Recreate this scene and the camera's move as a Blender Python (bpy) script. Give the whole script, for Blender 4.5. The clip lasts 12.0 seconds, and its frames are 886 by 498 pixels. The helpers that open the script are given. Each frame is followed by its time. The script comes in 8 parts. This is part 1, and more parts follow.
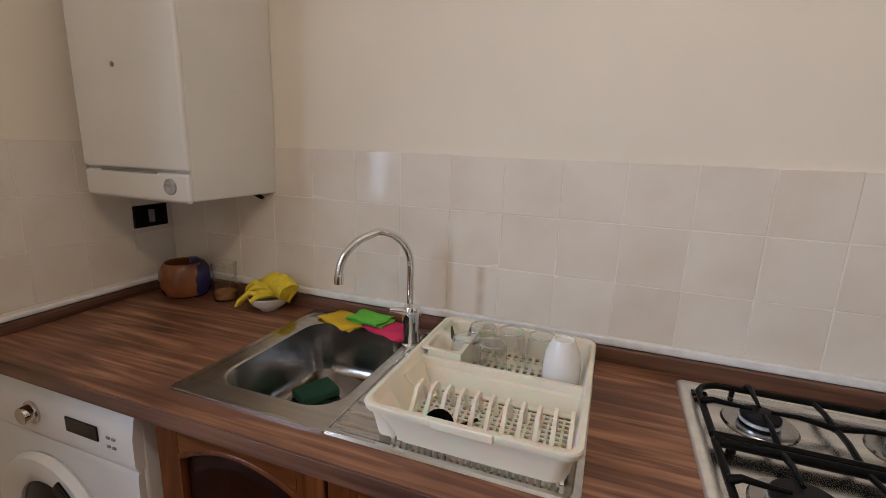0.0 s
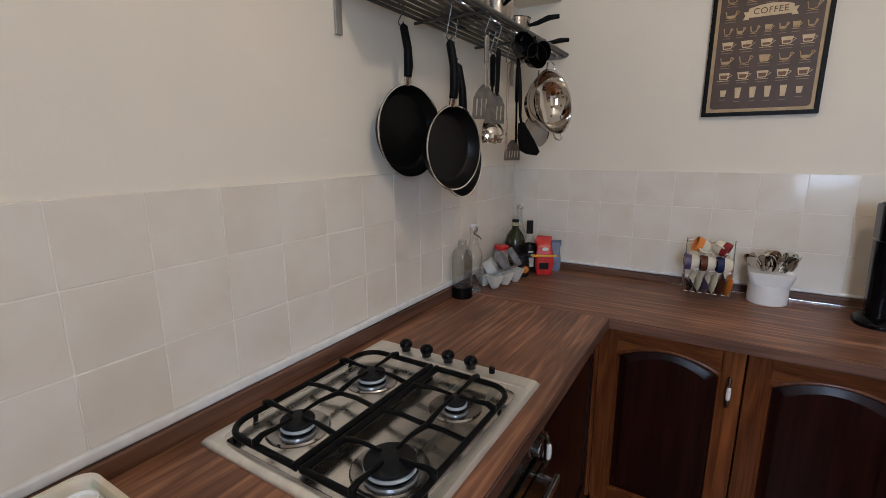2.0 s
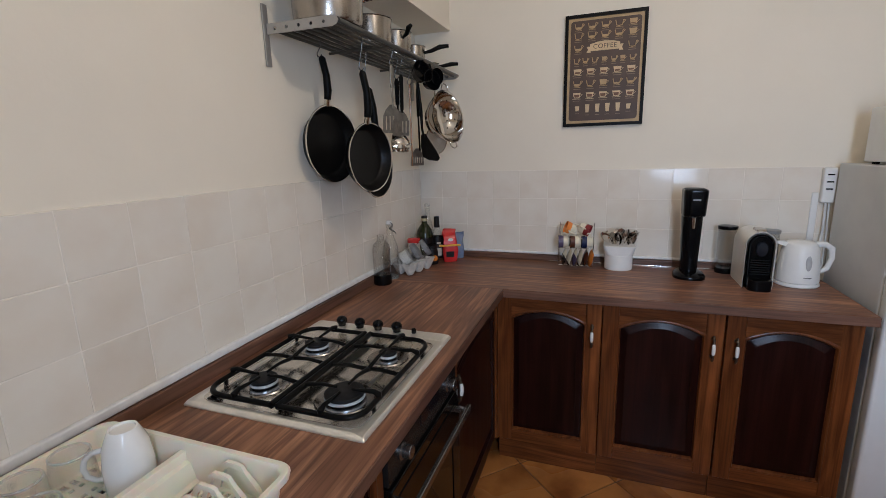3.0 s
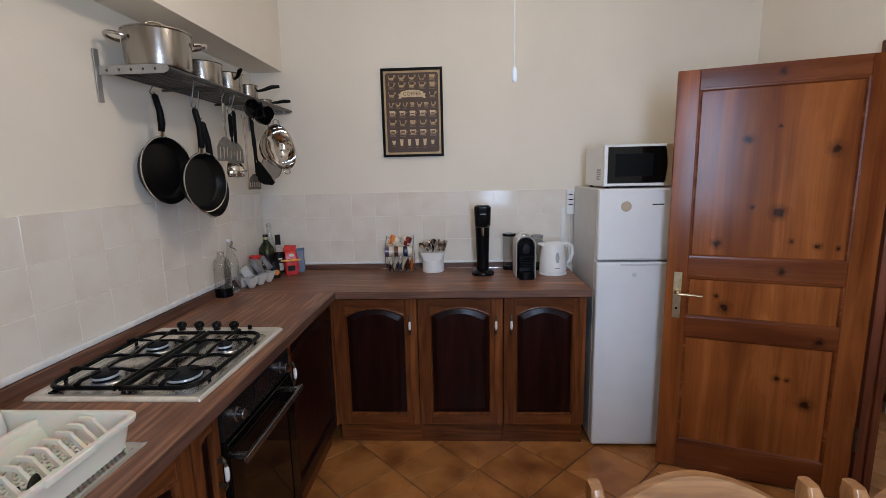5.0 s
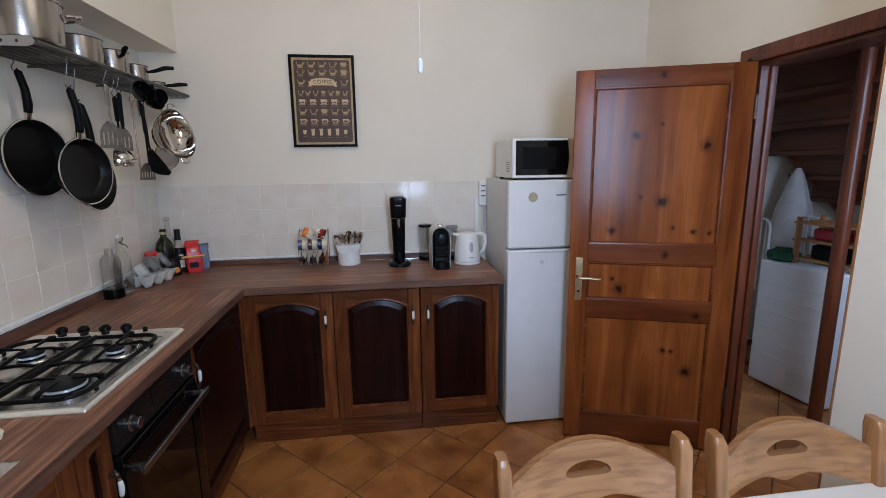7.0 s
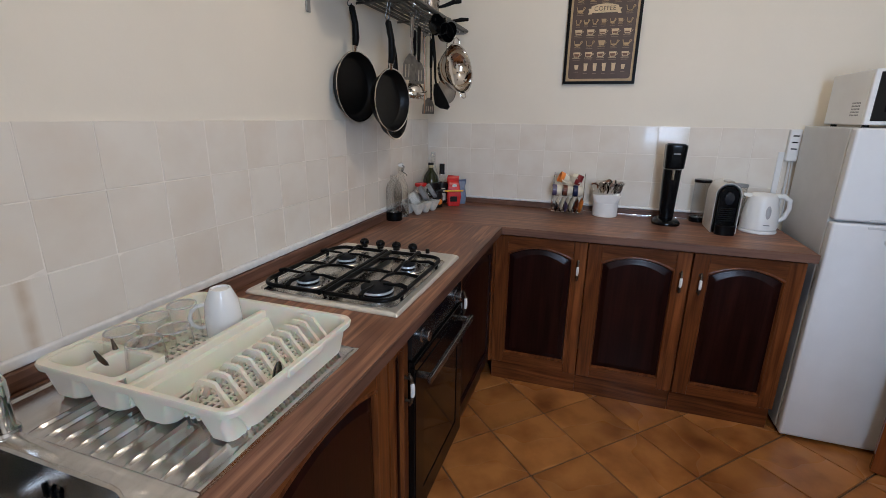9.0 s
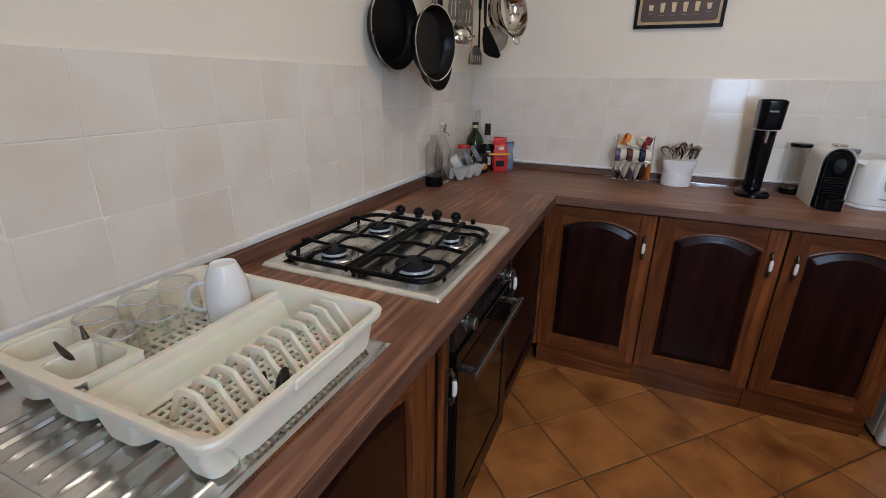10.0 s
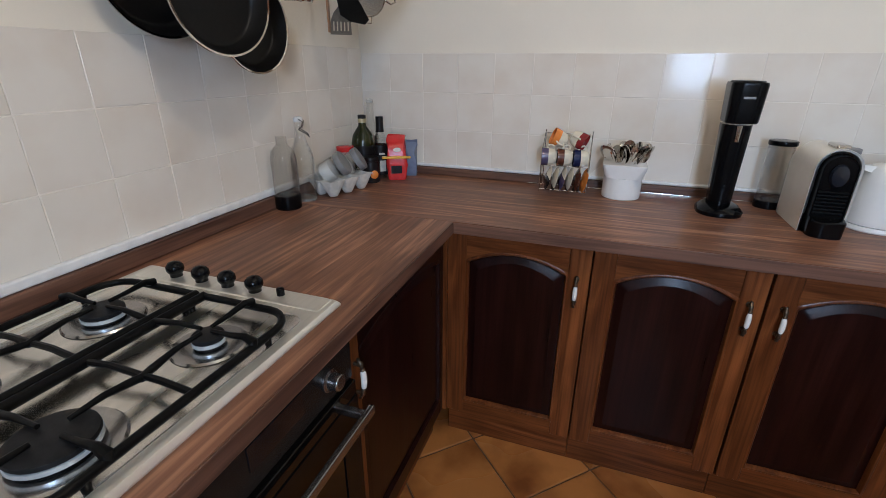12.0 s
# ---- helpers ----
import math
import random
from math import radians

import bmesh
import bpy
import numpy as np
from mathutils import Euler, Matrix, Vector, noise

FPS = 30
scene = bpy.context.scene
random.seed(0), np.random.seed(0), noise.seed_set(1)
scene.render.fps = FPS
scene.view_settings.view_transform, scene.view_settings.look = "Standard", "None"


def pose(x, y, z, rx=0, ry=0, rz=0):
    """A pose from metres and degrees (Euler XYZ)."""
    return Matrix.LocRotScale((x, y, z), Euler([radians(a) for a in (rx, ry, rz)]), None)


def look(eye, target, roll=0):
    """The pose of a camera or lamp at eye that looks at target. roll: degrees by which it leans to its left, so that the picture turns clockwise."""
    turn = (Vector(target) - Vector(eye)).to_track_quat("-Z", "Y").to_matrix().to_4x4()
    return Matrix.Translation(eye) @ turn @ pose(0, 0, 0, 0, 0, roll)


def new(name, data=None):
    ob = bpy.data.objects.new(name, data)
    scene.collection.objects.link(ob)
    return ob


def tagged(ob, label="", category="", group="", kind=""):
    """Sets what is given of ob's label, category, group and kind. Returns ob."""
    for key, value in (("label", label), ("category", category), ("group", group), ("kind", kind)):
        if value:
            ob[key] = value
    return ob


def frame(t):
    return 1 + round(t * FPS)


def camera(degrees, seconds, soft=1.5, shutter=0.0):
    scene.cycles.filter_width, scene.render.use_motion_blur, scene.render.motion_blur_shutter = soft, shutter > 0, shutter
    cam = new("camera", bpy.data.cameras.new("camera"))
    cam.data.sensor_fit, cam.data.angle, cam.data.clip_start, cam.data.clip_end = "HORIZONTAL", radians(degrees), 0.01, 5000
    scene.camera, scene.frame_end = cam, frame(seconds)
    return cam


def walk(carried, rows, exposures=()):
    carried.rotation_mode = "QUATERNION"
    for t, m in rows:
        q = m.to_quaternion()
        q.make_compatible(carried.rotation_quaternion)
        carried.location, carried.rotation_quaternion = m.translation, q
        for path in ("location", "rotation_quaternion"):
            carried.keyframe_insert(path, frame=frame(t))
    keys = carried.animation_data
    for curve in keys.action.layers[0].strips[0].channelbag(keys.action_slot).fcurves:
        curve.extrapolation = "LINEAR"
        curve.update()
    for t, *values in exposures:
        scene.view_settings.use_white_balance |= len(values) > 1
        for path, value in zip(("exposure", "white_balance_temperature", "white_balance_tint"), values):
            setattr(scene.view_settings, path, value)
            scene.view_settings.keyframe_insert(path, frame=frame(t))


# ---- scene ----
cam = camera(88.5, 12.0, soft=0.4)
PATH = [
    (0, (0.175, 0.175, 1.459), (-0.494, 2.006, 1.012), 2.0),
    (0.5, (0.151, 0.408, 1.505), (-0.030, 2.358, 1.105), 3.1),
    (1, (0.085, 0.553, 1.498), (0.726, 2.414, 1.147), 0.5),
    (1.5, (0.003, 0.562, 1.502), (1.314, 2.021, 1.11), -0.9),
    (2, (-0.077, 0.455, 1.51), (1.591, 1.473, 1.083), -0.2),
    (2.5, (-0.215, 0.346, 1.518), (1.541, 1.201, 1.086), -0.8),
    (3, (-0.386, 0.332, 1.527), (1.454, 0.997, 1.11), -1.6),
    (4.8, (-0.759, 0.086, 1.534), (1.21, 0.231, 1.213), -1.4),
    (5, (-0.771, 0.062, 1.53), (1.2, 0.155, 1.201), -1.3),
    (5.5, (-0.783, 0.031, 1.524), (1.186, -0.032, 1.179), -1.3),
    (6, (-0.783, 0.003, 1.522), (1.175, -0.198, 1.168), -1.3),
    (6.5, (-0.782, -0.007, 1.525), (1.166, -0.286, 1.167), -1.1),
    (6.7, (-0.789, 0.011, 1.524), (1.156, -0.282, 1.165), -0.9),
    (8.3, (-0.766, 0.139, 1.489), (1.134, 0.516, 0.991), 0.5),
    (8.5, (-0.752, 0.189, 1.472), (1.123, 0.653, 0.952), 0.6),
    (9, (-0.678, 0.316, 1.454), (1.142, 0.927, 0.893), 0.8),
    (9.5, (-0.608, 0.423, 1.42), (1.163, 1.105, 0.786), 0.6),
    (10, (-0.466, 0.431, 1.387), (1.259, 1.17, 0.695), 0.8),
    (10.5, (-0.266, 0.376, 1.368), (1.415, 1.176, 0.637), 0.8),
    (11, (-0.098, 0.368, 1.35), (1.552, 1.198, 0.582), 0.8),
    (11.5, (0.101, 0.389, 1.369), (1.769, 1.167, 0.586), 1.0),
    (12, (0.26, 0.334, 1.375), (2.008, 0.947, 0.621), 0.4),
]
EXPOSURES = [(0.0, -0.22, 5700, 16), (0.5, -0.32, 5740, 12), (1.0, -0.27, 5500, 13), (1.5, -0.32, 5580, 14), (2.5, -0.24, 5460, 13), (4.8, -0.2, 5400, 14), (6.7, -0.16, 5140, 13), (8.5, -0.12, 5110, 12), (9.5, -0.14, 5600, 13), (10.0, -0.12, 5400, 13), (10.5, -0.1, 5030, 11), (11.0, -0.08, 4950, 10), (12.0, 0.1, 5240, 11)]
walk(cam, [(t, look(eye, target, roll)) for t, eye, target, roll in PATH], EXPOSURES)

# ---- light and exposure ----
world = bpy.data.worlds.new("sky")
scene.world = world
world.use_nodes = True
wn, wl = world.node_tree.nodes, world.node_tree.links
sky = wn.new("ShaderNodeTexSky")
sky.sky_type = "NISHITA"
sky.sun_disc = False
sky.sun_elevation, sky.sun_rotation = radians(48), radians(60)
wl.new(sky.outputs[0], wn["Background"].inputs[0])
wn["Background"].inputs[1].default_value = 0.12

sun_data = bpy.data.lights.new("sun", "SUN")
sun_data.energy, sun_data.angle, sun_data.color = 3.0, radians(0.6), (1.0, 0.95, 0.86)
sun = new("sun", sun_data)
sun.matrix_world = look((6, 3.5, 8), (0, 0, 0))

WIN_Y0, WIN_Y1, WIN_Z0, WIN_Z1 = -0.66, -0.14, 1.02, 2.30


def window_light(name, m, w, h, power, color):
    data = bpy.data.lights.new(name, "AREA")
    data.shape, data.size, data.size_y, data.energy, data.color, data.spread = "RECTANGLE", w, h, power, color, radians(146)
    ob = new(name, data)
    ob.matrix_world = m
    return ob


window_light("window_daylight", look((-1.39, (WIN_Y0 + WIN_Y1) / 2, (WIN_Z0 + WIN_Z1) / 2), (1, -0.28, 1.20)), WIN_Y1 - WIN_Y0 - 0.06, 1.20, 25, (0.76, 0.88, 1.0))

# Added fill lamp that brightens the hall and dryer; no source is seen there.
window_light("hall_fill_light", look((0.32, -2.20, 1.60), (1.75, -2.55, 0.7)), 0.45, 1.1, 10.0, (0.78, 0.88, 1.0))

LAMP_AT = (0.430, -0.070, 2.60)
bulb = bpy.data.lights.new("ceiling_lamp_light", "POINT")
bulb.energy, bulb.color, bulb.shadow_soft_size = 19.0, (1.0, 0.78, 0.52), 0.07
new("ceiling_lamp_light", bulb).location = LAMP_AT


# ---- materials ----
def mat(name, color, rough=0.5, metal=0.0, spread=0.08, scale=30.0, bump=0.0, bump_scale=200.0, color2=None, stretch=(1, 1, 1), detail=5.0,
        vary=0.0, gloss_vary=0.0, spec=0.5, transmission=0.0, ior=1.45, coat=0.0, alpha=1.0, lo=0.35, hi=0.65, turn=0.0):
    """A node material: two tones mixed by a noise at real-world size, roughness variation and fine relief."""
    m = bpy.data.materials.new(name)
    m.use_nodes = True
    n, l = m.node_tree.nodes, m.node_tree.links
    b = n["Principled BSDF"]
    tex = n.new("ShaderNodeTexCoord")
    mp = n.new("ShaderNodeMapping")
    mp.inputs["Scale"].default_value = stretch
    mp.inputs["Rotation"].default_value = (0, 0, turn)
    l.new(tex.outputs["Object"], mp.inputs["Vector"])
    noi = n.new("ShaderNodeTexNoise")
    noi.inputs["Scale"].default_value, noi.inputs["Detail"].default_value = scale, detail
    if vary:
        who, far = n.new("ShaderNodeObjectInfo"), n.new("ShaderNodeVectorMath")
        far.operation = "MULTIPLY_ADD"
        far.inputs[1].default_value = (37.0, 53.0, 11.0)
        l.new(who.outputs["Random"], far.inputs[0])
        l.new(mp.outputs[0], far.inputs[2])
        l.new(far.outputs[0], noi.inputs["Vector"])
    else:
        l.new(mp.outputs[0], noi.inputs["Vector"])
    ramp = n.new("ShaderNodeValToRGB")
    ramp.color_ramp.elements[0].position, ramp.color_ramp.elements[1].position = lo, hi
    c2 = color2 or tuple(max(0.0, c * (1 - spread)) for c in color)
    c1 = color if color2 else tuple(min(1.0, c * (1 + spread)) for c in color)
    ramp.color_ramp.elements[0].color, ramp.color_ramp.elements[1].color = (*c2, 1), (*c1, 1)
    l.new(noi.outputs["Fac"], ramp.inputs["Fac"])
    out = ramp.outputs["Color"]
    if vary:
        info, hsv, mr = n.new("ShaderNodeObjectInfo"), n.new("ShaderNodeHueSaturation"), n.new("ShaderNodeMapRange")
        mr.inputs["To Min"].default_value, mr.inputs["To Max"].default_value = 1 - vary, 1 + vary
        l.new(info.outputs["Random"], mr.inputs["Value"])
        l.new(mr.outputs[0], hsv.inputs["Value"])
        l.new(out, hsv.inputs["Color"])
        out = hsv.outputs["Color"]
    l.new(out, b.inputs["Base Color"])
    b.inputs["Roughness"].default_value, b.inputs["Metallic"].default_value = rough, metal
    b.inputs["IOR"].default_value, b.inputs["Transmission Weight"].default_value, b.inputs["Coat Weight"].default_value, b.inputs["Alpha"].default_value = ior, transmission, coat, alpha
    b.inputs["Specular IOR Level"].default_value = spec
    if gloss_vary:
        n2, mr2 = n.new("ShaderNodeTexNoise"), n.new("ShaderNodeMapRange")
        n2.inputs["Scale"].default_value = scale * 0.37
        l.new(mp.outputs[0], n2.inputs["Vector"])
        mr2.inputs["To Min"].default_value, mr2.inputs["To Max"].default_value = max(0.02, rough - gloss_vary), rough + gloss_vary
        l.new(n2.outputs["Fac"], mr2.inputs["Value"])
        l.new(mr2.outputs[0], b.inputs["Roughness"])
    if bump:
        n3, bp = n.new("ShaderNodeTexNoise"), n.new("ShaderNodeBump")
        n3.inputs["Scale"].default_value, n3.inputs["Detail"].default_value = bump_scale, 3
        l.new(mp.outputs[0], n3.inputs["Vector"])
        bp.inputs["Strength"].default_value, bp.inputs["Distance"].default_value = bump, 0.002
        l.new(n3.outputs["Fac"], bp.inputs["Height"])
        l.new(bp.outputs[0], b.inputs["Normal"])
    return m


def wood(name, light, dark, axis, rough=0.35, ring=28.0, fine=160.0, tight=0.20, pore=0.55, run=0.09, knots=(), knot_color=(0.05, 0.02, 0.01), coat=0.0, warp=0.6, vary=0.0, blotch=0.25, spec=0.35, mid=0.5):
    """Wood with the grain along one axis (0, 1 or 2) of the object: broad figure, fine pores, and knots where wanted."""
    m = bpy.data.materials.new(name)
    m.use_nodes = True
    n, l = m.node_tree.nodes, m.node_tree.links
    b = n["Principled BSDF"]
    tex = n.new("ShaderNodeTexCoord")

    def mapped(vec):
        mp = n.new("ShaderNodeMapping")
        mp.inputs["Scale"].default_value = vec
        l.new(tex.outputs["Object"], mp.inputs["Vector"])
        return mp.outputs[0]

    def noise_of(vec, scale, detail=4.0, dist=0.0):
        t = n.new("ShaderNodeTexNoise")
        t.inputs["Scale"].default_value, t.inputs["Detail"].default_value, t.inputs["Distortion"].default_value = scale, detail, dist
        l.new(vec, t.inputs["Vector"])
        return t.outputs["Fac"]

    broad = [1.0, 1.0, 1.0]
    broad[axis] = run
    pores = [1.0, 1.0, 1.0]
    pores[axis] = 0.02
    a = noise_of(mapped(broad), ring, 5.0, warp)
    p = noise_of(mapped(pores), fine, 3.0)
    ramp = n.new("ShaderNodeValToRGB")
    e = ramp.color_ramp.elements
    e[0].position, e[1].position = mid - tight, mid + tight
    e[0].color, e[1].color = (*dark, 1), (*light, 1)
    l.new(a, ramp.inputs["Fac"])
    mix = n.new("ShaderNodeMixRGB")
    mix.blend_type = "MULTIPLY"
    mix.inputs["Fac"].default_value = pore
    pr = n.new("ShaderNodeValToRGB")
    pr.color_ramp.elements[0].position, pr.color_ramp.elements[1].position = 0.36, 0.56
    pr.color_ramp.elements[0].color, pr.color_ramp.elements[1].color = (0.45, 0.42, 0.40, 1), (1, 1, 1, 1)
    l.new(p, pr.inputs["Fac"])
    l.new(ramp.outputs[0], mix.inputs[1])
    l.new(pr.outputs[0], mix.inputs[2])
    out = mix.outputs[0]
    if blotch:
        bl, mb = n.new("ShaderNodeMapRange"), n.new("ShaderNodeMixRGB")
        bl.inputs["To Min"].default_value, bl.inputs["To Max"].default_value = 1 - blotch, 1 + blotch
        l.new(noise_of(mapped((1, 1, 1)), 5.0, 2.0), bl.inputs["Value"])
        mb.blend_type, mb.inputs["Fac"].default_value = "MULTIPLY", 1.0
        l.new(out, mb.inputs[1])
        l.new(bl.outputs[0], mb.inputs[2])
        out = mb.outputs[0]
    if knots:
        sep, warp_, add = n.new("ShaderNodeSeparateXYZ"), n.new("ShaderNodeTexNoise"), n.new("ShaderNodeVectorMath")
        warp_.inputs["Scale"].default_value = 45.0
        l.new(tex.outputs["Object"], warp_.inputs["Vector"])
        add.operation, add.inputs[1].default_value = "MULTIPLY_ADD", (0.026, 0.026, 0.026)
        l.new(warp_.outputs["Color"], add.inputs[0])
        l.new(tex.outputs["Object"], add.inputs[2])
        l.new(add.outputs[0], sep.inputs[0])
        for kx, kz, kr_ in knots:
            comb, dist, kr, mk = n.new("ShaderNodeCombineXYZ"), n.new("ShaderNodeVectorMath"), n.new("ShaderNodeValToRGB"), n.new("ShaderNodeMixRGB")
            l.new(sep.outputs["X"], comb.inputs["X"])
            l.new(sep.outputs["Z"], comb.inputs["Z"])
            dist.operation, dist.inputs[1].default_value = "DISTANCE", (kx + 0.013, 0, kz + 0.013)
            l.new(comb.outputs[0], dist.inputs[0])
            kr.color_ramp.elements[0].position, kr.color_ramp.elements[1].position = kr_ * 0.65, kr_ * 2.3
            kr.color_ramp.elements[0].color, kr.color_ramp.elements[1].color = (0.92, 0.92, 0.92, 1), (0, 0, 0, 1)
            rim = kr.color_ramp.elements.new(kr_ * 1.05)
            rim.color = (0.42, 0.42, 0.42, 1)
            l.new(dist.outputs["Value"], kr.inputs["Fac"])
            l.new(kr.outputs[0], mk.inputs["Fac"])
            l.new(out, mk.inputs[1])
            mk.inputs[2].default_value = (*knot_color, 1)
            out = mk.outputs[0]
    if vary:
        info, hsv, mr = n.new("ShaderNodeObjectInfo"), n.new("ShaderNodeHueSaturation"), n.new("ShaderNodeMapRange")
        mr.inputs["To Min"].default_value, mr.inputs["To Max"].default_value = 1 - vary, 1 + vary
        l.new(info.outputs["Random"], mr.inputs["Value"])
        l.new(mr.outputs[0], hsv.inputs["Value"])
        l.new(out, hsv.inputs["Color"])
        out = hsv.outputs["Color"]
    l.new(out, b.inputs["Base Color"])
    mr = n.new("ShaderNodeMapRange")
    mr.inputs["To Min"].default_value, mr.inputs["To Max"].default_value = rough - 0.08, rough + 0.10
    l.new(a, mr.inputs["Value"])
    l.new(mr.outputs[0], b.inputs["Roughness"])
    b.inputs["Coat Weight"].default_value, b.inputs["Coat Roughness"].default_value = coat, 0.15
    b.inputs["Specular IOR Level"].default_value = spec
    bp = n.new("ShaderNodeBump")
    bp.inputs["Strength"].default_value, bp.inputs["Distance"].default_value = 0.12, 0.001
    l.new(p, bp.inputs["Height"])
    l.new(bp.outputs[0], b.inputs["Normal"])
    return m


PLASTER = mat("wall_plaster", (0.82, 0.755, 0.635), 0.85, spread=0.025, scale=2.2, bump=0.22, bump_scale=70)
CEIL = mat("ceiling_paint", (0.80, 0.78, 0.73), 0.9, spread=0.02, scale=3, bump=0.1, bump_scale=60)
GROUT = mat("wall_grout", (0.84, 0.78, 0.69), 0.8, spread=0.05, scale=40, bump=0.3, bump_scale=400)
TILE = mat("wall_tile_glaze", (0.80, 0.745, 0.655), 0.10, spec=0.30, color2=(0.730, 0.650, 0.545), scale=6.0, detail=8, lo=0.26, hi=0.60, bump=0.05, bump_scale=12, vary=0.006, gloss_vary=0.03)
FLOOR_TILE = mat("terracotta_tile", (0.46, 0.185, 0.045), 0.28, color2=(0.190, 0.060, 0.014), scale=5.0, detail=8, lo=0.28, hi=0.60, bump=0.18, bump_scale=40, vary=0.08, gloss_vary=0.10)
FLOOR_GROUT = mat("floor_grout", (0.13, 0.070, 0.035), 0.85, spread=0.2, scale=60, bump=0.3, bump_scale=300)
TOP_X = wood("walnut_laminate_x", (0.470, 0.240, 0.132), (0.185, 0.084, 0.048), 0, 0.38, ring=16, fine=110, warp=2.4, blotch=0.55, spec=0.30, tight=0.14, run=0.07, pore=0.55, mid=0.60)
TOP_Y = wood("walnut_laminate_y", (0.470, 0.240, 0.132), (0.185, 0.084, 0.048), 1, 0.38, ring=16, fine=110, warp=2.4, blotch=0.55, spec=0.30, tight=0.14, run=0.07, pore=0.55, mid=0.60)
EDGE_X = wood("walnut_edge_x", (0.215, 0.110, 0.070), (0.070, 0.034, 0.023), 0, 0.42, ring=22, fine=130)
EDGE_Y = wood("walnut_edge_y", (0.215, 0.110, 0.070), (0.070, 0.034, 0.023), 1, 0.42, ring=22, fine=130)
OAK_V = wood("oak_upright", (0.235, 0.076, 0.019), (0.085, 0.023, 0.006), 2, 0.32, ring=17, fine=150, coat=0.14, vary=0.10, spec=0.25, tight=0.22, run=0.12, warp=1.6, pore=0.6, blotch=0.35)
OAK_X = wood("oak_level_x", (0.235, 0.076, 0.019), (0.085, 0.023, 0.006), 0, 0.32, ring=17, fine=150, coat=0.14, vary=0.10, spec=0.25, tight=0.22, run=0.12, warp=1.6, pore=0.6, blotch=0.35)
# Dark panels; on the corner cabinet's frame it stands for shade on oak.
PANEL_AND_SHADE_DARK = wood("dark_panel_and_shade", (0.022, 0.0055, 0.004), (0.009, 0.0025, 0.002), 2, 0.30, ring=26, fine=170, coat=0.04, spec=0.18)
DOOR_WOOD = wood("varnished_pine", (0.350, 0.108, 0.021), (0.125, 0.029, 0.006), 2, 0.24, ring=8, fine=110, spec=0.16, pore=0.25, tight=0.24, knots=((0.296, 1.64, 0.014), (0.614, 1.586, 0.02), (0.433, 1.316, 0.022), (0.202, 1.169, 0.016), (0.584, 1.169, 0.011), (0.49, 1.19, 0.008), (0.659, 1.161, 0.008), (0.333, 1.341, 0.008), (0.253, 0.862, 0.02), (0.218, 0.915, 0.008), (0.485, 0.54, 0.012), (0.526, 0.538, 0.009), (0.604, 0.429, 0.02), (0.412, 1.69, 0.006)), coat=0.10, warp=1.4, knot_color=(0.012, 0.004, 0.002), vary=0.10)
DOOR_RAIL = wood("varnished_pine_rail", (0.225, 0.064, 0.015), (0.092, 0.022, 0.006), 0, 0.25, ring=9, fine=110, spec=0.22, pore=0.25, knots=((0.628, 0.735, 0.014), (0.399, 1.916, 0.012), (0.462, 1.05, 0.012)), coat=0.05, knot_color=(0.020, 0.006, 0.003))
FRAME_WOOD = wood("stained_door_frame", (0.17, 0.045, 0.015), (0.085, 0.021, 0.008), 2, 0.35, ring=18, fine=120, coat=0.2)
STAIR_WOOD = wood("stained_stair", (0.14, 0.042, 0.017), (0.07, 0.022, 0.010), 0, 0.4, ring=14, fine=110)
PINE = wood("pale_pine", (0.42, 0.205, 0.078), (0.27, 0.118, 0.038), 1, 0.30, ring=11, fine=80, coat=0.3, blotch=0.15)
PINE_V = wood("pale_pine_upright", (0.42, 0.205, 0.078), (0.27, 0.118, 0.038), 2, 0.30, ring=11, fine=80, coat=0.3, blotch=0.15)
STEEL = mat("brushed_steel", (0.58, 0.565, 0.54), 0.17, 1.0, spread=0.08, scale=60, stretch=(0.06, 1, 1), bump=0.05, bump_scale=300, gloss_vary=0.06)
STEEL_Y = mat("satin_steel", (0.42, 0.405, 0.385), 0.22, 1.0, spread=0.08, scale=70, stretch=(1, 1, 0.1), gloss_vary=0.06)
UTENSIL = mat("dull_utensil_steel", (0.25, 0.235, 0.21), 0.34, 0.9, spread=0.15, scale=60)
POT_STEEL = mat("pot_steel", (0.37, 0.345, 0.315), 0.24, 1.0, spread=0.06, scale=90, stretch=(1, 1, 0.08), gloss_vary=0.09)
CHROME = mat("chrome", (0.80, 0.80, 0.80), 0.07, 1.0, spread=0.02, scale=20)
SHINY = mat("polished_steel", (0.62, 0.59, 0.55), 0.07, 1.0, spread=0.05, scale=30, gloss_vary=0.05)
WIRE = mat("shelf_wire", (0.10, 0.097, 0.09), 0.36, 0.7, spread=0.1, scale=50)
PLATE = mat("shelf_bracket", (0.40, 0.39, 0.37), 0.38, 0.6, spread=0.05, scale=40)
IRON = mat("black_enamel_iron", (0.0035, 0.0035, 0.0035), 0.32, spread=0.3, scale=120, bump=0.1, bump_scale=300, spec=0.14)
BURNER_CAP = mat("burner_cap", (0.012, 0.012, 0.013), 0.5, spread=0.3, scale=60, bump=0.1, bump_scale=250, spec=0.20)
# The window's bluish reflection on the rings is put into this base colour.
ALU_WINDOW_TINT = mat("burner_ring", (0.78, 0.86, 0.96), 0.24, 0.5, spread=0.06, scale=60)
# One steel in two tones: rim paled by painted wall reflection, plate by grates.
HOB_RIM = mat("hob_rim_steel", (0.90, 0.87, 0.79), 0.36, 0.85, spread=0.05, scale=60, stretch=(0.06, 1, 1), gloss_vary=0.06)
HOB_PAN = mat("hob_pan_steel", (0.80, 0.77, 0.70), 0.26, 1.0, spread=0.10, scale=60, stretch=(0.06, 1, 1), gloss_vary=0.06)
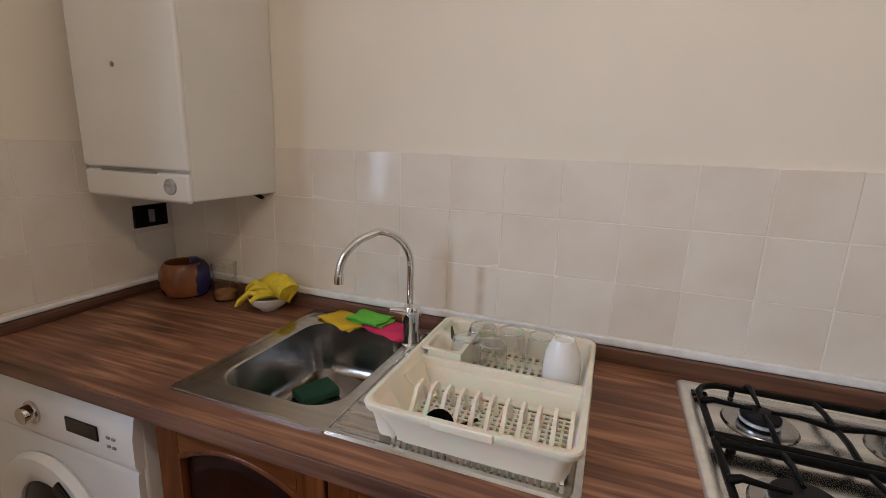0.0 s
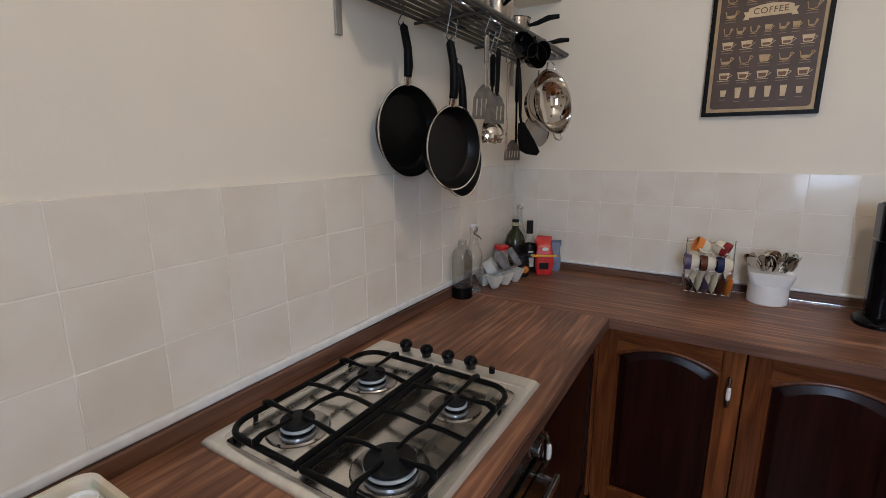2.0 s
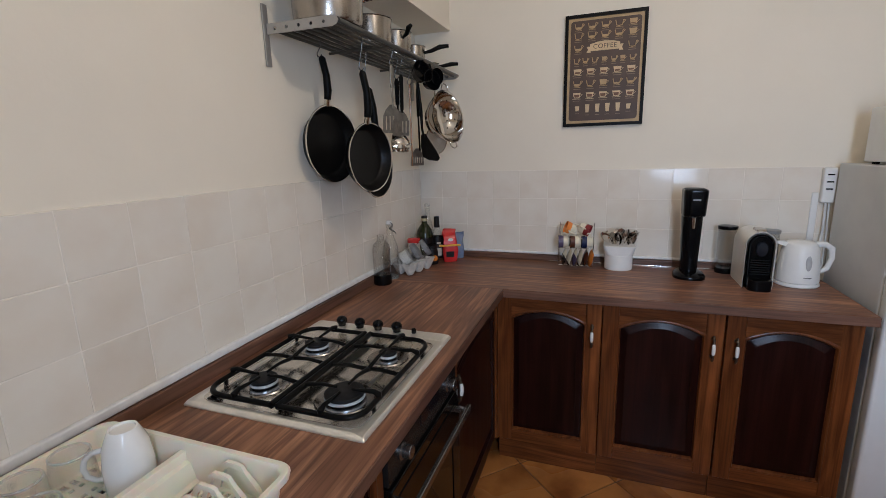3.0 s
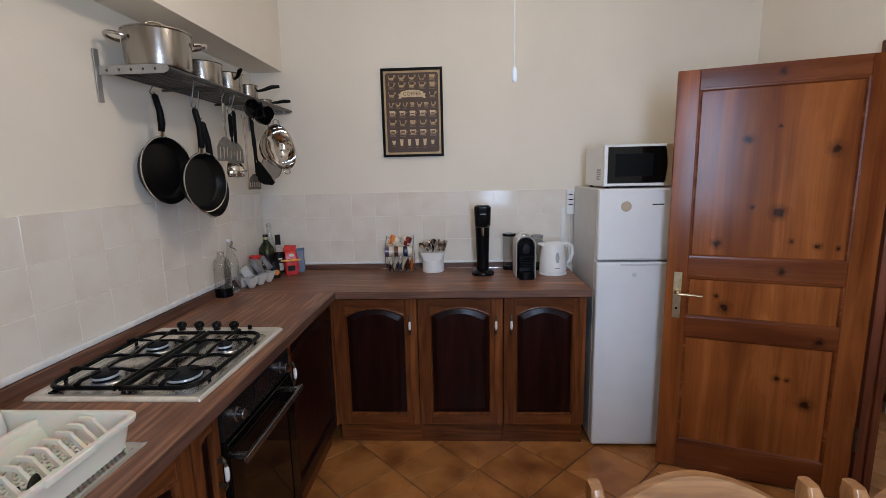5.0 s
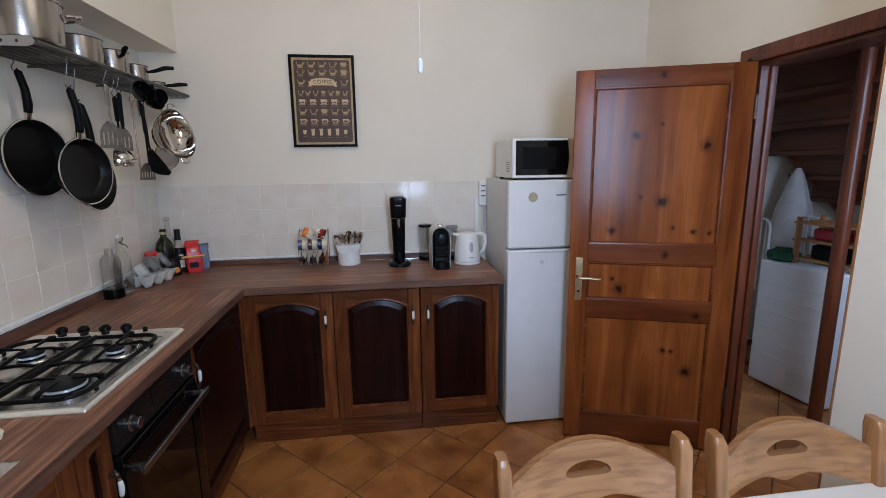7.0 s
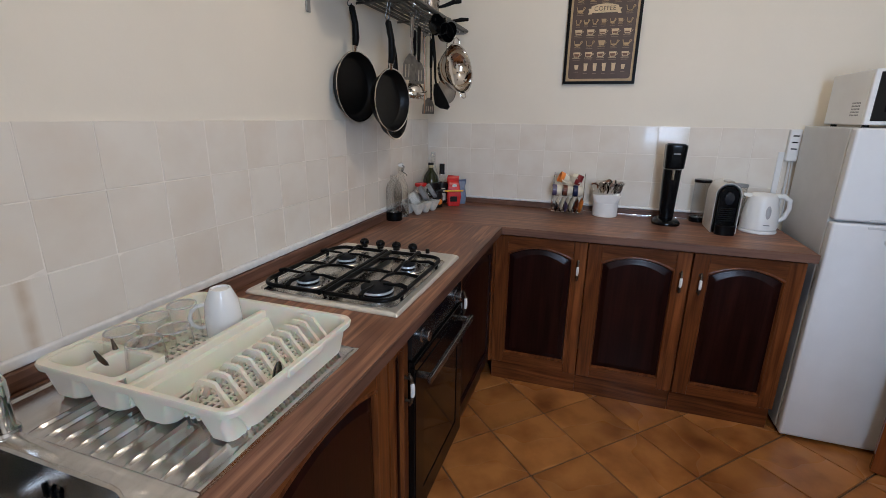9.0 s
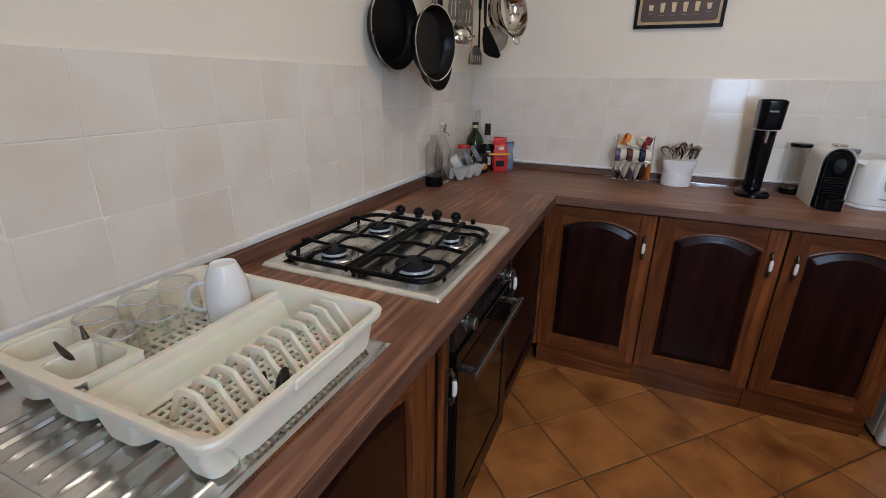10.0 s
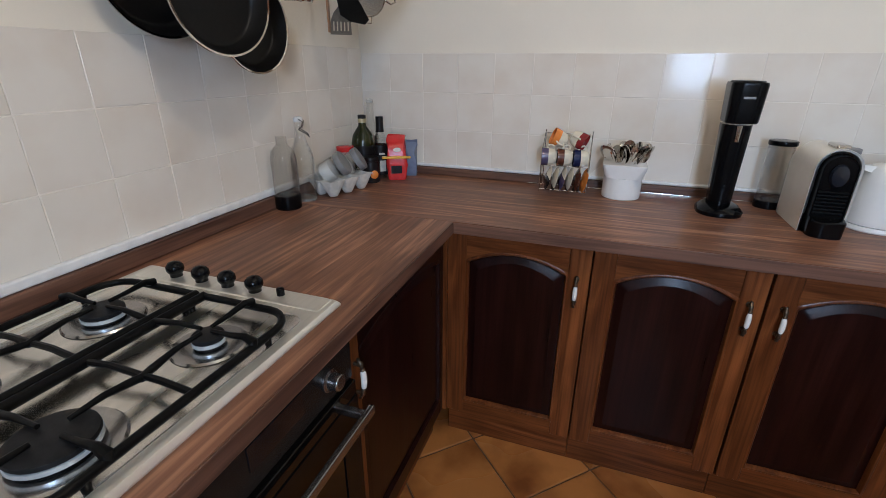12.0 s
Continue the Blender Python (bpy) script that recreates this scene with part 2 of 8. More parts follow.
BLACK = mat("black_plastic", (0.003, 0.003, 0.0035), 0.16, spread=0.2, scale=50, gloss_vary=0.05, spec=0.20)
BLACK_MATT = mat("black_handle", (0.004, 0.004, 0.004), 0.42, spread=0.2, scale=60, bump=0.08, bump_scale=250, spec=0.12)
NONSTICK = mat("nonstick_coating", (0.006, 0.0055, 0.005), 0.34, spread=0.2, scale=200, bump=0.05, bump_scale=500, spec=0.20)
OVEN_GLASS = mat("oven_glass", (0.004, 0.0035, 0.003), 0.06, spread=0.1, scale=10, spec=0.35)
OVEN_STEEL = mat("oven_bar_steel", (0.30, 0.285, 0.27), 0.26, 0.95, spread=0.10, scale=50, stretch=(0.1, 1, 1))
OVEN_PANEL = mat("oven_panel", (0.030, 0.027, 0.025), 0.25, 0.6, spread=0.1, scale=40, stretch=(0.1, 1, 1), spec=0.20)
RACK_PLASTIC = mat("cream_plastic", (0.80, 0.745, 0.615), 0.36, spread=0.03, scale=14, bump=0.03, bump_scale=100)
rack_skin = RACK_PLASTIC.node_tree.nodes["Principled BSDF"]
rack_skin.inputs["Subsurface Weight"].default_value, rack_skin.inputs["Subsurface Scale"].default_value = 0.35, 0.006
WHITE = mat("white_enamel", (0.76, 0.76, 0.75), 0.30, spread=0.02, scale=8, gloss_vary=0.05)
WHITE_PLASTIC = mat("white_plastic", (0.78, 0.775, 0.75), 0.35, spread=0.02, scale=12)
BOILER_WHITE = mat("boiler_enamel", (0.74, 0.72, 0.67), 0.36, spread=0.02, scale=5)
GREY_SIDE = mat("fridge_side", (0.60, 0.60, 0.59), 0.28, spread=0.03, scale=12, bump=0.06, bump_scale=160)
CERAMIC = mat("white_ceramic", (0.80, 0.79, 0.76), 0.12, spread=0.02, scale=20)
CREAM_CUP = mat("cream_ceramic", (0.74, 0.67, 0.52), 0.15, spread=0.04, scale=30)
BEIGE_PANEL = mat("worn_control_panel", (0.46, 0.37, 0.25), 0.4, spread=0.12, scale=18)
SILICONE = mat("white_sealant", (0.82, 0.81, 0.79), 0.4, spread=0.06, scale=30, bump=0.1, bump_scale=120)
def thin_glass(name, tint, blend, rough=0.03):
    """Thin clear glass or plastic: see-through, with gloss that grows towards the edges."""
    m = bpy.data.materials.new(name)
    m.use_nodes = True
    n, l = m.node_tree.nodes, m.node_tree.links
    n.remove(n["Principled BSDF"])
    clear, gloss, mix, lw = n.new("ShaderNodeBsdfTransparent"), n.new("ShaderNodeBsdfGlossy"), n.new("ShaderNodeMixShader"), n.new("ShaderNodeLayerWeight")
    clear.inputs["Color"].default_value = (*tint, 1)
    gloss.inputs["Roughness"].default_value = rough
    lw.inputs["Blend"].default_value = 0.5
    pw_, ml = n.new("ShaderNodeMath"), n.new("ShaderNodeMath")
    pw_.operation, pw_.inputs[1].default_value = "POWER", 2.2
    ml.operation, ml.inputs[1].default_value, ml.inputs[2].default_value = "MULTIPLY_ADD", 0.75, blend * 0.45
    l.new(lw.outputs["Facing"], pw_.inputs[0])
    l.new(pw_.outputs[0], ml.inputs[0])
    l.new(ml.outputs[0], mix.inputs["Fac"])
    l.new(clear.outputs[0], mix.inputs[1])
    l.new(gloss.outputs[0], mix.inputs[2])
    l.new(mix.outputs[0], n["Material Output"].inputs["Surface"])
    return m


GLASS = thin_glass("clear_glass", (0.985, 0.988, 0.985), 0.10)
PANE = thin_glass("window_glass", (0.97, 0.98, 0.98), 0.12, 0.01)
CLEAR_PLASTIC = thin_glass("clear_plastic", (0.95, 0.95, 0.945), 0.10, 0.08)
OLIVE_GLASS = mat("olive_oil_glass", (0.016, 0.020, 0.004), 0.06, spread=0.2, scale=20)
BRASS = mat("aged_brass", (0.56, 0.44, 0.24), 0.30, 1.0, spread=0.12, scale=60)
DARK_BRASS = mat("blackened_brass", (0.10, 0.075, 0.05), 0.4, 0.8, spread=0.3, scale=120)
RED = mat("red_foil", (0.58, 0.025, 0.022), 0.24, spread=0.12, scale=30, bump=0.4, bump_scale=40)
BLUE_FOIL = mat("blue_foil", (0.16, 0.20, 0.30), 0.35, spread=0.15, scale=30, bump=0.4, bump_scale=40)
YELLOW_PLASTIC = mat("yellow_plastic", (0.80, 0.42, 0.02), 0.35, spread=0.05, scale=30)
YELLOW = mat("yellow_rubber", (0.78, 0.60, 0.03), 0.5, spread=0.1, scale=60, bump=0.2, bump_scale=90)
CLOTH_Y = mat("yellow_cloth", (0.80, 0.52, 0.02), 0.9, spread=0.06, scale=300, bump=0.5, bump_scale=500)
CLOTH_G = mat("green_cloth", (0.16, 0.56, 0.05), 0.9, spread=0.06, scale=300, bump=0.5, bump_scale=500)
CLOTH_P = mat("pink_cloth", (0.78, 0.045, 0.15), 0.9, spread=0.06, scale=300, bump=0.5, bump_scale=500)
SCOURER = mat("green_scourer", (0.022, 0.075, 0.042), 0.95, spread=0.3, scale=200, bump=0.8, bump_scale=400)
BROWN_GLAZE = mat("brown_glaze", (0.30, 0.115, 0.045), 0.12, color2=(0.15, 0.05, 0.02), scale=8)
BLUE_GLAZE = mat("blue_glaze", (0.025, 0.025, 0.09), 0.12, spread=0.3, scale=12)
COL_ORANGE = mat("orange_glaze", (0.75, 0.24, 0.04), 0.2, spread=0.05)
COL_RED = mat("dark_red_glaze", (0.22, 0.02, 0.02), 0.2, spread=0.05)
COL_NAVY = mat("navy_glaze", (0.015, 0.022, 0.07), 0.2, spread=0.05)
COL_GREEN = mat("dark_green_glaze", (0.020, 0.032, 0.016), 0.2, spread=0.05)
COL_OLIVE = mat("olive_glaze", (0.06, 0.055, 0.03), 0.2, spread=0.05)
COL_BROWN = mat("chocolate_glaze", (0.10, 0.03, 0.015), 0.2, spread=0.05)
COL_PURPLE = mat("lilac_glaze", (0.10, 0.075, 0.14), 0.2, spread=0.05)
COL_BLACK = mat("black_glaze", (0.012, 0.012, 0.016), 0.2, spread=0.05)
EGG_CARTON = mat("pale_carton", (0.66, 0.63, 0.57), 0.9, spread=0.08, scale=60, bump=0.4, bump_scale=120)
GREY_LID = mat("grey_lid", (0.22, 0.22, 0.22), 0.4, spread=0.1, scale=50)
POSTER_BROWN = mat("poster_brown", (0.075, 0.043, 0.027), 0.5, spread=0.12, scale=14)
POSTER_TAN = mat("poster_tan", (0.48, 0.33, 0.16), 0.5, spread=0.10, scale=30)
POSTER_DIM = mat("poster_line", (0.24, 0.165, 0.10), 0.5, spread=0.10, scale=30)
POSTER_COFFEE = mat("poster_coffee", (0.150, 0.070, 0.032), 0.5, spread=0.10, scale=30)
POSTER_CREAM = mat("poster_cream", (0.62, 0.47, 0.27), 0.5, spread=0.10, scale=30)
TABLE_WHITE = mat("table_top_white", (0.74, 0.71, 0.66), 0.35, spread=0.03, scale=8)
GREY_FLEX = mat("grey_cable", (0.70, 0.70, 0.68), 0.5, spread=0.05)
SACK = mat("pale_sack", (0.52, 0.48, 0.46), 0.9, spread=0.15, scale=6, bump=0.5, bump_scale=30)
FOLIAGE_FAR = mat("garden_green", (0.06, 0.11, 0.03), 0.9, spread=0.5, scale=1.5)
MARBLED = mat("handle_porcelain", (0.80, 0.78, 0.72), 0.15, spread=0.05, scale=60)
LABEL_BLACK = mat("black_label", (0.010, 0.008, 0.008), 0.35, spread=0.3, spec=0.25)
LABEL_PALE = mat("pale_label", (0.62, 0.58, 0.5), 0.5, spread=0.1, scale=60)
DISPLAY = mat("dark_display", (0.008, 0.008, 0.01), 0.1, spread=0.1)
GREEN_BAG = mat("dark_green_cloth", (0.02, 0.07, 0.03), 0.9, spread=0.4, scale=14, bump=0.5, bump_scale=40)


OPAL = mat("opal_glass", (0.85, 0.80, 0.70), 0.25, spread=0.02, scale=8)
opal_skin = OPAL.node_tree.nodes["Principled BSDF"]
opal_skin.inputs["Emission Color"].default_value, opal_skin.inputs["Emission Strength"].default_value = (1.0, 0.78, 0.52, 1), 4.0


# ---- shape helpers ----
def bm_new():
    return bmesh.new()


def box(bm, lo, hi, bevel=0.0, seg=2, m=None):
    r = bmesh.ops.create_cube(bm, size=1.0)
    vs = r["verts"]
    for v in vs:
        v.co = Vector([lo[i] + (v.co[i] + 0.5) * (hi[i] - lo[i]) for i in range(3)])
    if bevel:
        es = list({e for v in vs for e in v.link_edges})
        r = bmesh.ops.bevel(bm, geom=es, offset=bevel, segments=seg, profile=0.5, affect="EDGES")
        vs = list({v for f in r["faces"] for v in f.verts} | {v for v in vs if v.is_valid})
    if m is not None:
        bmesh.ops.transform(bm, matrix=m, verts=vs)
    return vs


def ring_faces(bm, a, b, closed=True):
    n = len(a)
    for i in range(n if closed else n - 1):
        j = (i + 1) % n
        bm.faces.new((a[i], a[j], b[j], b[i]))


def loft(bm, loops, cap0=False, cap1=False):
    """Joins closed loops of points, in order."""
    rings = [[bm.verts.new(p) for p in lp] for lp in loops]
    for a, b in zip(rings, rings[1:]):
        ring_faces(bm, a, b)
    if cap0:
        bm.faces.new(list(reversed(rings[0])))
    if cap1:
        bm.faces.new(rings[-1])
    return rings


def lathe(bm, profile, seg=24, m=None, cap0=True, cap1=True):
    """Turns (radius, height) pairs round z."""
    loops = [[Vector((r * math.cos(2 * math.pi * i / seg), r * math.sin(2 * math.pi * i / seg), h)) for i in range(seg)] for r, h in profile]
    if m is not None:
        loops = [[m @ p for p in lp] for lp in loops]
    return loft(bm, loops, cap0, cap1)


def tube(bm, pts, r, seg=8, closed=False, caps=True):
    """A round bar along points; r is one radius or one for each point."""
    pts = [Vector(p) for p in pts]
    n = len(pts)
    rad = r if isinstance(r, (list, tuple)) else [r] * n
    loops, up = [], None
    for i, p in enumerate(pts):
        a = pts[i - 1] if (i or closed) else p
        b = pts[(i + 1) % n] if (i < n - 1 or closed) else p
        d = (b - a).normalized()
        if up is None:
            up = Vector((0, 0, 1)) if abs(d.z) < 0.9 else Vector((1, 0, 0))
        side = d.cross(up)
        if side.length < 1e-5:
            side = d.cross(Vector((0.3, 1, 0.2)))
        side.normalize()
        up = side.cross(d).normalized()
        loops.append([p + rad[i] * (math.cos(2 * math.pi * k / seg) * side + math.sin(2 * math.pi * k / seg) * up) for k in range(seg)])
    if closed:
        rings = [[bm.verts.new(p) for p in lp] for lp in loops]
        for a, b in zip(rings, rings[1:] + rings[:1]):
            ring_faces(bm, a, b)
    else:
        loft(bm, loops, caps, caps)


def rrect(cx, cy, w, h, r, z, n=5):
    """A rounded rectangle, counter-clockwise, in the plane z."""
    r = min(r, w / 2 - 1e-4, h / 2 - 1e-4)
    out = []
    for k, (sx, sy) in enumerate(((1, 1), (-1, 1), (-1, -1), (1, -1))):
        for i in range(n + 1):
            a = math.pi / 2 * (k + i / n)
            out.append(Vector((cx + sx * (w / 2 - r) + r * math.cos(a), cy + sy * (h / 2 - r) + r * math.sin(a), z)))
    return out


def slab(bm, outline, holes, depth, m=None):
    """A flat board with the outline and holes given as (x, z) points, from y = 0 to y = depth."""
    edges, vs = [], []
    for loop in [outline] + list(holes):
        ring = [bm.verts.new((x, 0, z)) for x, z in loop]
        vs += ring
        edges += [bm.edges.new((ring[i], ring[(i + 1) % len(ring)])) for i in range(len(ring))]
    r = bmesh.ops.triangle_fill(bm, use_beauty=True, use_dissolve=False, edges=edges)
    faces = [g for g in r["geom"] if isinstance(g, bmesh.types.BMFace)]
    r = bmesh.ops.extrude_face_region(bm, geom=faces)
    moved = [g for g in r["geom"] if isinstance(g, bmesh.types.BMVert)]
    bmesh.ops.translate(bm, vec=(0, depth, 0), verts=moved)
    if m is not None:
        bmesh.ops.transform(bm, matrix=m, verts=vs + moved)
    return vs + moved


def mesh_of(bm, name, material, smooth=True, angle=35):
    bmesh.ops.recalc_face_normals(bm, faces=bm.faces)
    bm.normal_update()
    if smooth:
        for f in bm.faces:
            f.smooth = True
        lim = radians(angle)
        for e in bm.edges:
            if len(e.link_faces) == 2 and e.calc_face_angle(0) > lim:
                e.smooth = False
    me = bpy.data.meshes.new(name)
    normals = []
    if smooth:
        # flat faces stay flat beside their rounded edges: normals weighted by area within each smooth group
        lim = math.cos(radians(angle + 14))
        areas = {f: f.calc_area() for f in bm.faces}
        for f in bm.faces:
            for v in f.verts:
                n = Vector()
                for g in v.link_faces:
                    if g.normal.dot(f.normal) > lim:
                        n += g.normal * areas[g]
                normals.append(n.normalized() if n.length > 1e-12 else f.normal.copy())
    bm.normal_update()
    bm.to_mesh(me)
    bm.free()
    if normals:
        me.normals_split_custom_set(normals)
    for mt in (material if isinstance(material, (list, tuple)) else [material]):
        me.materials.append(mt)
    return me


def part(name, bm, material, parent, label="", smooth=True):
    ob = new(name, mesh_of(bm, name, material, smooth))
    ob.parent = parent
    if label:
        ob["label"] = label
    return ob


def thing(name, x, y, z, label, category, rz=0.0, group="", kind=""):
    ob = new(name)
    ob.empty_display_size = 0.05
    ob.matrix_basis = pose(x, y, z, 0, 0, rz)
    return tagged(ob, label, category, group, kind)


def whole(name, bm, material, label, category, m=None, group="", kind="", smooth=True):
    ob = new(name, mesh_of(bm, name, material, smooth))
    if m is not None:
        ob.matrix_basis = m
    return tagged(ob, label, category, group, kind)


def structure(name, boxes, material, label, category, bevel=0.0):
    bm = bm_new()
    for lo, hi in boxes:
        box(bm, lo, hi, bevel)
    return whole(name, bm, material, label, category, kind="structure", smooth=False)


# ---- the shell of the room ----
XW, XE, YN, YS, YR = -1.33, 2.156, 1.386, -1.70, -1.40
H, CEIL_Z = 0.92, 2.95
T, TS = 0.18, 0.09

wall_north = structure("wall_north", [((XW - T, YN, 0), (XE + T, YN + T, CEIL_Z))], PLASTER, "off-white plastered wall above the cream tiles", "wall")
wall_east = structure("wall_east", [((XE, YS - TS, 0), (XE + T, YN, CEIL_Z))], PLASTER, "off-white plastered wall above the cream tiles", "wall")
wall_west = structure("wall_west", [
    ((XW - T, WIN_Y1, 0), (XW, YN, CEIL_Z)), ((XW - T, YR - T, 0), (XW, WIN_Y0, CEIL_Z)),
    ((XW - T, WIN_Y0, 0), (XW, WIN_Y1, WIN_Z0)), ((XW - T, WIN_Y0, WIN_Z1), (XW, WIN_Y1, CEIL_Z))], PLASTER, "off-white plastered wall with a window opening", "wall")
DX0, DX1, DZ = 0.43, 1.225, 1.975
wall_south = structure("wall_south", [
    ((DX1, YS - TS, 0), (XE, YS, CEIL_Z)), ((0.405, YS - TS, DZ), (DX1, YS, CEIL_Z)), ((0.405, YS - TS, 0), (DX0, YS, DZ))], PLASTER, "off-white plastered wall with the doorway", "wall")
wall_return = structure("wall_return", [((XW - T, YR - T - 0.3, 0), (0.405, YR, CEIL_Z))], PLASTER, "bright white plastered wall beside the doorway recess", "wall")
structure("ceiling", [((XW - T, YS - TS, CEIL_Z), (XE + T, YN + T, CEIL_Z + 0.15))], CEIL, "plain off-white painted ceiling", "ceiling")
structure("wall_bulkhead", [((XW, 1.176, 2.172), (XE, YN, CEIL_Z))], PLASTER, "white boxed-in bulkhead above the pot shelf", "bulkhead")
structure("trim_corner", [((0.405, YR - 0.02, 0.0), (0.411, YR + 0.003, CEIL_Z))], PINE_V, "thin pale wooden bead on the wall corner", "corner bead")
floor = structure("floor", [((XW - T, -4.2, -0.12), (2.9, YN + T, -0.006))], FLOOR_GROUT, "diagonal terracotta tile floor with dark joints", "floor")
structure("ground", [((-60, -60, -0.5), (60, 60, -0.3))], FOLIAGE_FAR, "grass outside the window", "ground")

# window in the west wall
win = thing("window_1", XW - 0.10, (WIN_Y0 + WIN_Y1) / 2, WIN_Z0, "wooden casement window with one glazed leaf", "window", kind="structure")
hw, hh = (WIN_Y1 - WIN_Y0) / 2, WIN_Z1 - WIN_Z0
bm = bm_new()
for lo, hi in (((-0.03, -hw, 0), (0.03, -hw + 0.05, hh)), ((-0.03, hw - 0.05, 0), (0.03, hw, hh)), ((-0.03, -hw + 0.05, 0), (0.03, hw - 0.05, 0.05)), ((-0.03, -hw + 0.05, hh - 0.05), (0.03, hw - 0.05, hh))):
    box(bm, lo, hi, 0.004)
part("window_frame", bm, FRAME_WOOD, win)
bm = bm_new()
box(bm, (0.03, -hw, -0.03), (0.16, hw, -0.002), 0.006)
part("window_sill", bm, CERAMIC, win, "pale stone sill")
for y0, y1 in ((-hw + 0.05, hw - 0.05),):
    bm = bm_new()
    box(bm, (-0.003, y0, 0.05), (0.003, y1, hh - 0.05))
    part("pane", bm, PANE, win).visible_shadow = False

# ---- worktop, upstand and sealant ----
YF, XF = 0.750, 1.538
bowl = (-0.630, -0.318, 0.880, 1.282)
cut = (bowl[0] - 0.02, bowl[1] + 0.02, bowl[2] - 0.02, bowl[3] + 0.02)
bm = bm_new()
for lo, hi in (((XW, YF, H - 0.038), (cut[0], 1.376, H)), ((cut[1], YF, H - 0.038), (XF, 1.376, H)), ((cut[0], YF, H - 0.038), (cut[1], cut[2], H)), ((cut[0], cut[3], H - 0.038), (cut[1], 1.376, H))):
    box(bm, lo, hi)
worktop = thing("worktop", XF, YF, H - 0.038, "dark walnut-effect laminate worktop running round the corner", "worktop")
top_north = part("worktop_run", bm, TOP_X, worktop, smooth=False)
bm = bm_new()
box(bm, (XF + 0.0015, -0.592, H - 0.038), (2.148, 1.376, H))
top_east = part("worktop_run", bm, TOP_Y, worktop, smooth=False)
bm = bm_new()
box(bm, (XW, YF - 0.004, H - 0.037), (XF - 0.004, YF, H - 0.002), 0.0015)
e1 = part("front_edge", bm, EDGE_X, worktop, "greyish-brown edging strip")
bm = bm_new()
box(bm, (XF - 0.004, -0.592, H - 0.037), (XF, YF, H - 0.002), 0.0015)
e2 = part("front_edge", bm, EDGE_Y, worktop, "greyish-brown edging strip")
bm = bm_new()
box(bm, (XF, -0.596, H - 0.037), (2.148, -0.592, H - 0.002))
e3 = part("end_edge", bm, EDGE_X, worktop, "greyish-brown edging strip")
for e in (top_north, top_east, e1, e2, e3):
    e.matrix_parent_inverse = worktop.matrix_basis.inverted()

trims = (("upstand_north", (XW + 0.02, 1.352, H), (2.125, 1.376, 0.962), EDGE_X, "walnut upstand strip along the tiled wall"),
         ("upstand_east", (2.125, -0.59, H), (2.148, 1.376, 0.952), EDGE_Y, "walnut upstand strip along the tiled wall"),
         ("upstand_west", (XW + 0.004, YF, H), (XW + 0.026, 1.352, 0.952), EDGE_Y, "walnut upstand strip along the tiled wall"))
for name, lo, hi, mt, lab in trims:
    bm = bm_new()
    box(bm, lo, hi, 0.004)
    whole("trim_" + name, bm, mt, lab, "upstand", kind="structure")
for name, lo, hi in (("north", (XW + 0.02, 1.360, 0.9625), (2.135, 1.377, 0.986)), ("east", (2.135, -0.59, 0.9525), (2.149, 1.376, 0.966)), ("west", (XW + 0.003, YF, 0.9525), (XW + 0.018, 1.36, 0.968))):
    bm = bm_new()
    box(bm, lo, hi, 0.005)
    whole("trim_sealant_" + name, bm, SILICONE, "white sealant line above the walnut upstand", "sealant", kind="structure")
bm = bm_new()
box(bm, (2.116, -0.585, H + 0.001), (2.121, 0.62, H + 0.005), 0.001)
whole("trim_metal_strip", bm, CHROME, "thin bright metal strip at the back of the worktop", "metal strip", kind="structure")


# ---- cabinets ----
def arch(x0, x1, z0, z1, rise, n=22):
    """A panel outline with a low arched head, a segment of a circle."""
    out = [(x0, z0), (x1, z0), (x1, z1 - rise)]
    for i in range(1, n):
        u = 1 - 2 * i / n
        out.append(((x0 + x1) / 2 + u * (x1 - x0) / 2, z1 - rise * u * u))
    out.append((x0, z1 - rise))
    return out


def handle(parent, x, z, h=0.088):
    """A slim porcelain grip between two turned dark metal ends."""
    bm = bm_new()
    q = h * 0.27
    tube(bm, [(x, -0.0245, z - q), (x, -0.0255, z - q * 0.8), (x, -0.0265, z - q * 0.3), (x, -0.0265, z + q * 0.3), (x, -0.0255, z + q * 0.8), (x, -0.0245, z + q)], [0.0042, 0.0066, 0.0074, 0.0074, 0.0066, 0.0042], 10)
    grip = part("handle", bm, MARBLED, parent, "white porcelain grip")
    for s in (-1, 1):
        bm = bm_new()
        tube(bm, [(x, 0.001, z + s * h * 0.44), (x, -0.003, z + s * h * 0.44), (x, -0.004, z + s * h * 0.44), (x, -0.018, z + s * h * 0.43)], [0.0085, 0.0085, 0.0050, 0.0050], 9)
        tube(bm, [(x, -0.0245, z + s * h * 0.26), (x, -0.0245, z + s * h * 0.29), (x, -0.0235, z + s * h * 0.33), (x, -0.0225, z + s * h * 0.40), (x, -0.0205, z + s * h * 0.47), (x, -0.0175, z + s * h * 0.53), (x, -0.0150, z + s * h * 0.60), (x, -0.0140, z + s * h * 0.63)], [0.0046, 0.0066, 0.0042, 0.0054, 0.0066, 0.0040, 0.0052, 0.0016], 9)
        part("handle_mount", bm, DARK_BRASS, parent, "dark wrought handle mount")


RISE, HEAD = 0.044, 0.050


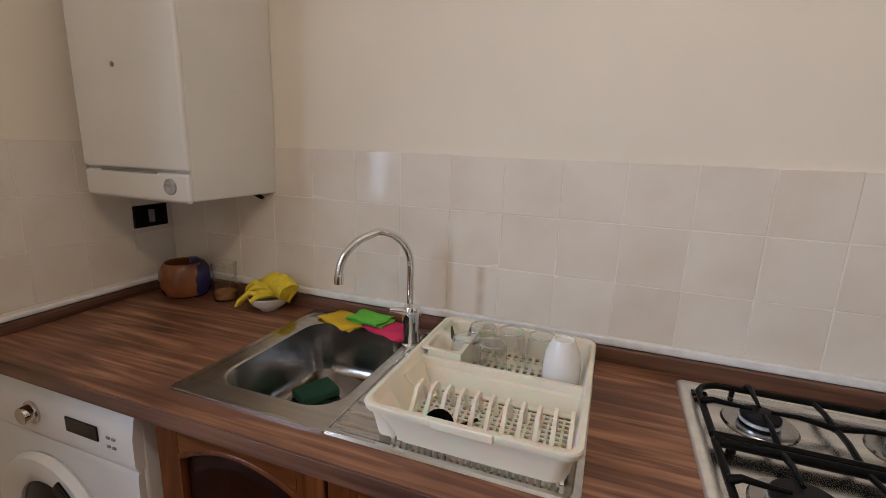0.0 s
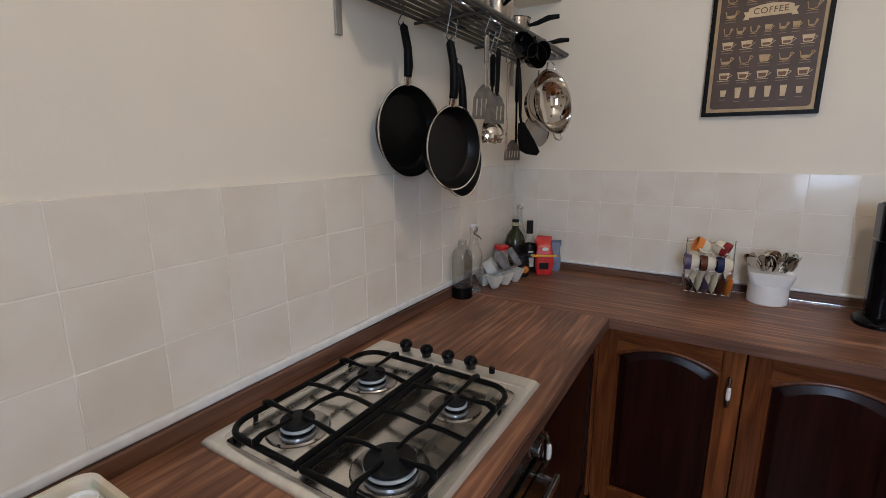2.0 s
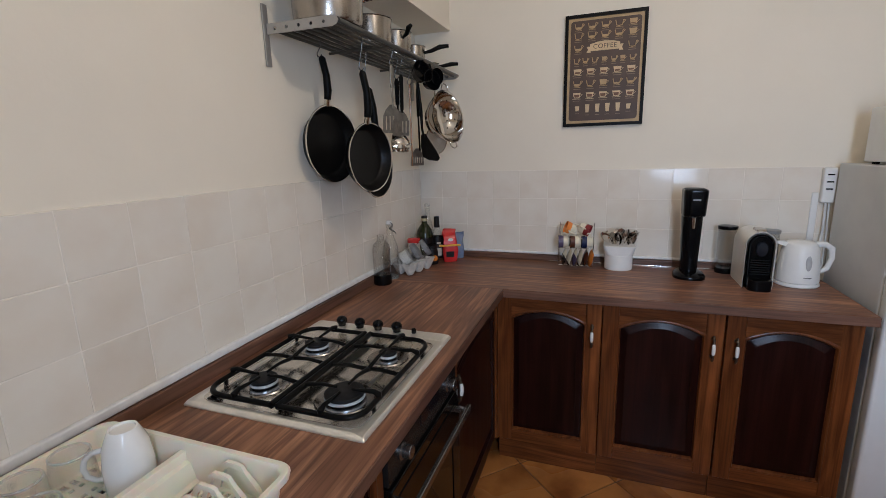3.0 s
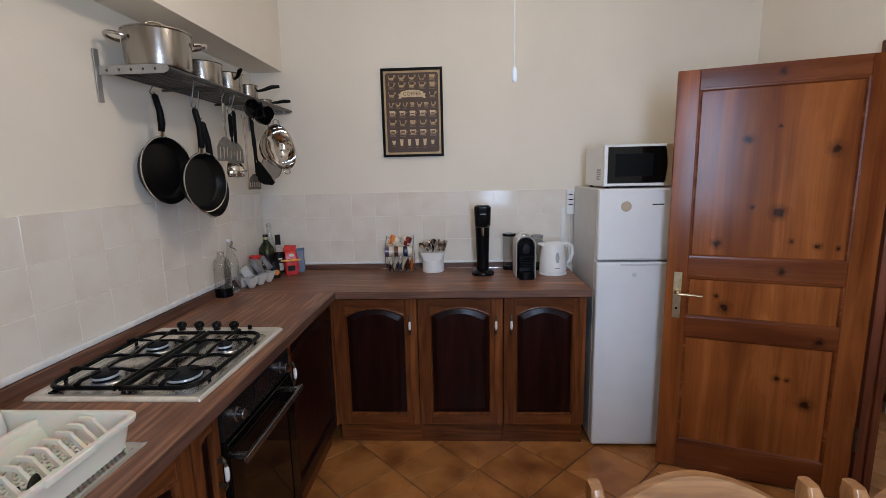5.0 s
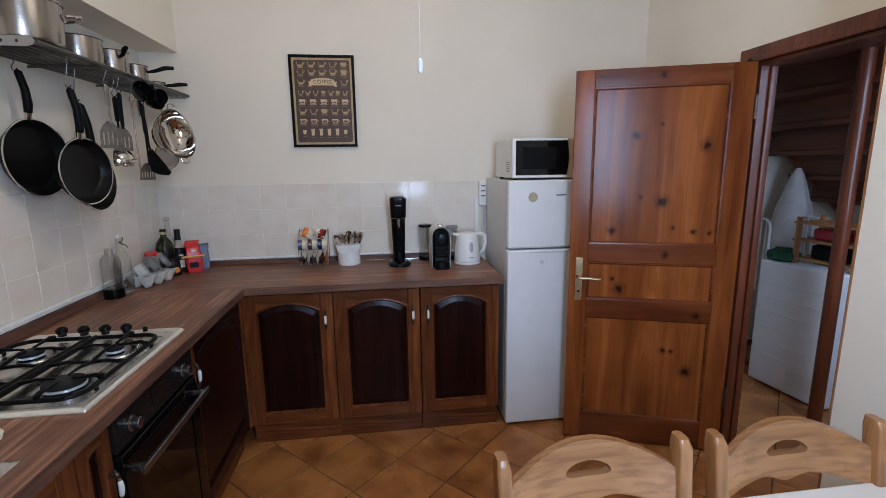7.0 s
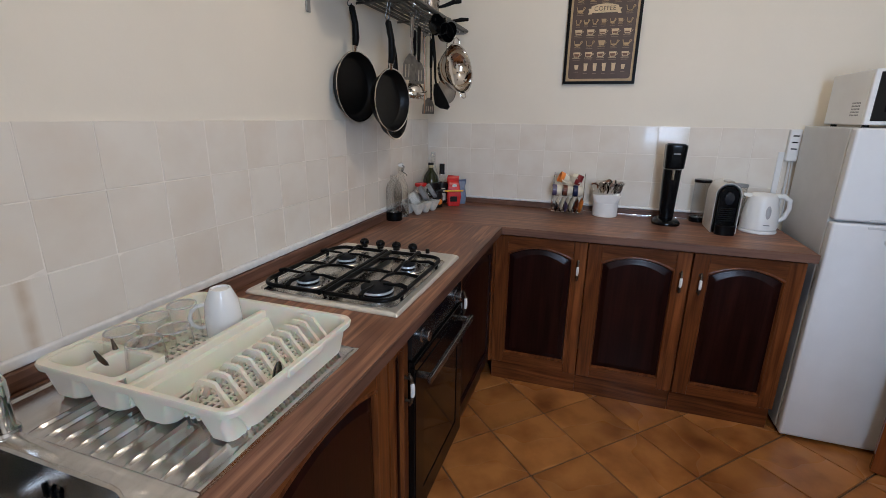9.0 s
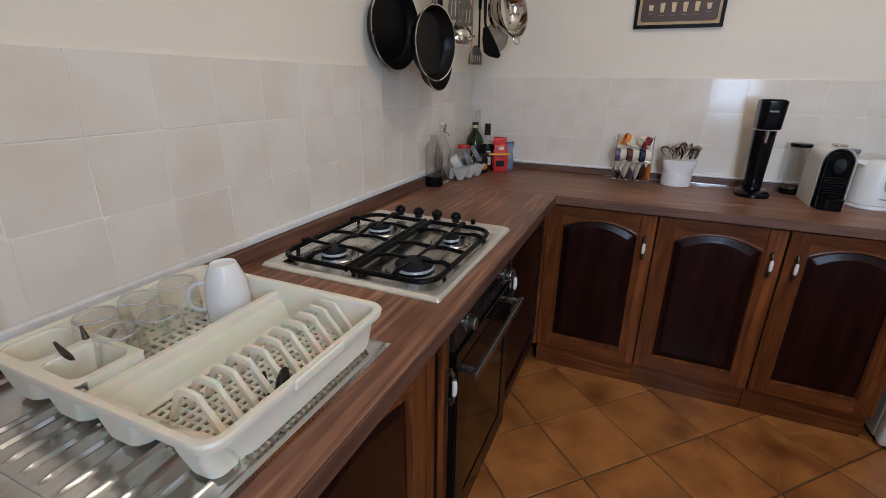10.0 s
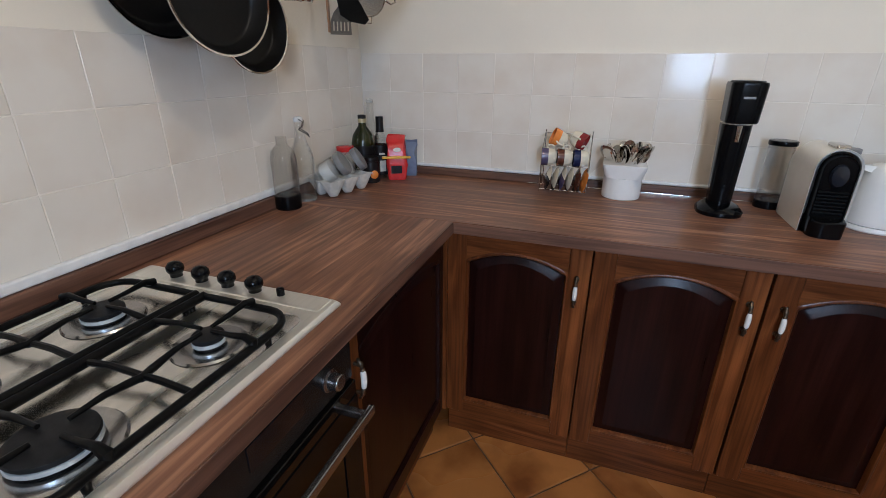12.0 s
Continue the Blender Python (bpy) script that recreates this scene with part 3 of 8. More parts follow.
def cabinet_door(parent, w, z0, z1, handle_x, stile=0.068, rail=0.060, handle_z=0.720, level=OAK_X, frame_wood=OAK_V):
    """A framed door, its face at y = 0 and its left edge at x = 0, with a raised arched panel."""
    t, e = 0.022, 0.0028
    rise = RISE * min(1.0, (w - 2 * stile) / 0.3)
    bm = bm_new()
    slab(bm, [(e, z0), (w - e, z0), (w - e, z1), (e, z1)], [arch(stile, w - stile, z0 + rail, z1 - HEAD, rise)], t - 0.0125, Matrix.Translation((0, 0.0125, 0)))
    d = part("door", bm, frame_wood, parent, "framed oak door with an arched panel", smooth=False)
    for x0, x1 in ((e, stile), (w - stile, w - e)):
        bm = bm_new()
        box(bm, (x0, 0, z0), (x1, 0.0122, z1), 0.0016, 1)
        part("stile", bm, frame_wood, d, smooth=False)
    bm = bm_new()
    box(bm, (stile + 0.0003, 0.0006, z0), (w - stile - 0.0003, 0.0122, z0 + rail))
    part("rail", bm, level, d, smooth=False)
    bm = bm_new()
    head = arch(stile + 0.0003, w - stile - 0.0003, z0, z1 - HEAD, rise)[2:]
    slab(bm, head + [(stile + 0.0003, z1), (w - stile - 0.0003, z1)], [], 0.0116, Matrix.Translation((0, 0.0006, 0)))
    part("rail", bm, level, d, smooth=False)

    def rings(profile):
        return [[Vector((x, y, z)) for x, z in arch(stile + i, w - stile - i, z0 + rail + i, z1 - HEAD - i, rise)] for i, y in profile]

    bm = bm_new()
    loft(bm, rings(((-0.004, 0.0004), (-0.001, -0.0022), (0.004, -0.0022), (0.007, 0.0025), (0.009, 0.0125))))
    part("bead", bm, frame_wood, d, "rounded oak moulding round the panel")
    bm = bm_new()
    loft(bm, rings(((0.008, 0.0125), (0.013, 0.0125), (0.016, 0.0105), (0.034, 0.0040), (0.037, 0.0030))), cap1=True)
    part("door_panel", bm, PANEL_AND_SHADE_DARK, d, "dark reddish-brown raised panel with an arched head")
    handle(d, handle_x, handle_z)
    return d


CAB_LABEL = "oak base cabinet with a dark arched door and porcelain handle"


def base_cabinet(x, y, w, rz, handle_x, label=CAB_LABEL, depth=0.52, stile=0.068, top=0.879, frame_wood=OAK_V):
    """A base unit; its front runs from (x, y) along the turned x axis."""
    c = thing("base_cabinet", x, y, 0.0, label, "cabinet", rz, "base cabinets")
    bm = bm_new()
    box(bm, (0.001, 0.024, 0.122), (w - 0.001, depth, top))
    if top < 0.85:
        box(bm, (0.001, 0.024, top), (w - 0.001, 0.044, 0.879))
    part("body", bm, OAK_V, c, smooth=False)
    bm = bm_new()
    box(bm, (0, 0.040, 0.0), (w, 0.060, 0.118), 0.002)
    part("plinth", bm, OAK_X, c)
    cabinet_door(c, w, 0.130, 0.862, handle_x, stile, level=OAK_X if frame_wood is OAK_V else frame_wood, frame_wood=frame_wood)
    return c


# east run, its doors facing west
base_cabinet(1.600, 0.789, 0.466, -90, 0.466 - 0.040)
base_cabinet(1.600, 0.323, 0.466, -90, 0.466 - 0.040)
base_cabinet(1.600, -0.145, 0.443, -90, 0.040)
# north run, its doors facing south
base_cabinet(-0.725, 0.800, 0.450, 0, 0.410, "oak base cabinet under the sink with a reddish arched door", top=0.74)
base_cabinet(-0.273, 0.800, 0.582, 0, 0.040, "oak base cabinet under the draining board", top=0.74)
narrow = thing("bottle_cabinet", 0.312, 0.800, 0.0, "narrow oak pull-out cabinet with a porcelain handle", "cabinet", group="base cabinets")
bm = bm_new()
box(bm, (0.001, 0.024, 0.122), (0.135, 0.52, 0.879))
part("body", bm, OAK_V, narrow, smooth=False)
bm = bm_new()
box(bm, (0, 0.040, 0), (0.137, 0.060, 0.118), 0.002)
part("plinth", bm, OAK_X, narrow)
cabinet_door(narrow, 0.137, 0.130, 0.862, 0.108, 0.036, 0.06, 0.665)
# Its oak frame is coloured near-black to paint in the corner's shade.
corner = base_cabinet(0.966, 0.800, 0.630, 0, 0.020, "oak corner cabinet with a dark arched door, shade painted into its frame", stile=0.036, frame_wood=PANEL_AND_SHADE_DARK)
bm = bm_new()
box(bm, (0.0005, -0.0040, 0.130), (0.042, 0.0045, 0.862), 0.001)
part("oak_stile", bm, OAK_V, corner, "orange-brown oak edge stile")
bm = bm_new()
box(bm, (0.6325, -0.0125, 0.122), (0.690, 0.010, 0.879), 0.002)
part("corner_filler", bm, OAK_V, corner, "upright oak filler in the inner corner")

# oven
oven = thing("oven", 0.450, 0.800, 0.0, "dark built-in oven with a steel bar handle and round knobs", "oven")
OW = 0.513
bm = bm_new()
box(bm, (0.0, 0.006, 0.105), (OW, 0.52, 0.878))
part("body", bm, BLACK_MATT, oven, smooth=False)
bm = bm_new()
box(bm, (0.0, -0.012, 0.745), (OW, 0.006, 0.872), 0.002)
part("control_panel", bm, OVEN_PANEL, oven, "dark brushed control panel")
bm = bm_new()
box(bm, (0.205, -0.014, 0.782), (0.345, -0.0122, 0.832), 0.0006)
part("display", bm, DISPLAY, oven, "black clock display")
bm = bm_new()
box(bm, (0.0, -0.020, 0.135), (OW, 0.006, 0.738), 0.003)
door = part("oven_door", bm, OVEN_GLASS, oven, "black glass oven door")
bm = bm_new()
slab(bm, [(0.002, 0.14), (OW - 0.002, 0.14), (OW - 0.002, 0.70), (0.002, 0.70)], [[(0.07, 0.22), (0.07, 0.62), (OW - 0.07, 0.62), (OW - 0.07, 0.22)]], 0.0022, Matrix.Translation((0, -0.0226, 0)))
part("window_surround", bm, BLACK, door, smooth=False)
bm = bm_new()
box(bm, (0.012, -0.070, 0.668), (OW - 0.012, -0.056, 0.692), 0.003)
for x in (0.03, OW - 0.045):
    box(bm, (x, -0.058, 0.671), (x + 0.016, -0.019, 0.689), 0.002)
part("oven_handle", bm, OVEN_STEEL, door, "brushed steel bar handle")
for x in (0.080, 0.428):
    bm = bm_new()
    lathe(bm, [(0.024, 0), (0.024, 0.004), (0.018, 0.007), (0.0175, 0.026), (0.014, 0.029)], 24, Matrix.Translation((x, -0.0122, 0.795)) @ Matrix.Rotation(radians(90), 4, "X"))
    part("knob", bm, OVEN_STEEL, oven, "dark metal round knob")
bm = bm_new()
box(bm, (0.0, 0.040, 0.0), (OW, 0.060, 0.103), 0.002)
part("plinth", bm, OAK_X, oven)

# washing machine
wm = thing("washing_machine", -1.327, 0.770, 0.0, "white front-loading washing machine under the worktop", "washing machine")
WW = 0.575
bm = bm_new()
box(bm, (0.0, 0.014, 0.015), (WW, 0.58, 0.866), 0.012)
part("body", bm, WHITE, wm)
bm = bm_new()
prof = [(0.016, 0.020), (0.004, 0.10), (0.0, 0.35), (0.0, 0.60), (0.002, 0.70), (0.006, 0.712)]
loft(bm, [[Vector((0.004, y, z)), Vector((WW - 0.004, y, z)), Vector((WW - 0.004, 0.02, z)), Vector((0.004, 0.02, z))] for y, z in prof], True, True)
part("front_panel", bm, WHITE, wm)
bm = bm_new()
loft(bm, [[Vector((0.002, y, z)), Vector((WW - 0.002, y, z)), Vector((WW - 0.002, 0.03, z)), Vector((0.002, 0.03, z))] for y, z in ((0.004, 0.716), (-0.003, 0.735), (-0.002, 0.80), (0.006, 0.845), (0.018, 0.862))], True, True)
cp = part("control_panel", bm, WHITE_PLASTIC, wm)
bm = bm_new()
box(bm, (0.352, -0.006, 0.768), (0.462, -0.002, 0.806), 0.001)
part("display", bm, DISPLAY, cp, "black digital display")
bm = bm_new()
lathe(bm, [(0.030, 0), (0.030, 0.005), (0.024, 0.007), (0.022, 0.024), (0.018, 0.027)], 28, Matrix.Translation((0.225, -0.003, 0.784)) @ Matrix.Rotation(radians(90), 4, "X"))
part("programme_knob", bm, SHINY, cp, "silver programme knob")
for i in range(4):
    bm = bm_new()
    box(bm, (0.49 + 0.018 * (i % 2), -0.0055, 0.762 + 0.022 * (i // 2)), (0.500 + 0.018 * (i % 2), -0.002, 0.768 + 0.022 * (i // 2)), 0.0006)
    part("button", bm, GREY_LID, cp)
bm = bm_new()
lathe(bm, [(0.118, 0.0), (0.190, 0.0), (0.196, 0.008), (0.188, 0.026), (0.155, 0.032), (0.120, 0.018), (0.118, 0.0)], 40, Matrix.Translation((0.250, 0.0, 0.480)) @ Matrix.Rotation(radians(90), 4, "X"), False, False)
pd = part("porthole_door", bm, WHITE_PLASTIC, wm, "white ring door")
bm = bm_new()
lathe(bm, [(0.120, 0.010), (0.10, 0.016), (0.05, 0.024), (0.0, 0.026)], 32, Matrix.Translation((0.250, 0.0, 0.480)) @ Matrix.Rotation(radians(90), 4, "X"), False, False)
part("porthole_glass", bm, OVEN_GLASS, pd, "dark door glass")
bm = bm_new()
box(bm, (0.140, -0.037, -0.045), (0.176, -0.028, 0.045), 0.003, 2, Matrix.Translation((0.250, 0.0, 0.480)) @ Matrix.Rotation(radians(-48), 4, "Y"))
part("door_catch", bm, BLACK, pd, "black grip")

# ---- sink ----
SX0, SX1, SY0, SY1, SZ = -0.684, 0.182, 0.812, 1.335, H + 0.006
sink = thing("sink", -0.25, 1.07, H, "stainless steel inset sink with a ribbed draining board", "sink")
inv = Matrix.Translation((0.25, -1.07, -H))
SPLIT = -0.284
bx, by, bw, bh = (bowl[0] + bowl[1]) / 2, (bowl[2] + bowl[3]) / 2, bowl[1] - bowl[0], bowl[3] - bowl[2]
bm = bm_new()
ox, oy, ow, oh = (SX0 + SPLIT) / 2, (SY0 + SY1) / 2, SPLIT - SX0, SY1 - SY0
N = 7
loops = [rrect(ox, oy, ow, oh, 0.004, H + 0.0005, N), rrect(ox, oy, ow, oh, 0.006, SZ - 0.001, N), rrect(ox, oy, ow - 0.006, oh - 0.006, 0.008, SZ, N), rrect(ox, oy, ow - 0.030, oh - 0.030, 0.03, SZ, N),
         rrect(ox, oy, ow - 0.036, oh - 0.036, 0.03, SZ - 0.003, N), rrect(bx, by, bw + 0.012, bh + 0.012, 0.075, SZ - 0.003, N), rrect(bx, by, bw, bh, 0.07, SZ - 0.008, N)]
loft(bm, loops)
for v in bm.verts:
    v.co = inv @ v.co
part("rim", bm, STEEL, sink)
bm = bm_new()
loops = [rrect(bx, by, bw, bh, 0.07, SZ - 0.008, N), rrect(bx, by, bw - 0.008, bh - 0.008, 0.068, SZ - 0.06, N), rrect(bx, by, bw - 0.016, bh - 0.016, 0.066, SZ - 0.125, N), rrect(bx, by, bw - 0.032, bh - 0.032, 0.06, SZ - 0.150, N),
         rrect(bx, by, bw - 0.075, bh - 0.075, 0.05, SZ - 0.160, N), rrect(bx, by, 0.10, 0.10, 0.05, SZ - 0.163, N)]
loft(bm, loops, cap1=True)
for v in bm.verts:
    v.co = inv @ v.co
part("bowl", bm, STEEL_Y, sink, "satin steel bowl")
bm = bm_new()
lathe(bm, [(0.030, -0.1615), (0.042, -0.1600), (0.044, -0.1590), (0.028, -0.1610), (0.0, -0.1615)], 24, Matrix.Translation((bx + 0.25, by - 1.07, SZ - H)), False, False)
part("drain", bm, SHINY, sink, "round plughole fitting")
bm = bm_new()
for k in range(3):
    box(bm, (bowl[1] - 0.007 + 0.25, by - 1.07 + (k - 1) * 0.018 - 0.004, SZ - H - 0.066), (bowl[1] - 0.0035 + 0.25, by - 1.07 + (k - 1) * 0.018 + 0.004, SZ - H - 0.040), 0.001)
part("overflow", bm, BLACK, sink, "overflow slots")
# draining board: a sheet with ribs along x
bm = bm_new()
ny, nx = 140, 44
dx0, dx1 = SPLIT + 0.0002, SX1
grid = []
for i in range(nx + 1):
    row = []
    for j in range(ny + 1):
        x, y = dx0 + (dx1 - dx0) * i / nx, SY0 + (SY1 - SY0) * j / ny
        z = SZ - 0.003
        edge = min(dx1 - x, y - SY0, SY1 - y)
        z += 0.003 * max(0.0, 1 - max(0.0, edge - 0.012) / 0.008)
        inx = min(1.0, max(0.0, (x - dx0 - 0.004) / 0.012)) * min(1.0, max(0.0, (dx1 - 0.035 - x) / 0.02))
        iny = 1.0 if SY0 + 0.022 < y < SY1 - 0.126 else 0.0
        ph = ((y - SY0 - 0.022) / 0.0375) % 1.0
        z += 0.0050 * inx * iny * max(0.0, 1 - (abs(ph - 0.5) / 0.11) ** 2)
        if edge < 1e-6:
            z = H + 0.0005
        row.append(bm.verts.new(inv @ Vector((x, y, z))))
    grid.append(row)
for i in range(nx):
    for j in range(ny):
        bm.faces.new((grid[i][j], grid[i + 1][j], grid[i + 1][j + 1], grid[i][j + 1]))
part("draining_board", bm, STEEL, sink, "ribbed steel draining board")

# mixer tap
tap = thing("mixer_tap", -0.297, 1.238, SZ - 0.003, "chrome mixer tap with a tall swan-neck spout", "tap")
bm = bm_new()
lathe(bm, [(0.029, 0), (0.029, 0.005), (0.024, 0.012), (0.0235, 0.060), (0.026, 0.066), (0.026, 0.096), (0.021, 0.110), (0.0, 0.115)], 28)
part("tap_body", bm, CHROME, tap)
bm = bm_new()
pts = [(-0.006, 0, 0.05), (-0.016, 0.022, 0.072), (-0.018, 0.028, 0.10), (-0.018, 0.028, 0.212)]
tx, ty = -0.13, -0.15
for k in range(15):
    a = math.pi * (k / 14) * 0.97
    u = (1 - math.cos(a)) / 2
    pts.append((-0.018 + tx * u, 0.028 + ty * u, 0.215 + 0.098 * math.sin(a) + (0 if a < math.pi / 2 else -0.012 * u)))
pts.append((pts[-1][0], pts[-1][1], pts[-1][2] - 0.012))
tube(bm, pts, 0.0098, 12)
part("spout", bm, CHROME, tap)
bm = bm_new()
p = pts[-1]
lathe(bm, [(0.0098, 0.008), (0.0125, 0.006), (0.0125, -0.014), (0.010, -0.016)], 16, Matrix.Translation(p))
part("aerator", bm, CHROME, tap)
bm = bm_new()
tube(bm, [(0.0, -0.004, 0.085), (-0.020, -0.020, 0.098), (-0.048, -0.040, 0.104)], [0.016, 0.011, 0.007], 10)
part("lever", bm, CHROME, tap)

# ---- gas hob ----
HX0, HX1, HY0, HY1 = 0.368, 0.960, 0.797, 1.313
hob = thing("gas_hob", 0.664, 1.055, H, "stainless steel four-burner gas hob with black grates", "hob")
hw_, hd_ = HX1 - HX0, HY1 - HY0
bm = bm_new()
inner_edge = rrect(-0.028, 0, hw_ - 0.105, hd_ - 0.052, 0.03, 0.0105, 4)
loft(bm, [rrect(0, 0, hw_, hd_, 0.005, 0.0005, 4), rrect(0, 0, hw_, hd_, 0.005, 0.004, 4), rrect(0, 0, hw_ - 0.012, hd_ - 0.012, 0.006, 0.0118, 4), rrect(-0.014, 0, hw_ - 0.060, hd_ - 0.040, 0.020, 0.0125, 4), inner_edge])
part("hob_rim", bm, HOB_RIM, hob, "brushed steel rim of the hob, paled for the reflected wall")
bm = bm_new()
loft(bm, [inner_edge, rrect(-0.028, 0, hw_ - 0.120, hd_ - 0.068, 0.03, 0.0068, 4), rrect(-0.028, 0, hw_ - 0.18, hd_ - 0.12, 0.03, 0.0062, 4)], cap1=True)
part("hob_plate", bm, HOB_PAN, hob, "recessed shiny steel plate, toned down for the reflected grates")
bm = bm_new()
loft(bm, [rrect(0.262, 0, 0.054, hd_ - 0.030, 0.006, 0.0118, 3), rrect(0.262, 0, 0.048, hd_ - 0.036, 0.006, 0.0150, 3)], False, True)
part("control_strip", bm, HOB_RIM, hob, "raised steel strip under the knobs")
for k, y in enumerate((0.140, 0.068, -0.003, -0.074)):
    bm = bm_new()
    lathe(bm, [(0.0130, 0.0), (0.0125, 0.006), (0.0150, 0.009), (0.0185, 0.016), (0.0180, 0.024), (0.0130, 0.031), (0.0060, 0.034), (0.0, 0.0345)], 24, Matrix.Translation((0.262, y, 0.0148)))
    part("knob", bm, BLACK, hob, "black control knob")
bm = bm_new()
lathe(bm, [(0.008, 0.0), (0.008, 0.014), (0.006, 0.016), (0.0, 0.016)], 14, Matrix.Translation((0.266, -0.135, 0.0148)))
part("ignition_button", bm, BLACK, hob)
BURN = ((-0.158, 0.122, 0.036), (0.085, 0.122, 0.036), (0.085, -0.128, 0.026), (-0.158, -0.128, 0.050))
for x, y, r in BURN:
    bm = bm_new()
    lathe(bm, [(r * 0.62 + 0.046, 0.0), (r * 0.62 + 0.043, 0.0035), (r * 0.62 + 0.030, 0.0030), (r * 1.02, 0.0012), (r * 0.6, 0.0012)], 32, Matrix.Translation((x, y, 0.0072)))
    bb = part("burner", bm, STEEL_Y, hob, "gas burner with a pale ring and black cap")
    bm = bm_new()
    lathe(bm, [(r * 0.96, 0.0052), (r * 1.03, 0.0064), (r * 1.03, 0.0125), (r * 0.92, 0.0135)], 36, Matrix.Translation((x, y, 0.0075)))
    part("burner_ring", bm, ALU_WINDOW_TINT, bb, "metal flame ring, coloured blue-white for the window's reflection")
    # A black collar paints in the shade of the gap under the ring.
    bm = bm_new()
    lathe(bm, [(r * 0.90, 0.0), (r * 0.92, 0.005)], 36, Matrix.Translation((x, y, 0.0078)))
    part("burner_gap_shade", bm, BURNER_CAP, bb, "black collar painting the shade in the gap below the flame ring")
    bm = bm_new()
    lathe(bm, [(r * 0.98, 0.0), (r * 1.02, 0.003), (r * 1.0, 0.008), (r * 0.86, 0.0105), (0.0, 0.011)], 36, Matrix.Translation((x, y, 0.0207)))
    part("burner_cap", bm, BURNER_CAP, bb, "matt black burner cap")
GZ = 0.026     # the frame of the grates; the fingers stand a little higher
GX0, GX1, GY1, MIDX = -0.262, 0.192, 0.224, -0.036


def grate(far):
    """Half of the pan support: a flat-sided frame with rounded outer corners, a wavy middle bar and fingers."""
    bm = bm_new()
    rr, inner = 0.055, 0.010 * far
    loop = [(GX0, inner)]
    for cx, a0 in ((GX0 + rr, 180), (GX1 - rr, 90)):
        for i in range(7):
            t_ = radians(a0 - 15 * i)
            loop.append((cx + rr * math.cos(t_), far * (GY1 - rr + rr * math.sin(t_))))
    loop.append((GX1, inner))
    tube(bm, [(x, y, GZ) for x, y in loop], 0.0072, 8)
    tube(bm, [(GX0 - 0.003, inner, GZ), (GX1 + 0.003, inner, GZ)], 0.0090, 8)
    wave = [(MIDX, inner, GZ), (MIDX, inner + far * 0.055, GZ + 0.007), (MIDX + 0.004, far * 0.118, GZ + 0.001), (MIDX, far * 0.165, GZ + 0.006), (MIDX, far * GY1, GZ)]
    tube(bm, wave, 0.0058, 7)
    for bx_, by_, r in BURN:
        if (by_ > 0) != (far > 0):
            continue
        out_x = GX1 if bx_ > 0 else GX0
        for s_, e_, ear in (((out_x, by_), (bx_ + (r * 0.45 if bx_ > 0 else -r * 0.45), by_), True), ((bx_, far * GY1), (bx_, by_ + far * r * 0.45), True),
                            ((bx_, inner), (bx_, by_ - far * r * 0.45), False), ((MIDX, by_), (bx_ - (r * 0.45 if bx_ > 0 else -r * 0.45), by_), False)):
            up = 0.013 if ear else 0.004
            k1 = tuple(s_[i] * 0.82 + e_[i] * 0.18 for i in (0, 1))
            k2 = tuple(s_[i] * 0.45 + e_[i] * 0.55 for i in (0, 1))
            tube(bm, [(*s_, GZ - 0.002), (*s_, GZ + up * 0.7), (*k1, GZ + up + 0.002), (*k2, GZ + 0.012), (*e_, GZ + 0.011)], [0.0072, 0.0088 if ear else 0.0062, 0.0064, 0.0050, 0.0036], 8)
    for fx, fy in ((GX0 + 0.030, inner), (GX1 - 0.030, inner), (GX0 + 0.075, far * GY1), (GX1 - 0.075, far * GY1)):
        tube(bm, [(fx, fy, GZ), (fx, fy, 0.0085)], [0.0068, 0.0054], 8)
    return part("grate", bm, IRON, hob, "black enamelled pan grate")


grate(1)
grate(-1)
bm = bm_new()
box(bm, (-0.272, 0.180, 0.0115), (-0.240, 0.204, 0.017), 0.003)
part("grate_stop", bm, BLACK, hob)

# ---- fridge and microwave ----
FX, FY0, FY1, FH = 1.585, -1.165, -0.628, 1.432
fridge = thing("fridge_freezer", FX, FY1, 0.0, "tall white two-door fridge freezer with grey sides", "fridge")
FW = FY1 - FY0
bm = bm_new()
box(bm, (0.058, -FW, 0.020), (0.520, 0.0, FH), 0.006)
part("body", bm, GREY_SIDE, fridge, "pale grey cabinet")
for z0, z1 in ((0.018, 1.053), (1.062, FH)):
    bm = bm_new()
    box(bm, (0.0, -FW, z0), (0.052, 0.0, z1), 0.012, 3)
    d = part("fridge_door", bm, WHITE, fridge, "white enamelled door")
    bm = bm_new()
    zz = 1.040 if z0 < 1 else 1.070
    box(bm, (-0.002, -FW + 0.10, zz - 0.006), (0.004, -0.12, zz + 0.004), 0.002)
    part("grip", bm, GREY_SIDE, d)
bm = bm_new()
box(bm, (0.06, -FW + 0.01, 0.0), (0.50, -0.01, 0.021), 0.003)
part("base", bm, BLACK_MATT, fridge, "black recessed base")
bm = bm_new()
box(bm, (-0.002, -0.325, 1.348), (0.0005, -0.268, 1.353), 0.0005)
part("badge", bm, BLACK, fridge, "small dark badge")
bm = bm_new()
lathe(bm, [(0.012, 0), (0.012, 0.004), (0.010, 0.005), (0.0, 0.005)], 16, Matrix.Translation((0.0005, -0.195, 0.985)) @ Matrix.Rotation(radians(-90), 4, "Y"))
part("lock", bm, GREY_SIDE, fridge)
bm = bm_new()
lathe(bm, [(0.026, 0), (0.026, 0.003), (0.024, 0.004), (0.0, 0.004)], 24, Matrix.Translation((FX - 0.0006, -0.765, 1.342)) @ Matrix.Rotation(radians(-90), 4, "Y"))
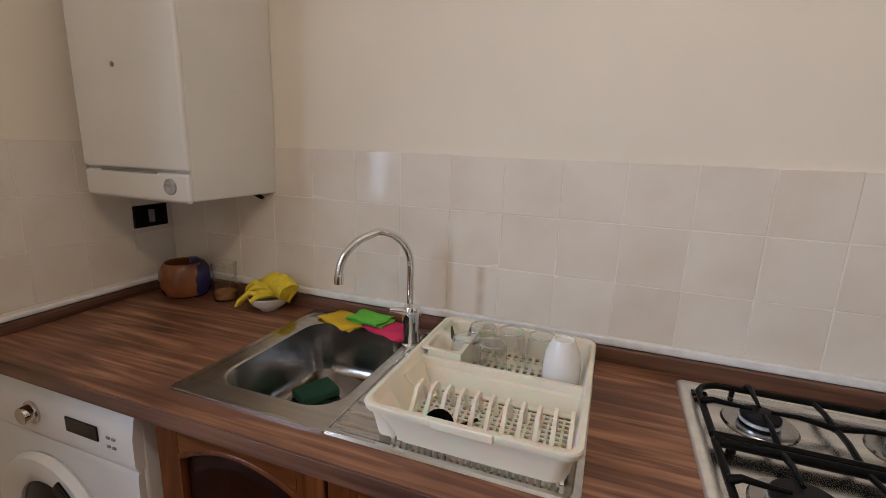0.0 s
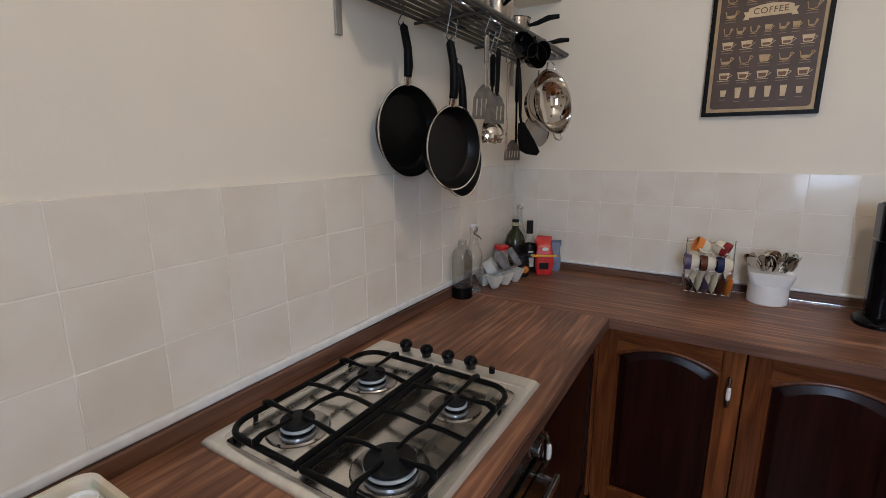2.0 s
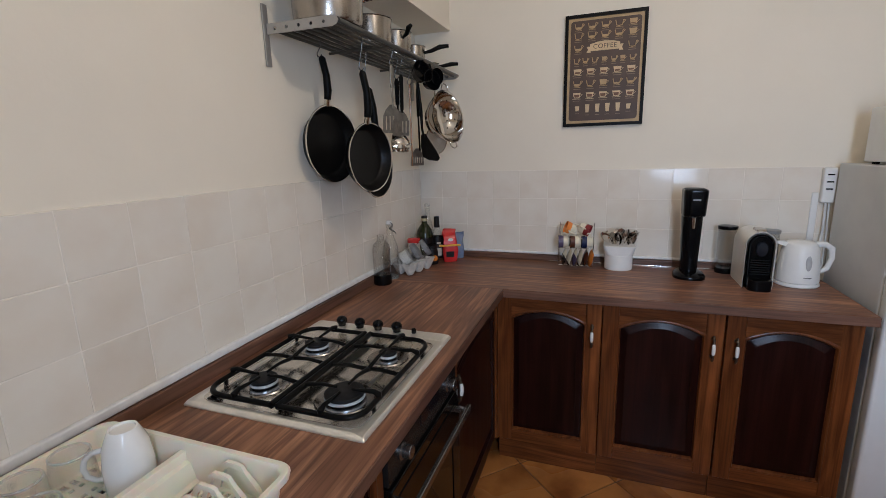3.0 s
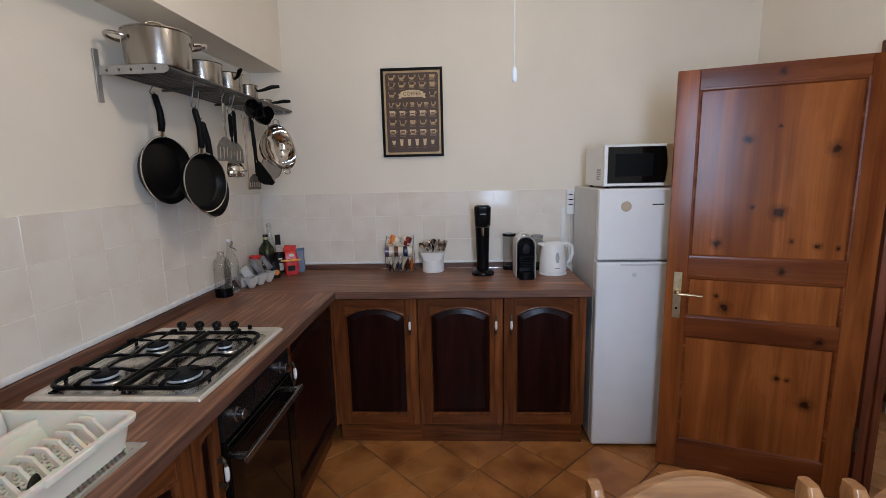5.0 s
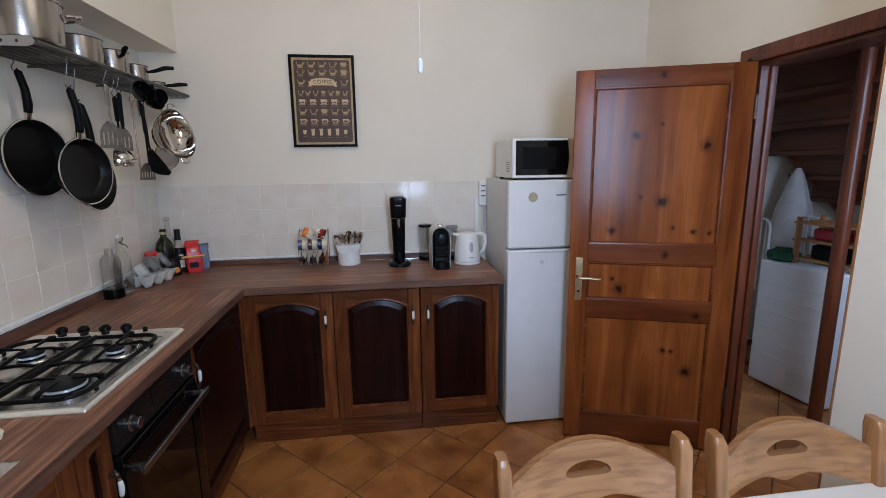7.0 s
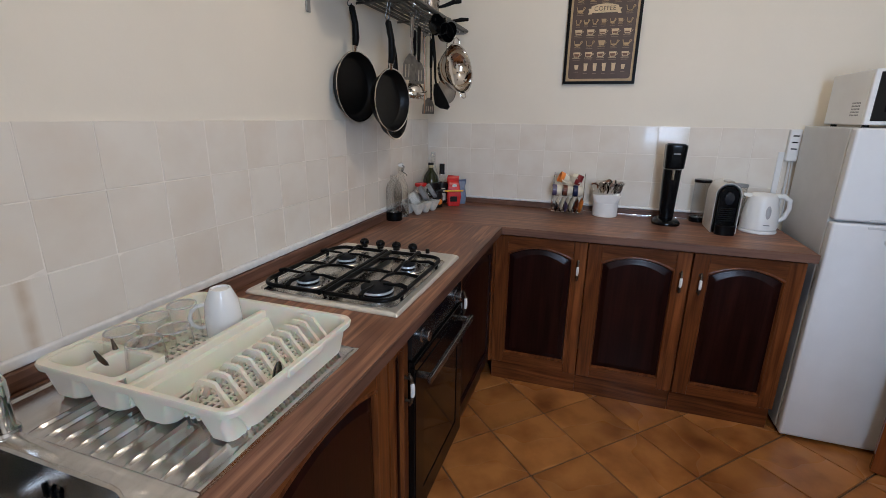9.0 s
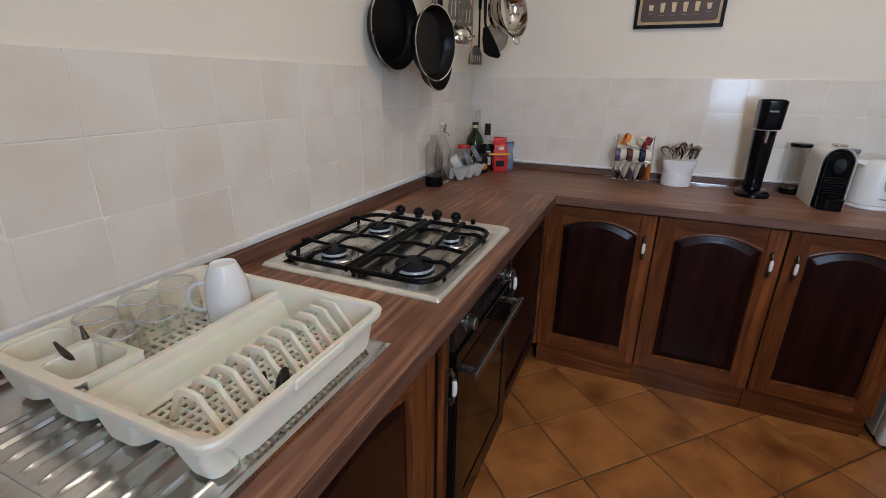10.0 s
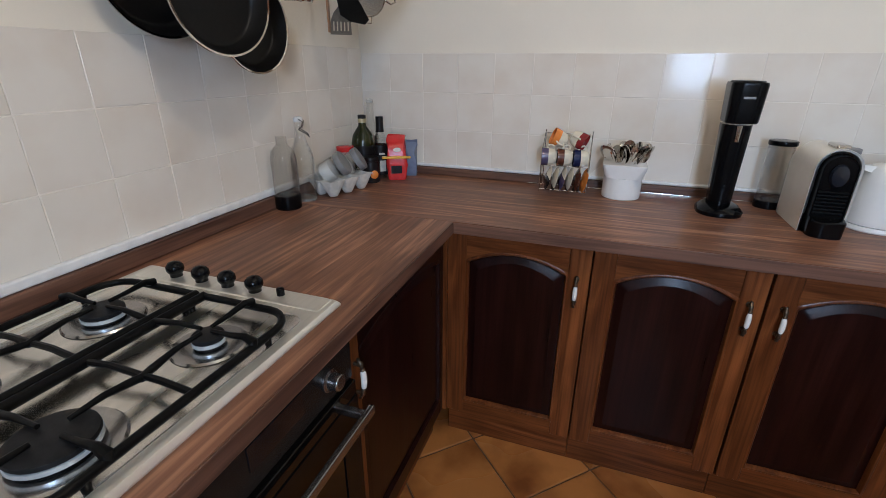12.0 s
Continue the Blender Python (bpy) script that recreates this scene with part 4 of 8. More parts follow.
whole("fridge_magnet", bm, BEIGE_PANEL, "round brown and cream magnet on the fridge door", "magnet")

MX, MY, MZ = 1.640, -0.664, FH + 0.010
mw = thing("microwave", MX, MY, FH, "white microwave with a black glass door on the fridge", "microwave")
bm = bm_new()
box(bm, (0.022, -0.445, 0.010), (0.36, 0.0, 0.222), 0.006)
part("body", bm, WHITE_PLASTIC, mw)
bm = bm_new()
box(bm, (0.0, -0.312, 0.010), (0.0215, 0.0, 0.222), 0.006)
d = part("microwave_door", bm, WHITE_PLASTIC, mw)
bm = bm_new()
pts = [(0.018, 0.026), (0.018, 0.210)] + [(0.305 + 0.012 * math.sin(math.pi * k / 8) - 0.012 * (1 - k / 8) * 0, 0.210 - 0.184 * k / 8) for k in range(9)]
slab(bm, pts, [], 0.003, Matrix.Rotation(radians(-90), 4, "Z") @ Matrix.Translation((0, -0.003, 0)))
part("door_glass", bm, OVEN_GLASS, d, "glossy black glass", smooth=False)
bm = bm_new()
box(bm, (-0.0042, -0.245, 0.060), (-0.0032, -0.055, 0.175), 0.0003)
part("view_mesh", bm, BLACK_MATT, d, "dark grey viewing mesh")
bm = bm_new()
box(bm, (0.002, -0.445, 0.010), (0.0215, -0.314, 0.222), 0.005)
d = part("control_panel", bm, BEIGE_PANEL, mw, "beige control panel")
for z in (0.07, 0.15):
    bm = bm_new()
    lathe(bm, [(0.022, 0), (0.020, 0.012), (0.0, 0.013)], 20, Matrix.Translation((0.002, -0.38, z)) @ Matrix.Rotation(radians(-90), 4, "Y"))
    part("dial", bm, BEIGE_PANEL, d)
for r in range(5):
    for c in range(6):
        bm = bm_new()
        box(bm, (0.06 + c * 0.012, -0.0005, 0.045 + r * 0.012), (0.067 + c * 0.012, 0.0008, 0.051 + r * 0.012))
        part("vent_slot", bm, GREY_LID, mw, smooth=False)
for x in (0.05, 0.33):
    for y in (-0.42, -0.03):
        bm = bm_new()
        lathe(bm, [(0.012, 0), (0.012, 0.011)], 12, Matrix.Translation((x, y, 0)))
        part("foot", bm, BLACK_MATT, mw)

# ---- interior door ----
A, B = Vector((1.467, -0.932, 0)), Vector((1.196, -1.676, 0))
ang = math.degrees(math.atan2((B - A).y, (B - A).x))
DW, DH = 0.792, 1.955
door = thing("door_1", A.x, A.y, 0.008, "open varnished pine door with three panels and knots", "door", ang, kind="structure")
st = 0.090
D0, D1 = -0.020, 0.020
bm = bm_new()
box(bm, (0, D0, 0), (st, D1, DH), 0.003)
part("stile", bm, DOOR_WOOD, door)
bm = bm_new()
box(bm, (DW - st - 0.006, D0, 0), (DW, D1, DH), 0.003)
part("stile", bm, DOOR_WOOD, door)
for z0, z1 in ((0, 0.148), (0.710, 0.803), (1.004, 1.100), (1.872, DH)):
    bm = bm_new()
    box(bm, (st, D0 + 0.001, z0), (DW - st - 0.006, D1 - 0.001, z1), 0.003)
    part("rail", bm, DOOR_RAIL, door)
for z0, z1 in ((0.148, 0.710), (0.803, 1.004), (1.100, 1.872)):
    xs = [st, st + (DW - 2 * st) * 0.34, st + (DW - 2 * st) * 0.67, DW - st - 0.006]
    for a, b in zip(xs, xs[1:]):
        bm = bm_new()
        box(bm, (a, D0 + 0.010, z0), (b, D1 - 0.010, z1))
        part("panel_board", bm, DOOR_WOOD, door)
    bm = bm_new()
    for s in (D0 + 0.0015, D1 - 0.0015):
        sg = 1 if s > 0 else -1
        fr = [(st, z0), (DW - st - 0.006, z0), (DW - st - 0.006, z1), (st, z1)]
        ins = 0.014
        inn = [(st + ins, z0 + ins), (DW - st - 0.006 - ins, z0 + ins), (DW - st - 0.006 - ins, z1 - ins), (st + ins, z1 - ins)]
        loft(bm, [[Vector((x, s, z)) for x, z in fr], [Vector((x * 0.5 + x2 * 0.5, s - sg * 0.001, z * 0.5 + z2 * 0.5)) for (x, z), (x2, z2) in zip(fr, inn)], [Vector((x, s - sg * 0.009, z)) for x, z in inn]])
    part("moulding", bm, DOOR_RAIL, door, smooth=False)
bm = bm_new()
box(bm, (0.032, D0 - 0.004, 0.795), (0.068, D0, 1.025), 0.0015)
lathe(bm, [(0.014, 0), (0.012, 0.010), (0.008, 0.014), (0.008, 0.045)], 16, Matrix.Translation((0.050, D0 - 0.003, 0.925)) @ Matrix.Rotation(radians(90), 4, "X"))
tube(bm, [(0.050, D0 - 0.048, 0.925), (0.090, D0 - 0.050, 0.926), (0.155, D0 - 0.046, 0.921)], [0.008, 0.0075, 0.0055], 10)
part("door_handle", bm, BRASS, door, "pale brass lever on a long plate")
bm = bm_new()
lathe(bm, [(0.006, 0), (0.006, 0.0015)], 12, Matrix.Translation((0.050, D0 - 0.0035, 0.845)) @ Matrix.Rotation(radians(90), 4, "X"))
part("keyhole", bm, BLACK, door)
for z in (0.25, 1.70):
    bm = bm_new()
    lathe(bm, [(0.007, 0), (0.007, 0.11)], 12, Matrix.Translation((DW + 0.004, D0 - 0.004, z)))
    part("hinge", bm, DARK_BRASS, door)

# door frame in the south wall: linings and architraves
CW = 0.085
bm = bm_new()
for lo, hi in (((DX1 - 0.03, YS - TS, 0), (DX1, YS, DZ)), ((DX0, YS - TS, 0), (DX0 + 0.03, YS, DZ)), ((DX0 + 0.03, YS - TS, DZ - 0.03), (DX1 - 0.03, YS, DZ)),
               ((DX1 - 0.006, YS, 0), (DX1 + CW - 0.006, YS + 0.022, DZ + CW - 0.03)), ((0.412, YS, DZ - 0.012), (DX1 - 0.006, YS + 0.022, DZ + CW - 0.03)),
               ((DX1 - 0.006, YS + 0.0221, 0), (DX1 + 0.02, YS + 0.030, DZ + 0.012)), ((0.412, YS + 0.0221, DZ - 0.012), (DX1 + 0.02, YS + 0.030, DZ + 0.012)),
               ((DX1 - 0.042, YS - 0.075, 0), (DX1 - 0.03, YS - 0.045, DZ - 0.03))):
    box(bm, lo, hi, 0.003, 1)
whole("door_frame", bm, FRAME_WOOD, "dark stained wooden door frame with moulded architrave", "door frame", kind="structure")


# ---- dish rack on the draining board ----
RX0, RX1, RY0, RY1 = -0.212, 0.180, 0.816, 1.290
RC = ((RX0 + RX1) / 2, (RY0 + RY1) / 2)
RB, RT = 0.010, 0.077
rack = thing("dish_rack", RC[0], RC[1], SZ, "cream plastic dish rack with plate slots on the draining board", "dish rack")
rw, rd = RX1 - RX0, RY1 - RY0
bm = bm_new()
SL = 0.016   # the west end slopes in below its rim
loft(bm, [rrect(SL, 0, rw - 0.060 - 2 * SL, rd - 0.056, 0.03, RB), rrect(SL, 0, rw - 0.046 - 2 * SL, rd - 0.042, 0.03, RB - 0.006), rrect(SL, 0, rw - 0.038 - 2 * SL, rd - 0.034, 0.03, RB + 0.010), rrect(0.003, 0, rw - 0.030, rd - 0.022, 0.03, RT - 0.016), rrect(0, 0, rw - 0.004, rd - 0.004, 0.03, RT - 0.014), rrect(0, 0, rw, rd, 0.03, RT - 0.004),
          rrect(0, 0, rw - 0.004, rd - 0.004, 0.03, RT), rrect(0, 0, rw - 0.022, rd - 0.022, 0.025, RT), rrect(0, 0, rw - 0.030, rd - 0.030, 0.025, RT - 0.006), rrect(SL, 0, rw - 0.050 - 2 * SL, rd - 0.046, 0.028, RB + 0.003), rrect(SL, 0, rw - 0.060 - 2 * SL, rd - 0.056, 0.03, RB)])
part("tray_wall", bm, RACK_PLASTIC, rack)
# slotted bottom: crossing bars with real gaps between them
iw, idp = rw - 0.058, rd - 0.050
yd = 0.012
n = 17
for k in range(n):
    x = -iw / 2 + 2 * SL + (iw - 2 * SL) * (k + 0.5) / n
    bm = bm_new()
    box(bm, (x - 0.0042, yd, RB - 0.003), (x + 0.0042, idp / 2, RB + 0.001))
    part("bottom_bar", bm, RACK_PLASTIC, rack, smooth=False)
n = 8
for k in range(n + 1):
    y = yd + (idp / 2 - yd) * k / n
    hb = 0.0125 if k % 3 == 0 else 0.0036
    bm = bm_new()
    box(bm, (-iw / 2 + 2 * SL + 0.004, max(yd, y - hb), RB - 0.0036), (iw / 2, min(idp / 2, y + hb), RB + 0.0006))
    part("bottom_rib", bm, RACK_PLASTIC, rack, smooth=False)
bm = bm_new()
loft(bm, [rrect(0.008, yd, rw - 0.056, 0.024, 0.004, RB, 3), rrect(0.003, yd, rw - 0.036, 0.015, 0.004, RT - 0.018, 3), rrect(0.003, yd, rw - 0.036, 0.011, 0.004, RT - 0.015, 3)], True, True)
part("divider", bm, RACK_PLASTIC, rack)
# smooth floor that slopes from the divider down to the plate slots
PY0 = -rd / 2 + 0.030
bm = bm_new()
slope = [(yd - 0.006, RT - 0.030), (yd - 0.018, RT - 0.034), (yd - 0.034, RB + 0.006), (yd - 0.042, RB + 0.0015)]
loft(bm, [[Vector((-rw / 2 + 0.036, y, z)), Vector((rw / 2 - 0.019, y, z)), Vector((rw / 2 - 0.019, y, z - 0.003)), Vector((-rw / 2 + 0.036, y, z - 0.003))] for y, z in slope], True, True)
part("sloping_floor", bm, RACK_PLASTIC, rack, smooth=False)
for q in range(11):
    bm = bm_new()
    yb = PY0 + 0.018 + 0.0148 * q
    box(bm, (-rw / 2 + 0.045, yb - 0.0030, RB - 0.003), (rw / 2 - 0.024, yb + 0.0030, RB + 0.001))
    part("slot_bar", bm, RACK_PLASTIC, rack, smooth=False)
bm = bm_new()
loft(bm, [rrect(-rw / 2 + 0.044, -rd / 2 + 0.052, 0.044, 0.052, 0.016, 0.0035, 5), rrect(-rw / 2 + 0.033, -rd / 2 + 0.054, 0.040, 0.060, 0.016, RT - 0.040, 5), rrect(-rw / 2 + 0.018, -rd / 2 + 0.054, 0.014, 0.064, 0.006, RT - 0.016, 5)], True, True)
part("corner_pocket", bm, RACK_PLASTIC, rack)
for k in range(24):
    bm = bm_new()
    xb = -rw / 2 + 0.052 + k * (rw - 0.082) / 23
    box(bm, (xb - 0.0026, PY0 + 0.012, RB - 0.0034), (xb + 0.0026, PY0 + 0.172, RB + 0.0004))
    part("slot_cross_bar", bm, RACK_PLASTIC, rack, smooth=False)
# rounded pockets that bulge out below the west rim
for y0, y1 in ((-0.092, -0.002), (0.020, 0.112), (0.130, 0.218)):
    bm = bm_new()
    cy, d = (y0 + y1) / 2, y1 - y0
    loft(bm, [rrect(-rw / 2 + 0.044, cy, 0.036, d * 0.66, 0.014, RB - 0.0085, 5), rrect(-rw / 2 + 0.038, cy, 0.044, d * 0.74, 0.016, RB - 0.002, 5), rrect(-rw / 2 + 0.018, cy, 0.016, d, 0.007, RT - 0.014, 5)], True, True)
    part("pocket", bm, RACK_PLASTIC, rack)
# cutlery cups at one end
CUPS = ((0.030, 0.122), (0.132, 0.222))
CUP_X, CUP_W = -rw / 2 + 0.060, 0.086
bm = bm_new()
dx_, dy_ = (-rw / 2 + 0.010, -rw / 2 + 0.110), (0.022, rd / 2 - 0.010)
slab(bm, [(dx_[0], -dy_[1]), (dx_[1], -dy_[1]), (dx_[1], -dy_[0]), (dx_[0], -dy_[0])], [[(p.x, -p.y) for p in rrect(CUP_X, (y0 + y1) / 2, CUP_W - 0.004, y1 - y0 - 0.004, 0.018, 0)] for y0, y1 in CUPS], 0.003, Matrix.Translation((0, 0, RT - 0.0045)) @ Matrix.Rotation(radians(90), 4, "X"))
part("cutlery_deck", bm, RACK_PLASTIC, rack, smooth=False)
bm = bm_new()
loft(bm, [[Vector(q + (z,)) for q in ((dx_[0] + 0.02, dy_[0] + 0.001), (dx_[1] - 0.001, dy_[0] + 0.001), (dx_[1] - 0.001, dy_[1] - 0.01), (dx_[1] - 0.004, dy_[1] - 0.01), (dx_[1] - 0.004, dy_[0] + 0.004), (dx_[0] + 0.02, dy_[0] + 0.004))] for z in (RB, RT - 0.0046)], True, True)
part("deck_wall", bm, RACK_PLASTIC, rack, smooth=False)
for y0, y1 in CUPS:
    bm = bm_new()
    cx, cy, w, d = CUP_X, (y0 + y1) / 2, CUP_W, y1 - y0
    loft(bm, [rrect(cx, cy, w * 0.80, d * 0.80, 0.015, RB - 0.004), rrect(cx, cy, w, d, 0.02, RT - 0.004), rrect(cx, cy, w - 0.006, d - 0.006, 0.018, RT - 0.003), rrect(cx, cy, w - 0.012, d - 0.012, 0.018, RT - 0.007), rrect(cx, cy, w * 0.74, d * 0.74, 0.013, RB + 0.002)], True, True)
    part("cutlery_cup", bm, RACK_PLASTIC, rack)
for k in range(11):
    x = -rw / 2 + 0.072 + k * 0.0294
    bm = bm_new()
    y0 = PY0
    path = [(y0 + 0.016, RB - 0.004, 0.0052), (y0 + 0.034, RB + 0.026, 0.0044), (y0 + 0.052, RT - 0.016, 0.0036), (y0 + 0.056, RT - 0.007, 0.0034), (y0 + 0.066, RT - 0.004, 0.0032), (y0 + 0.084, RT - 0.004, 0.0032), (y0 + 0.094, RT - 0.014, 0.0032), (y0 + 0.112, RB + 0.004, 0.0040)]
    hub = Vector((x, y0 + 0.070, RB))
    loops = []
    for py, pz, wdt in path:
        py = y0 + (py - y0) * 1.22
        out_ = Vector((x, py, pz))
        inn = out_ + (hub - out_).normalized() * 0.011
        loops.append([Vector((x - wdt, out_.y, out_.z)), Vector((x + wdt, out_.y, out_.z)), Vector((x + wdt, inn.y, max(RB - 0.001, inn.z))), Vector((x - wdt, inn.y, max(RB - 0.001, inn.z)))])
    loft(bm, loops, True, True)
    part("plate_slot", bm, RACK_PLASTIC, rack, smooth=False)
bm = bm_new()
box(bm, (-0.055, -rd / 2 - 0.003, RT - 0.016), (0.055, -rd / 2 + 0.004, RT + 0.001), 0.003)
part("grip", bm, RACK_PLASTIC, rack)
for x in (-rw / 2 + 0.05, rw / 2 - 0.05):
    for y in (-rd / 2 + 0.045, rd / 2 - 0.045):
        bm = bm_new()
        lathe(bm, [(0.005, 0.0015), (0.006, RB - 0.003)], 10, Matrix.Translation((x, y, 0)))
        part("foot", bm, RACK_PLASTIC, rack)

for k in range(26):
    bm = bm_new()
    x = -rw / 2 + 0.055 + k * (rw - 0.085) / 25
    box(bm, (x - 0.0036, -rd / 2 + 0.030, -0.0022), (x + 0.0036, -rd / 2 + 0.040, RB - 0.002), 0.0008, 1)
    part("rim_tooth", bm, RACK_PLASTIC, rack, smooth=False)

# upturned glasses and the mug in the rack
GB = SZ + RB + 0.0015
for k, (x, y) in enumerate(((-0.088, 1.205), (-0.105, 1.122), (-0.016, 1.205), (-0.042, 1.118), (0.058, 1.205))):
    g = thing("glass_mug", x, y, GB, "clear glass mug standing upside down in the dish rack", "glass", 40 * k, "glasses in the rack")
    bm = bm_new()
    lathe(bm, [(0.035, 0.0), (0.0365, 0.001), (0.0355, 0.05), (0.032, 0.084), (0.029, 0.088), (0.0, 0.088)], 24, None, False, True)
    part("body", bm, GLASS, g)
    bm = bm_new()
    tube(bm, [(0.0300 * math.cos(2 * math.pi * q / 24), 0.0300 * math.sin(2 * math.pi * q / 24), 0.0865) for q in range(24)], 0.0022, 6, closed=True)
    part("base_ring", bm, mat("thick_glass", (0.62, 0.63, 0.60), 0.08, spread=0.1, scale=60, alpha=0.35) if k == 0 else bpy.data.materials["thick_glass"], g, "thick pale glass base")
    bm = bm_new()
    tube(bm, [(0.034, 0, 0.018), (0.052, 0, 0.022), (0.057, 0, 0.042), (0.050, 0, 0.062), (0.032, 0, 0.066)], 0.0042, 8, caps=False)
    part("handle", bm, GLASS, g)
mug = thing("mug", 0.112, 1.140, GB, "white china mug standing upside down in the dish rack", "mug", 122)
bm = bm_new()
lathe(bm, [(0.038, 0.0), (0.0405, 0.001), (0.0415, 0.045), (0.037, 0.085), (0.027, 0.110), (0.0235, 0.117), (0.0205, 0.117), (0.0195, 0.113), (0.0, 0.113)], 28, None, False, True)
part("body", bm, CERAMIC, mug)
bm = bm_new()
tube(bm, [(0.040, 0, 0.020), (0.056, 0, 0.018), (0.070, 0, 0.027), (0.075, 0, 0.045), (0.070, 0, 0.062), (0.056, 0, 0.074), (0.037, 0, 0.078)], 0.0050, 10)
part("handle", bm, CERAMIC, mug)
bm = bm_new()
for s in (-1, 1):
    tube(bm, [(0, 0, 0), (0.02 * s, 0.004, 0.035), (0.024 * s, 0.012, 0.060)], [0.004, 0.006, 0.002], 8)
tube(bm, [(0.0, 0, 0.004), (0.05, -0.02, 0.040)], [0.003, 0.004], 8)
whole("tea_tongs", bm, DARK_BRASS, "small dark metal tongs in the cutlery cup", "tongs", pose(-0.135, 1.175, SZ + RB + 0.026, 0, 0, 20))
bm = bm_new()
lathe(bm, [(0.0, 0.0), (0.013, 0.002), (0.018, 0.006), (0.0185, 0.008), (0.0, 0.006)], 20, Matrix.Translation((0, 0, 0.036)) @ Matrix.Rotation(radians(90), 4, "X") @ Matrix.Diagonal((1.5, 1.7, 1.2, 1)))
tube(bm, [(0, 0, 0.016), (0, 0.004, 0.006), (0.02, 0.02, 0.005), (0.08, 0.05, 0.005)], 0.0035, 8)
whole("serving_spoon", bm, BLACK, "black plastic spoon standing in the plate slots", "spoon", pose(-0.070, 0.850, SZ + RB + 0.008, 0, 0, 25))

# ---- things round the sink ----
def folded_cloth(name, x, y, w, d, layers, m, rz, label, z=SZ - 0.003):
    """A cloth folded into soft, slightly offset layers."""
    bm = bm_new()
    rng = random.Random(name)
    below = None
    for k in range(layers):
        z0 = 0.0005 + k * 0.0055
        nx, ny = 14, 10
        ox, oy = rng.uniform(-0.006, 0.006), rng.uniform(-0.006, 0.006)
        sheet = []
        for s in (0, 1):
            rows = []
            for i in range(nx + 1):
                row = []
                for j in range(ny + 1):
                    u, v = i / nx * 2 - 1, j / ny * 2 - 1
                    px, py = u * w / 2 + ox + 0.004 * math.sin(4 * v + k), v * d / 2 + oy + 0.004 * math.sin(3 * u + 2 * k)
                    wob = 0.0025 * noise.noise(Vector((px * 28, py * 28, k * 3.1 + x)))
                    thick = 0.0050 * (1 - max(abs(u), abs(v)) ** 8)
                    row.append(bm.verts.new((px, py, z0 + max(0.0, wob) + s * thick)))
                rows.append(row)
            sheet.append(rows)
        for rows in sheet:
            for i in range(nx):
                for j in range(ny):
                    bm.faces.new((rows[i][j], rows[i + 1][j], rows[i + 1][j + 1], rows[i][j + 1]))
        lo_, hi_ = sheet
        for i in range(nx):
            for j in (0, ny):
                bm.faces.new((lo_[i][j], lo_[i + 1][j], hi_[i + 1][j], hi_[i][j]))
        for j in range(ny):
            for i in (0, nx):
                bm.faces.new((lo_[i][j], lo_[i][j + 1], hi_[i][j + 1], hi_[i][j]))
        if below is not None:      # the fold that joins a layer to the one under it
            i = 0 if k % 2 else nx
            for j in range(ny):
                bm.faces.new((below[i][j], below[i][j + 1], lo_[i][j + 1], lo_[i][j]))
        below = hi_
    return whole(name, bm, m, label, "cloth", pose(x, y, z, 0, 0, rz), "kitchen cloths")


folded_cloth("yellow_dishcloth", -0.545, 1.300, 0.150, 0.098, 2, CLOTH_Y, -24, "folded yellow microfibre cloth behind the sink bowl")
folded_cloth("pink_dishcloth", -0.385, 1.292, 0.145, 0.098, 2, CLOTH_P, -20, "folded bright pink microfibre cloth behind the sink bowl")
folded_cloth("green_dishcloth", -0.462, 1.308, 0.118, 0.080, 3, CLOTH_G, -8, "folded lime green cloth lying on the other cloths", SZ + 0.011)
bm = bm_new()
box(bm, (-0.055, -0.038, 0), (0.055, 0.038, 0.024), 0.006, 2)
bmesh.ops.subdivide_edges(bm, edges=bm.edges[:], cuts=2)
for v in bm.verts:
    v.co += Vector((0, 0, 0.004 * noise.noise(v.co * 60)))
whole("scouring_sponge", bm, SCOURER, "dark green scouring sponge in the sink bowl", "sponge", pose(-0.535, 1.130, SZ - 0.159, 3, 0, 62))

bowl_x, bowl_y = -0.828, 1.295
b = thing("small_bowl", bowl_x, bowl_y, H, "small white china bowl holding rubber gloves", "bowl")
bm = bm_new()
lathe(bm, [(0.028, 0.0), (0.030, 0.004), (0.055, 0.022), (0.066, 0.046), (0.0645, 0.047), (0.052, 0.024), (0.0, 0.008)], 32, None, True, True)
part("body", bm, CERAMIC, b)
for gi, (gx, gy, gz, rz) in enumerate(((0.0, 0.0, 0.0, 205), (0.012, 0.010, 0.022, 165))):
    bm = bm_new()
    rng = random.Random(gi)
    tube(bm, [(-0.080, 0, 0.050), (-0.045, 0.0, 0.068), (-0.005, 0, 0.070), (0.030, 0, 0.058)], [0.034, 0.034, 0.030, 0.024], 12)
    for f in range(4):
        y = -0.026 + f * 0.017
        tube(bm, [(0.015, y, 0.054), (0.052, y * 1.3, 0.050 + 0.004 * f), (0.078, y * 1.6, 0.026 + 0.005 * f), (0.090, y * 1.7, 0.010 + 0.004 * f)], [0.011, 0.0105, 0.0095, 0.005], 8)
    tube(bm, [(-0.01, 0.02, 0.055), (0.020, 0.048, 0.056), (0.040, 0.060, 0.046)], [0.012, 0.011, 0.006], 8)
    for v in bm.verts:
        v.co += Vector((0, 0, 0.007 * noise.noise(v.co * 45)))
    whole("rubber_glove", bm, YELLOW, "crumpled yellow rubber glove lying in the small bowl", "glove", pose(bowl_x + gx, bowl_y + gy, H + gz, 0, 0, rz), "rubber gloves")

